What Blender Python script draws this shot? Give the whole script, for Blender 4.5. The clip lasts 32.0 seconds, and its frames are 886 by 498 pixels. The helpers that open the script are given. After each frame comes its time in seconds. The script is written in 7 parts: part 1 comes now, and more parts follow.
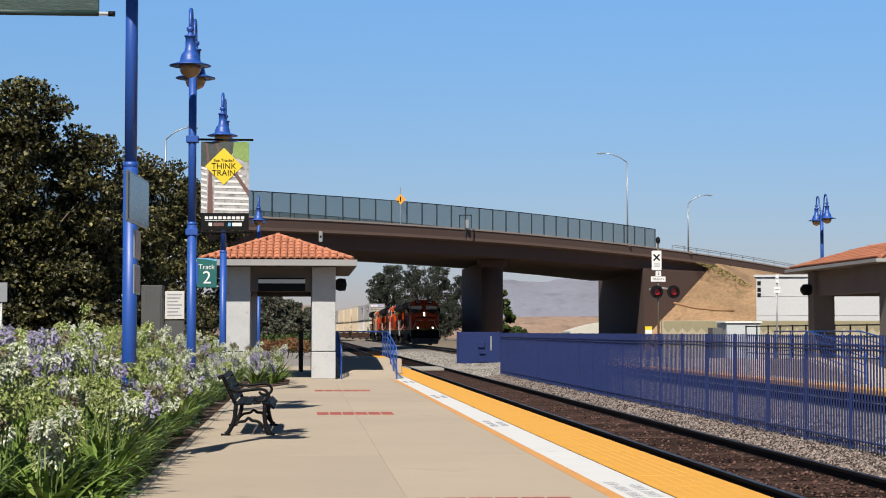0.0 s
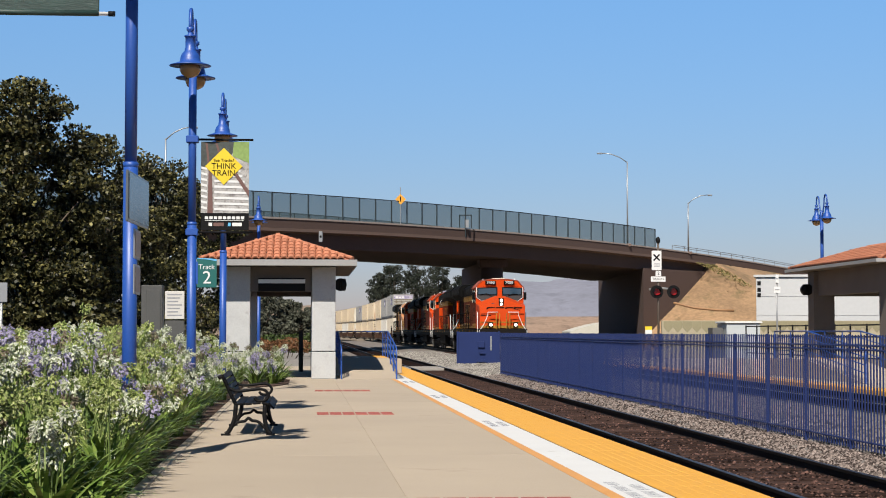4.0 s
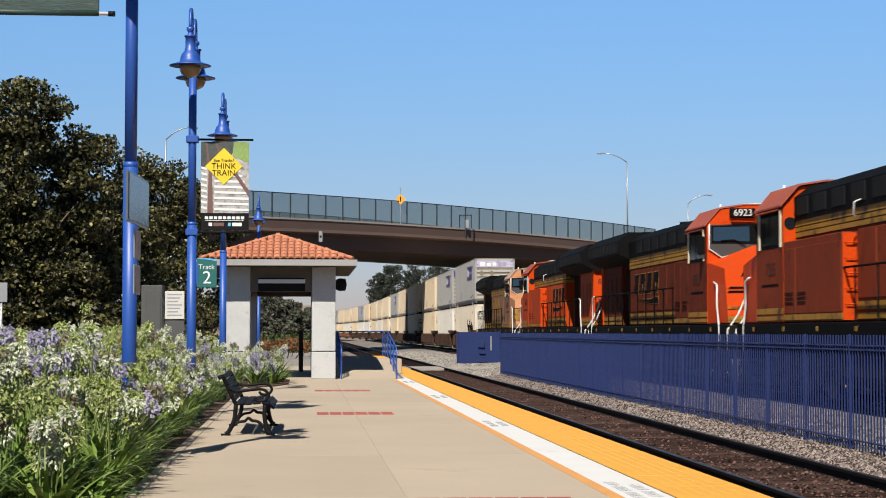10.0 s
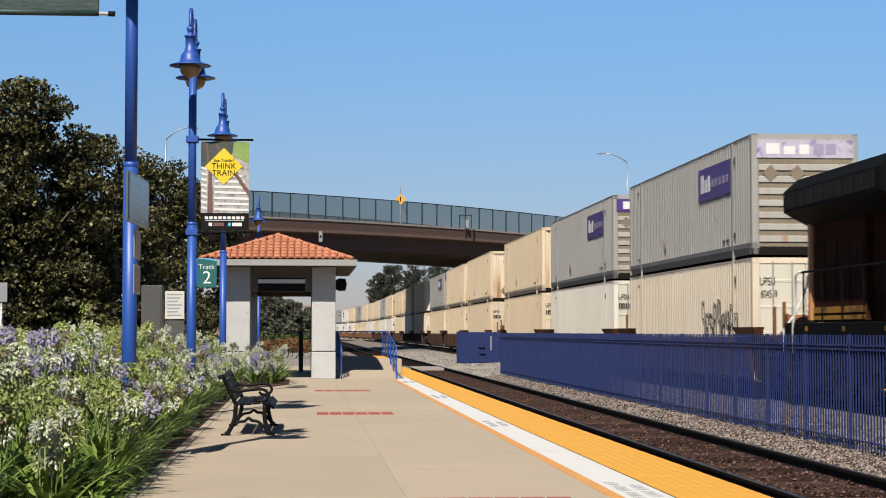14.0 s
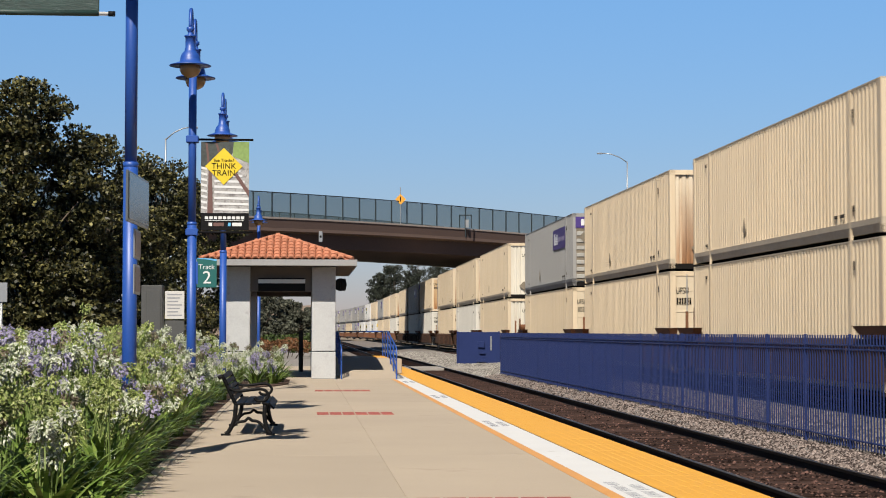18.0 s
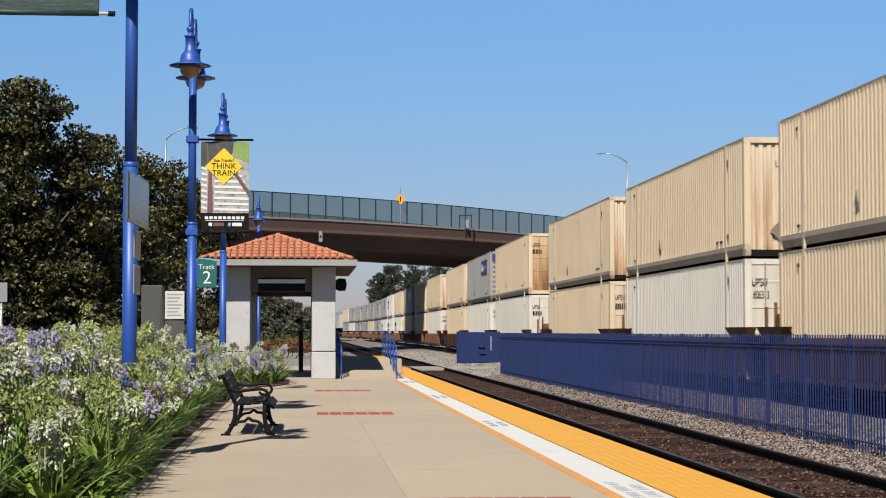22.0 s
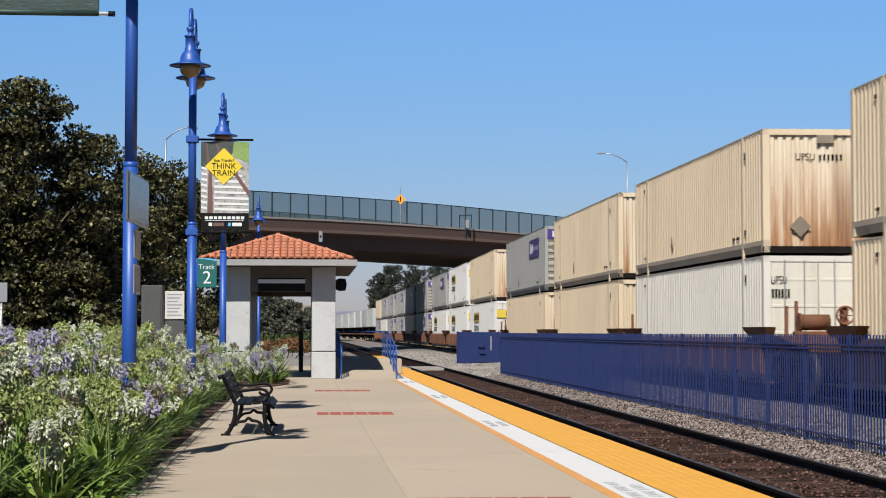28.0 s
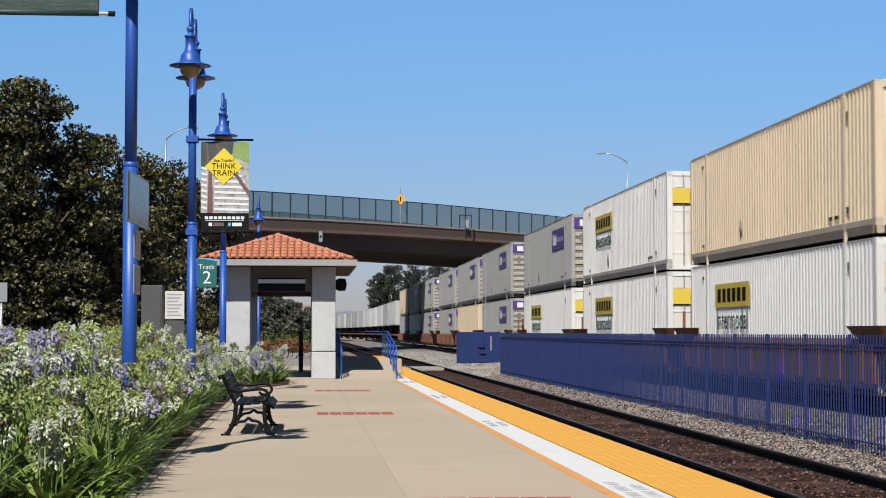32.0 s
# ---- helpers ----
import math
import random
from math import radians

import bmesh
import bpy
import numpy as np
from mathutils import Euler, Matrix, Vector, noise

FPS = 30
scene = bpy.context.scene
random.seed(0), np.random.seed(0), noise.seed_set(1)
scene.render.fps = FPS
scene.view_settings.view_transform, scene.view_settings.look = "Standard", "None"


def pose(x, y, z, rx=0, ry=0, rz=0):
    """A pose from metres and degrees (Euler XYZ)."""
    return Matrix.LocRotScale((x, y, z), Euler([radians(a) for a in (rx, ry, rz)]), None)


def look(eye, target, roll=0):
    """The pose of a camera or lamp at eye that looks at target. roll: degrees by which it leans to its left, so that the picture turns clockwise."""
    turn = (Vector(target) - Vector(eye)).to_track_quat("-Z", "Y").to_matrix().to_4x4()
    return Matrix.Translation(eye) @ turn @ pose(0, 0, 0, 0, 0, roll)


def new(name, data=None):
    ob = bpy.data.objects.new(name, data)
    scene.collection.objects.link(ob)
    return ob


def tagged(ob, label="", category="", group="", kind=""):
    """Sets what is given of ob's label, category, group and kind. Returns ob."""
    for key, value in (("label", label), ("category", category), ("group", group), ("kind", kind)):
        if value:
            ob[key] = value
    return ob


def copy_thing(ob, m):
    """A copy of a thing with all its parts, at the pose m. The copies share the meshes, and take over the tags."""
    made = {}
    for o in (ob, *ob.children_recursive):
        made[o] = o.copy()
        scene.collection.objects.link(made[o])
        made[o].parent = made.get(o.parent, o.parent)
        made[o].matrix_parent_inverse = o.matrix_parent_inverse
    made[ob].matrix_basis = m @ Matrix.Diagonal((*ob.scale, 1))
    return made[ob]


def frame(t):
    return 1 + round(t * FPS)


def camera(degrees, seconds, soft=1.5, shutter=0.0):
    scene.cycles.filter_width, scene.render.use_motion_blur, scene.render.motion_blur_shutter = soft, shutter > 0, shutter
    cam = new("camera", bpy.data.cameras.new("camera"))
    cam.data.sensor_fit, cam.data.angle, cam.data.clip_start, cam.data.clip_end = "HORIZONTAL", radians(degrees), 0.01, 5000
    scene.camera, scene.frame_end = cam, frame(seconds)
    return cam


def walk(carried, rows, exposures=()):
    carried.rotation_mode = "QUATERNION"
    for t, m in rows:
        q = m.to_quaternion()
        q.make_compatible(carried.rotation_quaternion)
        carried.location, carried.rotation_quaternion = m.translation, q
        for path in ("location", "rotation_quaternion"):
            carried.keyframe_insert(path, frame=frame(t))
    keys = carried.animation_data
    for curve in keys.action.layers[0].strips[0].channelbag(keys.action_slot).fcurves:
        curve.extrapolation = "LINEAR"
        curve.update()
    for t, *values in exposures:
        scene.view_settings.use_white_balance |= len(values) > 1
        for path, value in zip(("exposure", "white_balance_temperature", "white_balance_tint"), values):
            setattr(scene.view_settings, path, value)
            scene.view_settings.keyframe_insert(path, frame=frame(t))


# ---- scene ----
# World: x to the right of the track's direction, y along the track away from the camera, z = 0 on the platform.
cam = camera(27.69, 32.0, 1.0, 0.25)
EYE = pose(0.0, 0.0, 1.406, 92.641, 0.0, -4.405)
walk(cam, [(0.0, EYE), (32.0, EYE)], [(0.0, 0.63, 6560, 10), (6.0, 0.65, 6580, 10), (9.0, 0.67, 6600, 10), (10.0, 0.72, 6620, 10), (12.0, 0.72, 6640, 10), (14.0, 0.63, 6700, 10),
                                           (18.0, 0.61, 6680, 10), (22.0, 0.58, 6560, 10), (25.0, 0.58, 6480, 10), (29.0, 0.58, 6260, 10), (32.0, 0.58, 6240, 10)])

# ---- light ----
SUN_EL, SUN_AZ = radians(47.4), math.atan2(-0.275, -0.865)
world = bpy.data.worlds.new("sky")
scene.world = world
world.use_nodes = True
wn = world.node_tree.nodes
sky = wn.new("ShaderNodeTexSky")
sky.sky_type, sky.sun_disc = "NISHITA", False
sky.sun_elevation, sky.sun_rotation = SUN_EL, SUN_AZ % (2 * math.pi)
sky.altitude, sky.air_density, sky.dust_density, sky.ozone_density = 900, 1.0, 0.35, 4.5
wn["Background"].inputs["Strength"].default_value = 0.084
sat = wn.new("ShaderNodeHueSaturation")
sat.inputs["Saturation"].default_value = 1.16
world.node_tree.links.new(sky.outputs[0], sat.inputs["Color"])
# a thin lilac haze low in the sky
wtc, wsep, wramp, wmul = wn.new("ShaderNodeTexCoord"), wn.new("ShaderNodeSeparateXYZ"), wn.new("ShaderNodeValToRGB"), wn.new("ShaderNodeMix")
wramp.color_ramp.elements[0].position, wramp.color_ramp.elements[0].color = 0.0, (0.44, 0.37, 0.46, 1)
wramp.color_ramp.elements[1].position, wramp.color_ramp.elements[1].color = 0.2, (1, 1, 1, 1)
# the upper sky is dimmed here to weaken the fill light in shaded places
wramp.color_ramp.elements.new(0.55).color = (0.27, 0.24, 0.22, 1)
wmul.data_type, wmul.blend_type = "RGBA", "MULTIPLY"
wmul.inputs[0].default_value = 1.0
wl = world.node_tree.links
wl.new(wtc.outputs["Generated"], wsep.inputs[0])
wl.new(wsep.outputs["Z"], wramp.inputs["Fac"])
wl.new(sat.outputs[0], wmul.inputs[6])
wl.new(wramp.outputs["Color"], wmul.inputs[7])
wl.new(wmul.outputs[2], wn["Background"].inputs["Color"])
sun = new("sun", bpy.data.lights.new("sun", "SUN"))
sun.data.energy, sun.data.angle, sun.data.color = 5.0, radians(0.55), (1.0, 0.94, 0.84)
sun_from = Vector((math.sin(SUN_AZ) * math.cos(SUN_EL), math.cos(SUN_AZ) * math.cos(SUN_EL), math.sin(SUN_EL)))
sun.matrix_world = look(sun_from * 200, (0, 0, 0))


# ---- helpers of this scene ----
def box(bm, x0, x1, y0, y1, z0, z1, bevel=0.0):
    vs = [bm.verts.new((x, y, z)) for z in (z0, z1) for y in (y0, y1) for x in (x0, x1)]
    fs = [bm.faces.new([vs[i] for i in f]) for f in
          ((0, 2, 3, 1), (4, 5, 7, 6), (0, 1, 5, 4), (2, 6, 7, 3), (0, 4, 6, 2), (1, 3, 7, 5))]
    if bevel:
        es = list({e for f in fs for e in f.edges})
        bmesh.ops.bevel(bm, geom=es, offset=bevel, segments=1, affect="EDGES", profile=0.7)
    return vs


def prism(bm, outline, axis, a, b):
    """A closed outline of 2D points, drawn out along axis from a to b. For x: (y, z); for y: (x, z); for z: (x, y)."""
    def at(p, c):
        return {"x": (c, p[0], p[1]), "y": (p[0], c, p[1]), "z": (p[0], p[1], c)}[axis]
    v0 = [bm.verts.new(at(p, a)) for p in outline]
    v1 = [bm.verts.new(at(p, b)) for p in outline]
    n = len(outline)
    for i in range(n):
        bm.faces.new((v0[i], v0[(i + 1) % n], v1[(i + 1) % n], v1[i]))
    bm.faces.new(v0[::-1])
    bm.faces.new(v1)
    bmesh.ops.recalc_face_normals(bm, faces=bm.faces[:])


def rod(bm, a, b, r0, r1=None, n=8, caps=True):
    r1 = r0 if r1 is None else r1
    a, b = Vector(a), Vector(b)
    d = (b - a).normalized()
    u = d.orthogonal().normalized()
    w = d.cross(u)
    ring = []
    for p, r in ((a, r0), (b, r1)):
        ring.append([bm.verts.new(p + (u * math.cos(2 * math.pi * i / n) + w * math.sin(2 * math.pi * i / n)) * r) for i in range(n)])
    for i in range(n):
        f = bm.faces.new((ring[0][i], ring[0][(i + 1) % n], ring[1][(i + 1) % n], ring[1][i]))
        f.smooth = n > 6
    if caps:
        bm.faces.new(ring[0][::-1])
        bm.faces.new(ring[1])


def tube(bm, pts, r, n=6):
    """A bent round bar along the points."""
    pts = [Vector(p) for p in pts]
    rings = []
    u = (pts[1] - pts[0]).orthogonal().normalized()
    for i, p in enumerate(pts):
        d = (pts[min(i + 1, len(pts) - 1)] - pts[max(i - 1, 0)]).normalized()
        u = (u - d * u.dot(d)).normalized()
        w = d.cross(u)
        rr = r[i] if isinstance(r, (list, tuple)) else r
        rings.append([bm.verts.new(p + (u * math.cos(2 * math.pi * k / n) + w * math.sin(2 * math.pi * k / n)) * rr) for k in range(n)])
    for a, b in zip(rings, rings[1:]):
        for k in range(n):
            bm.faces.new((a[k], a[(k + 1) % n], b[(k + 1) % n], b[k])).smooth = True
    bm.faces.new(rings[0][::-1])
    bm.faces.new(rings[-1])


def lathe(bm, profile, n=24, c=(0, 0, 0)):
    """A round shape about a vertical axis through c: profile of (radius, z)."""
    rings = []
    for r, z in profile:
        rings.append([bm.verts.new((c[0] + r * math.cos(2 * math.pi * i / n), c[1] + r * math.sin(2 * math.pi * i / n), c[2] + z)) for i in range(n)])
    for a, b in zip(rings, rings[1:]):
        for i in range(n):
            bm.faces.new((a[i], a[(i + 1) % n], b[(i + 1) % n], b[i])).smooth = True
    bm.faces.new(rings[0][::-1])
    bm.faces.new(rings[-1])
    bmesh.ops.recalc_face_normals(bm, faces=bm.faces[:])


def mesh_of(bm, name, material):
    me = bpy.data.meshes.new(name)
    bm.to_mesh(me)
    bm.free()
    me.materials.append(material)
    return me


def part(name, bm, material, parent=None, label="", kind="", m=None):
    """Links a bmesh (or a ready mesh) as one mesh object under a thing or a part."""
    me = bm if isinstance(bm, bpy.types.Mesh) else mesh_of(bm, name, material)
    ob = new(name, me)
    ob.parent = parent
    if m is not None:
        ob.matrix_basis = m
    return tagged(ob, label, kind=kind)


def thing(name, label, category, m=None, group="", kind=""):
    """An Empty at the base of a thing."""
    ob = new(name)
    ob.empty_display_size = 0.2
    if m is not None:
        ob.matrix_basis = m
    return tagged(ob, label, category, group, kind)


def solid(name, bm, material, label, category, kind="", group="", m=None):
    """A thing or a piece of the setting that is one mesh."""
    ob = new(name, bm if isinstance(bm, bpy.types.Mesh) else mesh_of(bm, name, material))
    if m is not None:
        ob.matrix_basis = m
    return tagged(ob, label, category, group, kind)


def words(name, text, size, material, parent, m, thick=0.002, label=""):
    """Lettering as a mesh, centred on its pose, in the xy plane of it."""
    cu = bpy.data.curves.new(name, "FONT")
    cu.body, cu.size, cu.extrude, cu.align_x, cu.align_y = text, size, thick, "CENTER", "CENTER"
    tmp = bpy.data.objects.new("tmp_text", cu)
    me = bpy.data.meshes.new_from_object(tmp)
    bpy.data.objects.remove(tmp)
    me.materials.append(material)
    ob = new(name, me)
    ob.parent, ob.matrix_basis = parent, m
    return tagged(ob, label)


# ---- materials ----
K = 0.69  # all base colours, so that the sunlit ones stand right under this exposure


def M(name, col, rough=0.6, metal=0.0, var=0.12, coarse=1.2, fine=25.0, bump=0.15, jitter=0.0, second=None, amount=0.5,
      spec=0.5, stretch=(1, 1, 1), coat=0.0):
    """A procedural surface: base colour with grain at two scales, an optional second colour in patches, fine relief."""
    col = [c * K for c in col]
    second = [c * K for c in second] if second else None
    mt = bpy.data.materials.new(name)
    mt.use_nodes = True
    nt = mt.node_tree
    N, L = nt.nodes, nt.links
    b = N["Principled BSDF"]
    b.inputs["Roughness"].default_value, b.inputs["Metallic"].default_value = rough, metal
    b.inputs["Specular IOR Level"].default_value = spec
    b.inputs["Coat Weight"].default_value = coat
    tc, mp = N.new("ShaderNodeTexCoord"), N.new("ShaderNodeMapping")
    mp.inputs["Scale"].default_value = stretch
    L.new(tc.outputs["Object"], mp.inputs["Vector"])
    if jitter:
        oi, ad = N.new("ShaderNodeObjectInfo"), N.new("ShaderNodeVectorMath")
        sc = N.new("ShaderNodeMath")
        sc.operation = "MULTIPLY"
        sc.inputs[1].default_value = 37.0
        L.new(oi.outputs["Random"], sc.inputs[0])
        L.new(tc.outputs["Object"], ad.inputs[0])
        L.new(sc.outputs[0], ad.inputs[1])
        L.new(ad.outputs[0], mp.inputs["Vector"])
    n1, n2 = N.new("ShaderNodeTexNoise"), N.new("ShaderNodeTexNoise")
    n1.inputs["Scale"].default_value, n1.inputs["Detail"].default_value = coarse, 5.0
    n2.inputs["Scale"].default_value, n2.inputs["Detail"].default_value = fine, 4.0
    for n in (n1, n2):
        L.new(mp.outputs[0], n.inputs["Vector"])
    mix = N.new("ShaderNodeMix")
    mix.data_type = "RGBA"
    mix.inputs[6].default_value = (*[c * (1 - var) for c in col], 1)
    mix.inputs[7].default_value = (*[min(1, c * (1 + var)) for c in col], 1)
    add = N.new("ShaderNodeMath")
    add.operation = "MULTIPLY_ADD"
    add.inputs[1].default_value, add.inputs[2].default_value = 0.5, 0.0
    L.new(n2.outputs["Fac"], add.inputs[0])
    ad2 = N.new("ShaderNodeMath")
    ad2.operation = "MULTIPLY_ADD"
    ad2.inputs[1].default_value = 0.5
    L.new(n1.outputs["Fac"], ad2.inputs[0])
    L.new(add.outputs[0], ad2.inputs[2])
    rp = N.new("ShaderNodeMapRange")
    rp.inputs[1].default_value, rp.inputs[2].default_value = 0.3, 0.7
    L.new(ad2.outputs[0], rp.inputs[0])
    L.new(rp.outputs[0], mix.inputs[0])
    out = mix.outputs[2]
    if second:
        n3, m3, mr = N.new("ShaderNodeTexNoise"), N.new("ShaderNodeMix"), N.new("ShaderNodeMapRange")
        n3.inputs["Scale"].default_value, n3.inputs["Detail"].default_value, n3.inputs["Roughness"].default_value = coarse * 2.3, 7.0, 0.65
        L.new(mp.outputs[0], n3.inputs["Vector"])
        m3.data_type = "RGBA"
        mr.inputs[1].default_value, mr.inputs[2].default_value = 0.68 - 0.3 * amount, 0.8 - 0.3 * amount
        L.new(n3.outputs["Fac"], mr.inputs[0])
        L.new(mr.outputs[0], m3.inputs[0])
        L.new(out, m3.inputs[6])
        m3.inputs[7].default_value = (*second, 1)
        out = m3.outputs[2]
    if jitter:
        hs, mr2 = N.new("ShaderNodeHueSaturation"), N.new("ShaderNodeMapRange")
        mr2.inputs[3].default_value, mr2.inputs[4].default_value = 1 - jitter, 1 + jitter
        L.new(oi.outputs["Random"], mr2.inputs[0])
        L.new(mr2.outputs[0], hs.inputs["Value"])
        L.new(out, hs.inputs["Color"])
        out = hs.outputs[0]
    L.new(out, b.inputs["Base Color"])
    if bump:
        bp = N.new("ShaderNodeBump")
        bp.inputs["Strength"].default_value, bp.inputs["Distance"].default_value = bump, 0.02
        L.new(ad2.outputs[0], bp.inputs["Height"])
        L.new(bp.outputs[0], b.inputs["Normal"])
    return mt


def glow(name, col, strength):
    mt = bpy.data.materials.new(name)
    mt.use_nodes = True
    b = mt.node_tree.nodes["Principled BSDF"]
    b.inputs["Base Color"].default_value = (*col, 1)
    b.inputs["Emission Color"].default_value = (*col, 1)
    b.inputs["Emission Strength"].default_value = strength
    return mt


CONCRETE = M("platform_concrete", (0.475, 0.395, 0.305), 0.85, var=0.09, coarse=0.45, fine=60, bump=0.06, jitter=0.03, second=(0.40, 0.325, 0.25), amount=0.25)
WALLC = M("rendered_wall", (0.53, 0.535, 0.54), 0.85, var=0.12, coarse=1.5, fine=30, bump=0.25, second=(0.42, 0.42, 0.42), amount=0.3)
YELLOW = M("tactile_yellow", (0.80, 0.40, 0.045), 0.6, var=0.08, coarse=1.0, fine=50, bump=0.1, second=(0.6, 0.3, 0.06), amount=0.25)
WHITELINE = M("white_line", (0.78, 0.78, 0.78), 0.6, var=0.06, coarse=1.0, fine=30, second=(0.55, 0.53, 0.5), amount=0.2)
ORANGELINE = M("orange_line", (0.75, 0.36, 0.10), 0.6)
REDBRICK = M("red_brick", (0.38, 0.09, 0.07), 0.8, jitter=0.15, fine=80)
RAIL = M("rail_steel", (0.012, 0.009, 0.008), 0.7, var=0.2, spec=0.1)
RAILTOP = M("rail_head", (0.07, 0.065, 0.065), 0.4, metal=0.6, var=0.2)
TIE = M("tie_wood", (0.050, 0.030, 0.025), 0.95, var=0.4, coarse=2.0, fine=30, jitter=0.4, spec=0.06)
BALLAST = M("ballast", (0.19, 0.165, 0.15), 0.95, var=0.35, coarse=3, fine=28, bump=1.0, second=(0.16, 0.13, 0.12), amount=0.5)
OILBALLAST = M("oily_ballast", (0.018, 0.010, 0.008), 0.95, var=0.5, coarse=3, fine=28, bump=1.0, second=(0.06, 0.035, 0.025), amount=0.3, spec=0.03)
BLUE = M("blue_paint", (0.018, 0.085, 0.39), 0.45, var=0.08, coarse=1.0, fine=40, bump=0.03)
BLUEFENCE = M("blue_fence_paint", (0.019, 0.034, 0.128), 0.5, var=0.1, bump=0.03, spec=0.2)
TILE = M("roof_tile", (0.50, 0.19, 0.105), 0.85, var=0.2, coarse=2, fine=40, jitter=0.12)
BLACKM = M("black_iron", (0.008, 0.008, 0.009), 0.6, var=0.2, bump=0.05, spec=0.12)
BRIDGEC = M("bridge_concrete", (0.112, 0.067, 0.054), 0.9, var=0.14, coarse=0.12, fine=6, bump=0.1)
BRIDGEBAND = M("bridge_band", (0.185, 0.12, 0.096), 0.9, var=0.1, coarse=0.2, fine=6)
EARTH = M("dry_earth", (0.32, 0.20, 0.11), 0.95, var=0.42, coarse=0.16, fine=2.6, bump=1.0, second=(0.17, 0.125, 0.06), amount=0.5)
GROUND = M("dry_ground", (0.20, 0.155, 0.105), 0.95, var=0.2, coarse=0.03, fine=2.0, bump=0.3, second=(0.17, 0.15, 0.08), amount=0.3)
BARK = M("bark", (0.11, 0.085, 0.06), 0.95, var=0.3, coarse=3, fine=30, bump=0.6)
STEEL = M("galvanised_steel", (0.42, 0.43, 0.44), 0.45, metal=0.6, var=0.1)
GLASS0 = M("car_glass", (0.02, 0.025, 0.03), 0.08, bump=0.0)
WHITE = M("white_paint", (0.8, 0.8, 0.8), 0.5, var=0.05)
# ---- ground, track, platforms ----
bm = bmesh.new()
box(bm, -3000, 3000, -200, 4500, -1.2, -0.55)
solid("ground", bm, GROUND, "dry tan ground reaching to the horizon", "ground", "structure")

NEAR, FAR, EDGE, EDGE2 = 5.58, 11.92, 3.97, 13.60

bm = bmesh.new()
prism(bm, [(3.2, -0.9), (3.2, -0.37), (6.9, -0.37), (7.3, -0.27), (8.6, -0.25), (9.9, -0.19), (14.0, -0.19), (15.5, -0.55), (15.5, -0.9)], "y", -30, 330)
ballast = solid("ballast_bed", bm, BALLAST, "grey-tan crushed stone ballast under both tracks", "ballast", "structure")
bm = bmesh.new()
prism(bm, [(3.95, -0.372), (3.95, -0.362), (6.55, -0.362), (6.55, -0.372)], "y", -30, 330)
solid("track_bed", bm, OILBALLAST, "dark oil-stained ballast between the rails", "ballast", "structure")


def rail_outline(x, z):
    return [(x - 0.07, z - 0.16), (x + 0.07, z - 0.16), (x + 0.07, z - 0.145), (x + 0.012, z - 0.12), (x + 0.012, z - 0.045), (x + 0.036, z - 0.035),
            (x + 0.036, z - 0.004), (x - 0.036, z - 0.004), (x - 0.036, z - 0.035), (x - 0.012, z - 0.045), (x - 0.012, z - 0.12), (x - 0.07, z - 0.145)]


for name, cx, z in (("track_near", NEAR, -0.20), ("track_far", FAR, 0.0)):
    tr = thing(name, "railway track with worn steel rails on dark timber ties", "track", kind="structure")
    for dx in (-0.75, 0.75):
        bm = bmesh.new()
        prism(bm, rail_outline(cx + dx, z), "y", -30, 330)
        r = part("rail", bm, RAIL, tr)
        bm = bmesh.new()
        box(bm, cx + dx - 0.03, cx + dx + 0.03, -30, 330, z - 0.005, z)
        part("rail_head", bm, RAILTOP, r, "polished running surface")
    bm = bmesh.new()
    box(bm, -1.3, 1.3, -0.115, 0.115, -0.15, 0.0, 0.012)
    tie_mesh = mesh_of(bm, "tie", TIE)
    for i in range(150 if name == "track_near" else 60):
        y = 12 + i * 0.5 if name == "track_near" else 100 + i * 0.6
        part("tie", tie_mesh, None, tr, m=pose(cx + random.uniform(-0.03, 0.03), y, z - 0.128, 0, 0, random.uniform(-1, 1)))

# loose stones on the ballast where the camera is near
def stones(name, n, x0, x1, y0, y1, zf, size, mt, seed, label):
    g = np.random.default_rng(seed)
    base = np.array([(1, 0, -0.3), (-0.4, 0.9, -0.3), (-0.5, -0.85, -0.25), (0.1, 0.05, 0.8), (0.55, 0.5, 0.35), (-0.7, 0.1, 0.4)])
    tri = np.array([(0, 1, 4), (1, 5, 3), (4, 1, 3), (1, 2, 5), (2, 3, 5), (2, 0, 3), (0, 4, 3)])
    u = g.uniform(0, 1, n)
    y = 1.0 / (1.0 / y0 + u * (1.0 / y1 - 1.0 / y0))
    x = g.uniform(x0, x1, n)
    a, sc = g.uniform(0, 6.28, n), size * g.uniform(0.55, 1.3, n)
    sh = base[None] * (1 + g.uniform(-0.3, 0.3, (n, 6, 3)))
    c, s_ = np.cos(a)[:, None], np.sin(a)[:, None]
    v = np.stack([sh[:, :, 0] * c - sh[:, :, 1] * s_, sh[:, :, 0] * s_ + sh[:, :, 1] * c, sh[:, :, 2] * 0.8], 2) * sc[:, None, None]
    z = np.array([zf(q) for q in x])
    v += np.stack([x, y, z + sc * 0.15], 1)[:, None, :]
    me = bpy.data.meshes.new(name)
    f = (tri[None] + 6 * np.arange(n)[:, None, None]).reshape(-1, 3)
    me.vertices.add(6 * n)
    me.vertices.foreach_set("co", v.astype(np.float32).ravel())
    me.loops.add(len(f) * 3)
    me.loops.foreach_set("vertex_index", f.astype(np.int32).ravel())
    me.polygons.add(len(f))
    me.polygons.foreach_set("loop_start", np.arange(0, len(f) * 3, 3, dtype=np.int32))
    me.update(calc_edges=True)
    me.materials.append(mt)
    solid(name, me, None, label, "stones", "stuff")


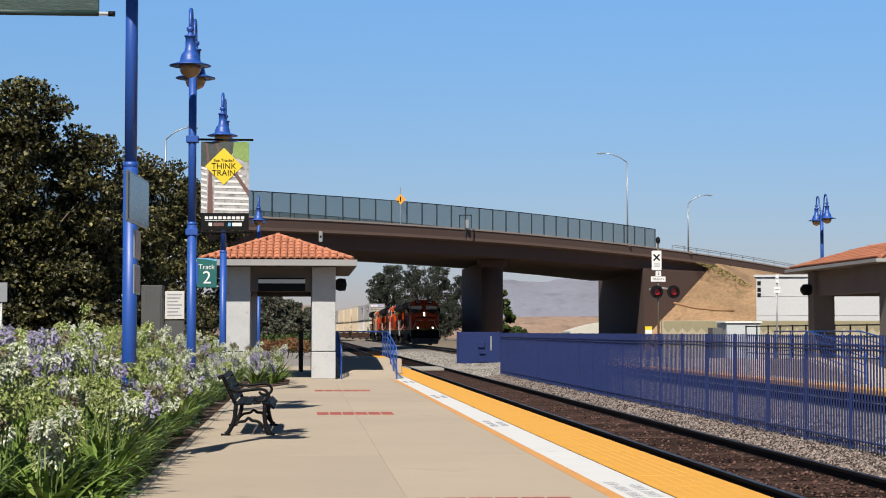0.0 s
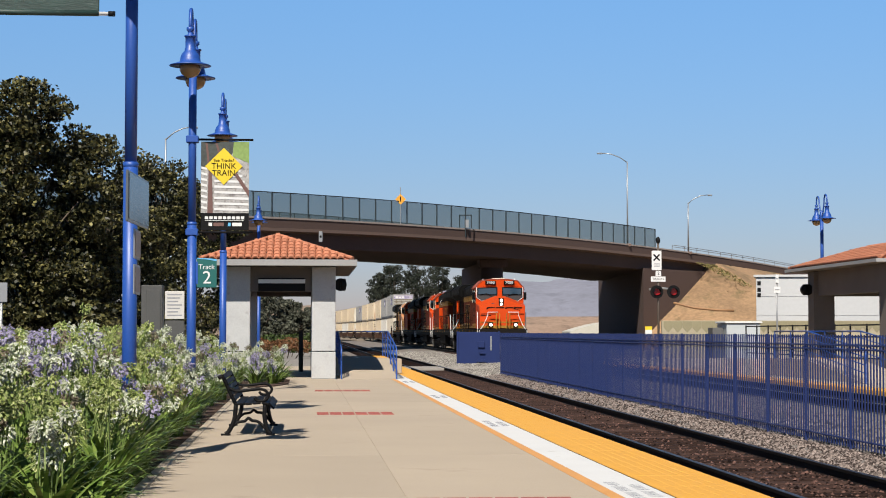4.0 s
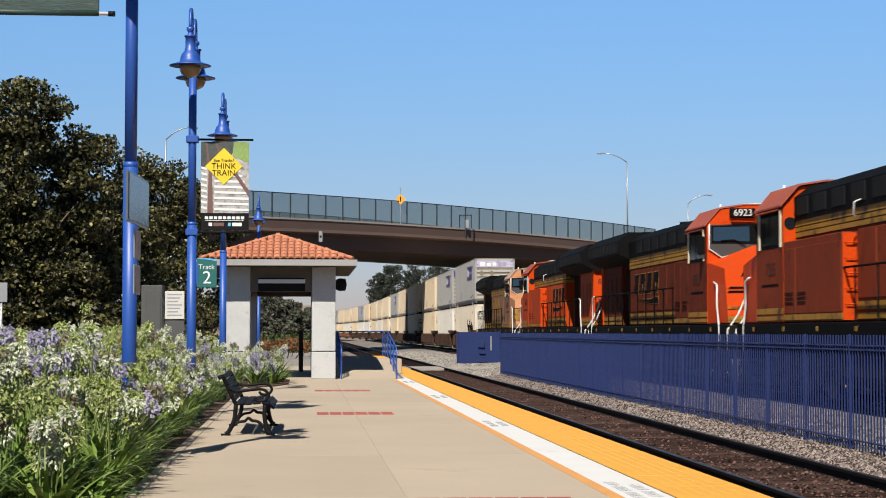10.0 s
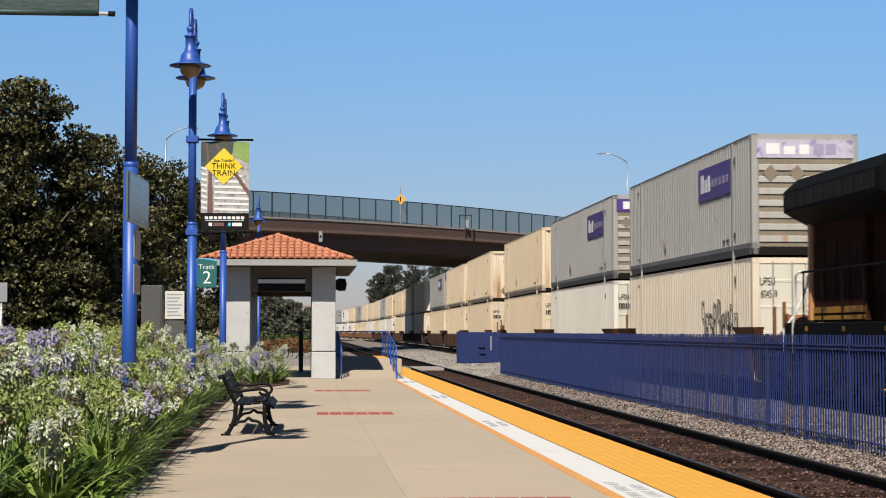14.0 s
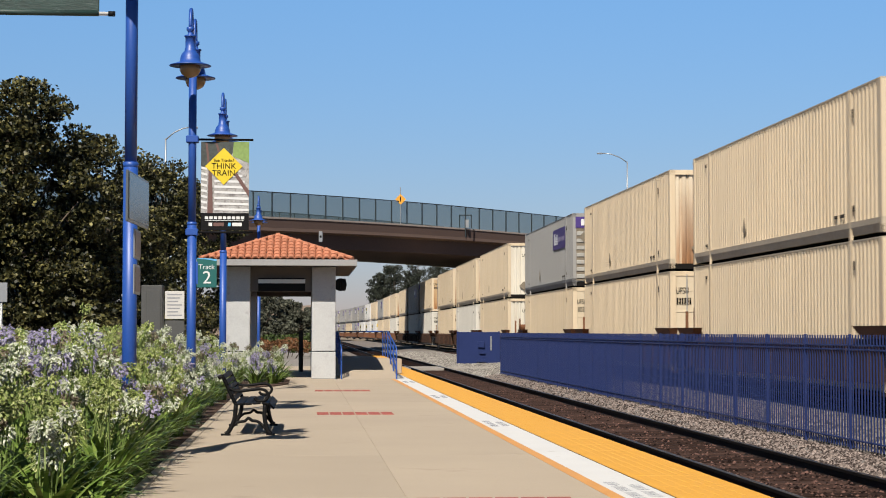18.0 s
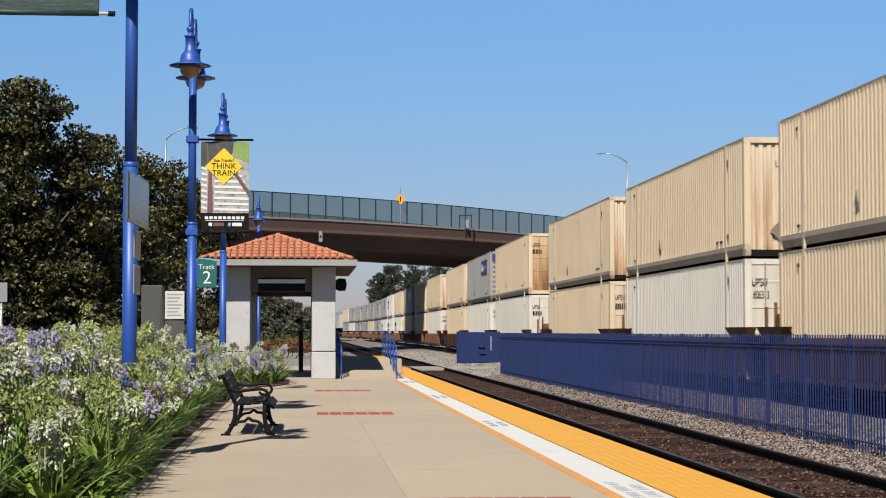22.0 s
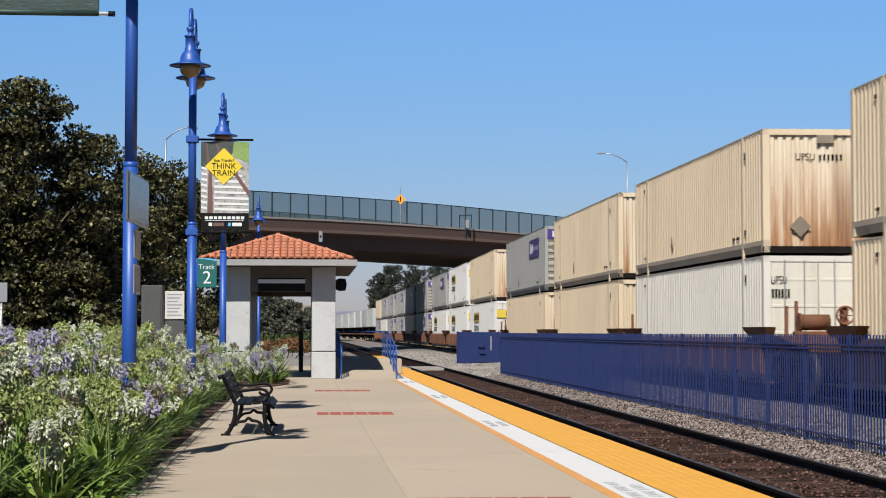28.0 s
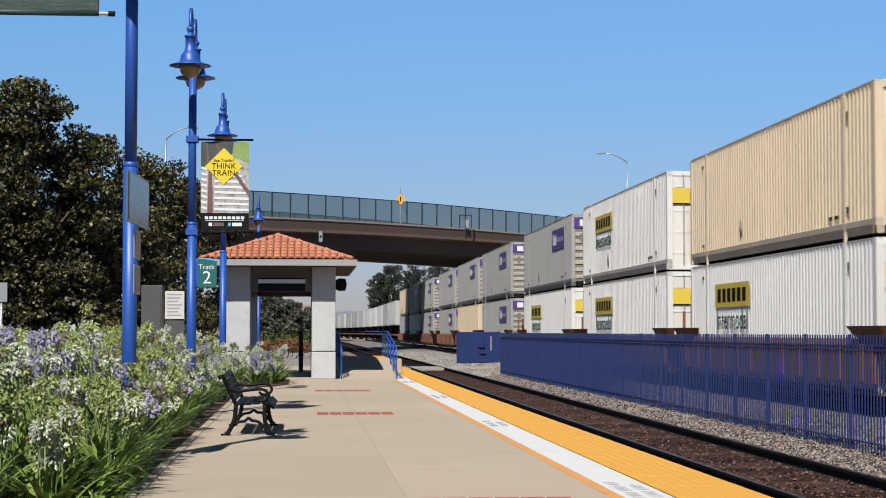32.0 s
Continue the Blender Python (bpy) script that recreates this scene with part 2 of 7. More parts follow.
def stone_mat(name, a, b):
    mt = bpy.data.materials.new(name)
    mt.use_nodes = True
    N, L = mt.node_tree.nodes, mt.node_tree.links
    N["Principled BSDF"].inputs["Roughness"].default_value = 0.95
    N["Principled BSDF"].inputs["Specular IOR Level"].default_value = 0.1
    g, r = N.new("ShaderNodeNewGeometry"), N.new("ShaderNodeValToRGB")
    r.color_ramp.elements[0].position = 0.25
    r.color_ramp.elements[0].color, r.color_ramp.elements[1].color = (*a, 1), (*b, 1)
    L.new(g.outputs["Random Per Island"], r.inputs["Fac"])
    L.new(r.outputs["Color"], N["Principled BSDF"].inputs["Base Color"])
    return mt


stones("ballast_stones", 22000, 6.48, 7.72, 13, 75, lambda x: -0.37 + max(0.0, min(1.0, (x - 6.9) / 0.4)) * 0.10, 0.031, stone_mat("pale_stone", (0.035, 0.027, 0.025), (0.27, 0.22, 0.20)), 3, "loose pale crushed stones beside the track")
stones("ballast_stones_fence", 9000, 7.7, 10.3, 17, 80, lambda x: -0.255 + 0.06 * (x - 8) / 2.5, 0.04, stone_mat("grey_stone", (0.05, 0.045, 0.042), (0.21, 0.185, 0.17)), 4, "loose crushed stones behind the fence")
stones("track_stones", 15000, 4.02, 6.6, 12, 74, lambda x: -0.35 + 0.02 * math.sin(x * 91.7), 0.026, stone_mat("oily_stone", (0.007, 0.004, 0.0035), (0.14, 0.078, 0.064)), 5, "dark oily stones between the ties")

stones("ballast_stones_crossing", 18000, 6.7, 10.6, 70, 150, lambda x: -0.37 + max(0.0, min(1.0, (x - 6.9) / 0.4)) * 0.11 + max(0.0, x - 8.6) * 0.03, 0.055, stone_mat("pale_grey_stone", (0.10, 0.092, 0.085), (0.34, 0.32, 0.295)), 6, "loose pale grey stones beyond the fence")

# Platform 2, on which the camera stands.
PLAT_END, BED = 74.5, -1.42
bm = bmesh.new()
box(bm, BED, EDGE - 0.02, -25, PLAT_END, -0.9, -0.007)
plat = solid("platform", bm, CONCRETE, "sunlit tan concrete station platform", "platform", "structure")
slabs = {}
for x0, x1 in ((BED, 0.867), (0.873, 2.60)):
    bm = bmesh.new()
    box(bm, x0, x1, -2.597, 2.597, -0.03, 0.0, 0.003)
    slabs[x0] = mesh_of(bm, "slab", CONCRETE)
for i in range(19):
    for x0 in slabs:
        if 16 + i * 5.2 - 24 < PLAT_END - 2.5:
            part("slab", slabs[x0], None, plat, m=pose(0, 16 + i * 5.2 - 24, 0))
for nm, x0, x1, mt, lab in (("edge_line", 2.60, 2.72, ORANGELINE, "thin orange line"), ("edge_line", 2.72, 3.14, WHITELINE, "broad white warning line"),
                            ("joint", 3.14, 3.165, BLACKM, "dark joint")):
    bm = bmesh.new()
    box(bm, x0, x1, -25, PLAT_END, -0.03, 0.001 if nm == "edge_line" else -0.004)
    part(nm, bm, mt, plat, lab)
bm = bmesh.new()
box(bm, 3.165, EDGE, -0.608, 0.608, -0.25, 0.004, 0.006)
for iy in range(9):
    for ix in range(7):
        lathe(bm, [(0.02, 0.003), (0.014, 0.0055), (0.006, 0.006)], 6, (3.23 + ix * 0.112, -0.54 + iy * 0.135, 0))
tm = mesh_of(bm, "tactile_tile", YELLOW)
for i in range(60):
    part("tactile_tile", tm, None, plat, m=pose(0, 2.2 + i * 1.22, 0))
# lettering on the white line that cannot be read: bars
GREYINK = M("grey_lettering", (0.30, 0.31, 0.34), 0.7)
for y in (16.0, 27.6, 39.2, 50.8, 62.4):
    for row, (x0, n) in enumerate(((2.79, 10), (2.96, 8))):
        bm = bmesh.new()
        for k in range(n):
            yy = y - 0.9 + k * 0.17 + row * 0.1
            box(bm, x0, x0 + 0.11, yy, yy + 0.022, 0.0005, 0.003)
            if k % 4 != 3:
                box(bm, x0, x0 + 0.11, yy + 0.075, yy + 0.097, 0.0005, 0.003)
            if k % 3:
                box(bm, x0 + 0.045, x0 + 0.065, yy + 0.023, yy + 0.074, 0.0005, 0.003)
        part("lettering", bm, GREYINK, plat, "grey lettering as bars")
# red brick strips set in the slab
bm = bmesh.new()
box(bm, -0.1, 0.1, -0.05, 0.05, -0.004, 0.004, 0.003)
brick_mesh = mesh_of(bm, "brick", REDBRICK)
for y, x0 in ((14.84, 0.95), (31.2, 0.22), (43.3, 0.26)):
    for c in range(6):
        for r in range(9):
            part("brick", brick_mesh, None, plat, m=pose(x0 + 0.1 + c * 0.222, y - 0.5 + r * 0.108, 0.001))

# Platform 1 across the tracks.
bm = bmesh.new()
box(bm, EDGE2 + 0.8, 23.5, -25, 95, -0.9, -0.0)
plat2 = solid("platform_far", bm, CONCRETE, "tan concrete platform across the tracks", "platform", "structure")
bm = bmesh.new()
box(bm, EDGE2, EDGE2 + 0.796, -25, 95, -0.9, 0.004)
part("tactile_strip", bm, YELLOW, plat2, "yellow tactile edge strip")

# Planting bed beside the platform, behind it a parking area.
SOIL = M("bark_mulch", (0.085, 0.045, 0.03), 0.95, var=0.4, coarse=4, fine=50, bump=1.0)
bm = bmesh.new()
box(bm, -12, BED - 0.12, -25, 76, -0.9, -0.06)
solid("planting_bed", bm, SOIL, "red-brown bark mulch in the planting bed", "soil", "structure")
bm = bmesh.new()
box(bm, BED - 0.115, BED - 0.005, -25, PLAT_END, -0.9, 0.006, 0.01)
solid("kerb", bm, CONCRETE, "narrow concrete kerb along the planting bed", "kerb", "structure")
# the bed widens before the shelter; beyond the platform lies gravel
bm = bmesh.new()
prism(bm, [(-1.42, 45.5), (-0.75, 46.6), (-0.42, 48.4), (-0.42, 52.6), (-0.7, 53.6), (-1.42, 53.6)], "z", 0.004, 0.03)
solid("planting_bed_end", bm, SOIL, "red-brown bark mulch before the shelter", "soil", "structure")
bm = bmesh.new()
box(bm, -12, 0.9, 76.01, 140, -0.9, -0.12)
solid("gravel_yard", bm, M("grey_gravel", (0.27, 0.25, 0.235), 0.95, var=0.3, coarse=1.5, fine=22, bump=0.8), "grey gravel beyond the platform", "gravel", "structure")
ASPHALT = M("asphalt", (0.06, 0.06, 0.062), 0.9, var=0.2, coarse=0.6, fine=50)
bm = bmesh.new()
box(bm, -60, -12.01, -25, 140, -0.9, -0.1)
solid("parking_area", bm, ASPHALT, "grey asphalt of the parking area", "road", "structure")

# ---- blue fence between the tracks ----
FX, FB, FT = 7.7, -0.27, 1.365
fence = thing("fence", "blue painted steel picket fence between the tracks", "fence", kind="structure")
bm = bmesh.new()
box(bm, -0.02, 0.02, -0.014, 0.014, FB - 0.1, FT + 0.01, 0.004)
post_mesh = mesh_of(bm, "post", BLUEFENCE)
PITCH, NPAN = 2.27, 25
y_first = 24.97 - 5 * PITCH
bm = bmesh.new()
prism(bm, [(-0.011, -0.013), (-0.011, 0.002), (-0.003, 0.013), (0.004, 0.013), (0.004, -0.013)], "y", 0.016, PITCH - 0.016)
bar_mesh = mesh_of(bm, "rail", BLUEFENCE)
bm = bmesh.new()
box(bm, -0.0095, 0.0095, -0.0095, 0.0095, FB + 0.05, FT)
picket_mesh = mesh_of(bm, "picket", BLUEFENCE)
far_pickets = bmesh.new()
NPK = 17
for i in range(NPAN):
    y = y_first + i * PITCH
    part("post", post_mesh, None, fence, m=pose(FX, y, 0))
    for z in (1.215, 1.155, FB + 0.16):
        part("rail", bar_mesh, None, fence, m=pose(FX, y, z))
    for k in range(1, NPK):
        yy = y + k * PITCH / NPK
        if 20 < yy < 60:
            part("picket", picket_mesh, None, fence, m=pose(FX, yy, 0))
        else:
            box(far_pickets, FX - 0.0095, FX + 0.0095, yy - 0.0095, yy + 0.0095, FB + 0.05, FT)
fence_far_y = y_first + NPAN * PITCH
part("post", post_mesh, None, fence, m=pose(FX, fence_far_y, 0))
part("pickets", far_pickets, BLUEFENCE, fence, "thin blue pickets", kind="stuff")
# ---- road bridge over the tracks ----
# Its near edge runs along y = 150.5 + 1.2 x; u goes along the bridge, w across it, away from the camera.
BU = Vector((1, 1.2, 0)).normalized()
BW = Vector((-BU.y, BU.x, 0))
B0 = Vector((0, 150.5, 0))
BWID = 19.5


def b_at(u, w, z):
    return B0 + BU * u + BW * w + Vector((0, 0, z))


def deck_z(u):
    """Height of the girder's lower edge: a crest curve that falls to the right."""
    return 8.68 - 0.00036 * (u - 28) ** 2


COPING = M("pale_coping", (0.42, 0.345, 0.305), 0.85, var=0.15, coarse=0.4, fine=6)
bridge = thing("bridge", "long brown concrete road bridge crossing over the railway", "bridge", kind="structure")


def strip(bm, us, prof):
    """A section of (w, dz) points swept along the bridge."""
    rings = [[bm.verts.new(b_at(u, w, deck_z(u) + dz)) for w, dz in prof] for u in us]
    n = len(prof)
    for a, b in zip(rings, rings[1:]):
        for i in range(n):
            bm.faces.new((a[i], a[(i + 1) % n], b[(i + 1) % n], b[i]))
    bm.faces.new(rings[0])
    bm.faces.new(rings[-1][::-1])
    bmesh.ops.recalc_face_normals(bm, faces=bm.faces[:])


US = [-60 + i * 3 for i in range(61)]
U_END = 78.0
us = [u for u in US if u <= U_END]
bm = bmesh.new()
strip(bm, us, [(0.9, 0), (0.9, 1.35), (BWID - 0.9, 1.35), (BWID - 0.9, 0)])
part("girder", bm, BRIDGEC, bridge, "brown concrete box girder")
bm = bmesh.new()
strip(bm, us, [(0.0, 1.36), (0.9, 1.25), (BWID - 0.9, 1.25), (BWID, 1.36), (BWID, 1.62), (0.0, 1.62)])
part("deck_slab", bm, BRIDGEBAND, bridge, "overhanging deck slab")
for w in (0.06, BWID - 0.36):
    bm = bmesh.new()
    strip(bm, US, [(w, 1.63), (w, 2.35), (w + 0.3, 2.35), (w + 0.3, 1.63)])
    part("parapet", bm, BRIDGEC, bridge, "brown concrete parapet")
    bm = bmesh.new()
    strip(bm, US, [(w - 0.05, 2.352), (w - 0.05, 2.50), (w + 0.35, 2.50), (w + 0.35, 2.352)])
    part("coping", bm, COPING, bridge, "lighter coping")
MESHM = bpy.data.materials.new("fence_mesh")
MESHM.use_nodes = True
nt = MESHM.node_tree
tb, mx = nt.nodes.new("ShaderNodeBsdfTransparent"), nt.nodes.new("ShaderNodeMixShader")
pb = nt.nodes["Principled BSDF"]
pb.inputs["Base Color"].default_value, pb.inputs["Roughness"].default_value = (0.05, 0.08, 0.085, 1), 0.6
wv = nt.nodes.new("ShaderNodeTexNoise")
wv.inputs["Scale"].default_value = 0.4
mr = nt.nodes.new("ShaderNodeMapRange")
mr.inputs[3].default_value, mr.inputs[4].default_value = 0.66, 0.76
nt.links.new(wv.outputs["Fac"], mr.inputs[0])
nt.links.new(mr.outputs[0], mx.inputs[0])
nt.links.new(tb.outputs[0], mx.inputs[1])
nt.links.new(pb.outputs[0], mx.inputs[2])
nt.links.new(mx.outputs[0], nt.nodes["Material Output"].inputs["Surface"])
DARKM = M("dark_metal", (0.02, 0.03, 0.035), 0.5, metal=0.3)
FH = 2.05
for w in (0.2, BWID - 0.2):
    u = -34.11
    while u < 61.0:
        a, b = b_at(u, w, deck_z(u) + 2.5), b_at(u + 2.32, w, deck_z(u + 2.32) + 2.5)
        up = Vector((0, 0, FH))
        bm = bmesh.new()
        rod(bm, a, a + up, 0.062, n=6)
        part("fence_post", bm, DARKM, bridge)
        bm = bmesh.new()
        rod(bm, a + up * 0.99, b + up * 0.99, 0.05, n=5)
        part("fence_rail", bm, DARKM, bridge)
        bm = bmesh.new()
        q = [a + Vector((0, 0, 0.02)), b + Vector((0, 0, 0.02)), b + up * 0.96, a + up * 0.96]
        off = BW * 0.012
        vs = [bm.verts.new(p - off) for p in q]
        bm.faces.new(vs)
        part("mesh_panel", bm, MESHM, bridge, "grey-green wire mesh panel")
        u += 2.32
    bm = bmesh.new()
    a = b_at(u, w, deck_z(u) + 2.5)
    rod(bm, a, a + up, 0.062, n=6)
    part("fence_post", bm, DARKM, bridge)
# low rail beyond the tall fence
for w in (0.2,):
    bm = bmesh.new()
    for z in (2.85, 3.05):
        tube(bm, [b_at(u, w, deck_z(u) + z) for u in range(65, 118, 3)], 0.035, 5)
    for u in range(65, 117, 3):
        rod(bm, b_at(u, w, deck_z(u) + 2.5), b_at(u, w, deck_z(u) + 3.05), 0.035, n=5)
    part("low_rail", bm, STEEL, bridge, "low metal rail")
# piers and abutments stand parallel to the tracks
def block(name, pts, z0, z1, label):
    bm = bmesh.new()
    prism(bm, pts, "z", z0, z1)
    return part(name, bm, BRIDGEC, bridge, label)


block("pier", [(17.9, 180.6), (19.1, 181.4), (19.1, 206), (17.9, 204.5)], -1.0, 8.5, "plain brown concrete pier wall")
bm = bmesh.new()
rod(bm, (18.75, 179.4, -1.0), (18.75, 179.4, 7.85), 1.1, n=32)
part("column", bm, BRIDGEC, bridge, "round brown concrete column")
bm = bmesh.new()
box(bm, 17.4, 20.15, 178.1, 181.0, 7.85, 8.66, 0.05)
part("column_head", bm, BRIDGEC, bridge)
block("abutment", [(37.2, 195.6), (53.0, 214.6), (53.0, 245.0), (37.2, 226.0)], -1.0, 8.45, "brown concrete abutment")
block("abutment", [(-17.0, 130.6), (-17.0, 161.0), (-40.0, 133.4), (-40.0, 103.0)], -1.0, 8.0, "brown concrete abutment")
# embankment that carries the road on the far side
bm = bmesh.new()
rows = []
for u, run in ((58.5, 1.0), (62, 7), (67, 13), (75, 20), (90, 22), (115, 22), (160, 18), (240, 14)):
    zt = max(deck_z(u) + 1.55, 1.0) if u > 74 else 9.1 * ((u - 57.5) / 18.5) ** 0.85
    rows.append([bm.verts.new(b_at(u + du, w, z)) for w, z, du in ((-run - 2, -0.6, -0.35 * run), (-run * 0.52, zt * 0.48, -0.15 * run), (-0.15, zt, 0.5), (1.2, zt, 0.5), (1.3, -0.6, 0.5))])
for a, b in zip(rows, rows[1:]):
    for i in range(4):
        bm.faces.new((a[i], a[i + 1], b[i + 1], b[i]))
bm.faces.new(rows[0][::-1])
bmesh.ops.subdivide_edges(bm, edges=bm.edges[:], cuts=7, use_grid_fill=True)
for v in bm.verts:
    if v.co.z > -0.5:
        d = Vector((noise.noise(v.co * 0.25), noise.noise(v.co * 0.25 + Vector((7, 0, 0))), 0)) * 0.7
        d.z = noise.noise(v.co * 0.5) * 0.25 + noise.noise(v.co * 1.6) * 0.12
        v.co += d if (v.co - b_at(0, 0, 0)).dot(BW) < -1.5 else Vector()
solid("embankment", bm, EARTH, "bare orange-tan earth slope with dry grass", "slope", "structure")

PIPE = M("rusty_pipe", (0.36, 0.19, 0.09), 0.7)
bm = bmesh.new()
tube(bm, [(39.8, 192.0, 4.55), (42.0, 191.8, 4.0), (44.5, 191.2, 3.75), (46.2, 191.0, 3.7)], 0.13, 6)
solid("drain_pipe", bm, PIPE, "rusty brown drain pipe lying across the slope", "pipe")

# ---- lamps and signs on the bridge ----
def road_lamp(u, h, reach):
    s = thing("road_lamp", "tall thin galvanised street light on the bridge", "street lamp", Matrix.Translation(b_at(u, 0.25, deck_z(u) + 2.5)), "bridge lamps")
    bm = bmesh.new()
    rod(bm, (0, 0, 0), (0, 0, h), 0.10, 0.06, n=10)
    part("post", bm, STEEL, s)
    bm = bmesh.new()
    tube(bm, [(0, 0, h - 0.1), (reach * 0.3, 0, h + 0.45), (reach * 0.65, 0, h + 0.8), (reach, 0, h + 0.9)], 0.05, 6)
    part("arm", bm, STEEL, s)
    bm = bmesh.new()
    box(bm, min(reach, reach * 1.22), max(reach, reach * 1.22), -0.15, 0.15, h + 0.78, h + 0.94, 0.05)
    part("lamp_head", bm, STEEL, s)
    bm = bmesh.new()
    box(bm, -0.35, 0.35, -0.3, 0.3, -0.25, 0.06, 0.03)
    part("base", bm, BRIDGEBAND, s)


road_lamp(54.9, 9.0, -2.7)
road_lamp(69.0, 5.7, 2.3)
road_lamp(-16.3, 5.7, 2.0)
sg = thing("warning_sign", "orange diamond road sign on a thin post", "sign", Matrix.Translation(b_at(13.5, 0.1, deck_z(13.5) + 2.5)))
bm = bmesh.new()
rod(bm, (0, 0, 0), (0, 0, 3.3), 0.035, n=6)
part("post", bm, STEEL, sg)
SIGNORANGE = M("sign_orange", (0.85, 0.38, 0.03), 0.5, var=0.05)
bm = bmesh.new()
prism(bm, [(-0.48, 2.2), (0, 1.72), (0.48, 2.2), (0, 2.68)], "y", -0.06, -0.04)
pl = part("sign_plate", bm, SIGNORANGE, sg)
bm = bmesh.new()
box(bm, -0.05, 0.05, -0.07, -0.062, 2.0, 2.45)
part("symbol", bm, BLACKM, pl)
cb = thing("bridge_light", "small grey light fixture on the bridge side", "lamp", Matrix.Translation(b_at(2.1, 0.0, deck_z(2.1) + 0.55)))
bm = bmesh.new()
box(bm, -0.16, 0.16, -0.22, 0.0, 0.0, 0.9, 0.03)
part("housing", bm, STEEL, cb)
bm = bmesh.new()
rod(bm, (0, -0.24, 0.45), (0, -0.215, 0.45), 0.1, n=12)
part("lens", bm, BLACKM, cb)
cage = thing("junction_cage", "small dark metal frame and conduit on the bridge rail", "utility box", Matrix.Translation(b_at(23.6, 0.0, deck_z(23.6) + 2.0)))
for k, (x0, x1, z0, z1) in enumerate(((-0.6, -0.5, 0.5, 1.75), (0.5, 0.6, 0.5, 1.75), (-0.6, 0.6, 1.68, 1.78), (-0.05, 0.05, -0.3, 1.7))):
    bm = bmesh.new()
    box(bm, x0, x1, -0.12, -0.02, z0, z1)
    part("frame", bm, DARKM, cage)
bm = bmesh.new()
box(bm, 0.0, 0.3, -0.2, -0.03, 0.55, 1.3)
part("box", bm, STEEL, cage)
# ---- tiled shelters ----
DARKCEIL = M("shelter_soffit", (0.17, 0.15, 0.135), 0.9)
FASCIA = M("shelter_fascia", (0.34, 0.335, 0.335), 0.8)
BEAMC = M("beam_brown_pier_shade", (0.18, 0.148, 0.128), 0.85, var=0.12, coarse=1.5, fine=30)


def shelter(OVX=0.71, OVY=0.89, HZ=4.36, side=False, ox=0.0, fz=3.36, wall=None):
    """Four square piers, beams and a hipped roof of clay tiles; the origin is the middle of the floor, the front looks to -y."""
    s = thing("platform_shelter", "square platform shelter with grey piers and red clay tile roof", "shelter", group="platform shelters")
    wall = wall or WALLC
    PX, PY, PW = 1.63, 4.15, 0.71
    for sx in (-1, 1):
        for sy in (-1, 1):
            x0, y0 = sx * (PX - PW / 2), sy * (PY - PW / 2)
            bm = bmesh.new()
            box(bm, x0 - PW / 2, x0 + PW / 2, y0 - PW / 2, y0 + PW / 2, 0.83, fz, 0.015)
            p = part("pier", bm, wall, s)
            bm = bmesh.new()
            box(bm, x0 - PW / 2 - 0.006, x0 + PW / 2 + 0.006, y0 - PW / 2 - 0.006, y0 + PW / 2 + 0.006, 0.0, 0.81, 0.015)
            part("pier_base", bm, wall, p, "base course below a dark joint")
            bm = bmesh.new()
            box(bm, x0 - PW / 2 + 0.01, x0 + PW / 2 - 0.01, y0 - PW / 2 + 0.01, y0 + PW / 2 - 0.01, 0.80, 0.84)
            part("joint", bm, BLACKM, p)
    for sy in (-1, 1):
        bm = bmesh.new()
        box(bm, -PX + PW, PX - PW, sy * (PY - 0.36) - 0.2, sy * (PY - 0.36) + 0.2, 2.62, fz)
        part("beam", bm, BEAMC, s)
        bm = bmesh.new()
        box(bm, sy * (PX - 0.36) - 0.2, sy * (PX - 0.36) + 0.2, -PY + PW, PY - PW, 2.62, fz)
        part("beam", bm, BEAMC, s)
    # sign board hung between the front piers
    bm = bmesh.new()
    box(bm, -0.68, 0.72, -PY + 0.05, -PY + 0.14, 2.62, 3.02)
    b = part("sign_board", bm, BLACKM, s, "dark sign board under the beam")
    bm = bmesh.new()
    box(bm, -0.68, 0.72, -PY + 0.03, -PY + 0.05, 2.86, 2.98)
    part("lettering", bm, WHITE, b, "pale band of unreadable lettering")
    ex, ey = PX + OVX, PY + OVY
    bm = bmesh.new()
    box(bm, ox - ex, ox + ex, -ey, ey, fz + 0.01, fz + 0.06)
    part("soffit", bm, DARKCEIL, s)
    for (x0, x1, y0, y1) in ((-ex, ex, -ey - 0.03, -ey), (-ex, ex, ey, ey + 0.03), (-ex - 0.03, -ex, -ey - 0.03, ey + 0.03), (ex, ex + 0.03, -ey - 0.03, ey + 0.03)):
        bm = bmesh.new()
        box(bm, ox + x0, ox + x1, y0, y1, fz, 3.54)
        part("fascia", bm, FASCIA, s)
    # tiles: barrel courses on each hip plane
    hz = HZ
    rx, rz = ex - 0.10, 3.55
    ry = ey - 0.03
    ridge = ry - rx if ry > rx else 0.0
    apex_f, apex_b = Vector((ox, -ridge, hz)), Vector((ox, ridge, hz))
    planes = ((Vector((ox - rx, -ry, rz)), Vector((ox + rx, -ry, rz)), apex_f, apex_f), (Vector((ox + rx, -ry, rz)), Vector((ox + rx, ry, rz)), apex_b, apex_f),
              (Vector((ox + rx, ry, rz)), Vector((ox - rx, ry, rz)), apex_b, apex_b), (Vector((ox - rx, ry, rz)), Vector((ox - rx, -ry, rz)), apex_f, apex_b))
    bm = bmesh.new()
    for a, b, c, d in planes:
        vs = [bm.verts.new(p - Vector((0, 0, 0.03))) for p in ((a, b, c) if (c - d).length < 1e-6 else (a, b, c, d))]
        bm.faces.new(vs)
    part("roof_deck", bm, TILE, s)
    bm = bmesh.new()
    n = 7
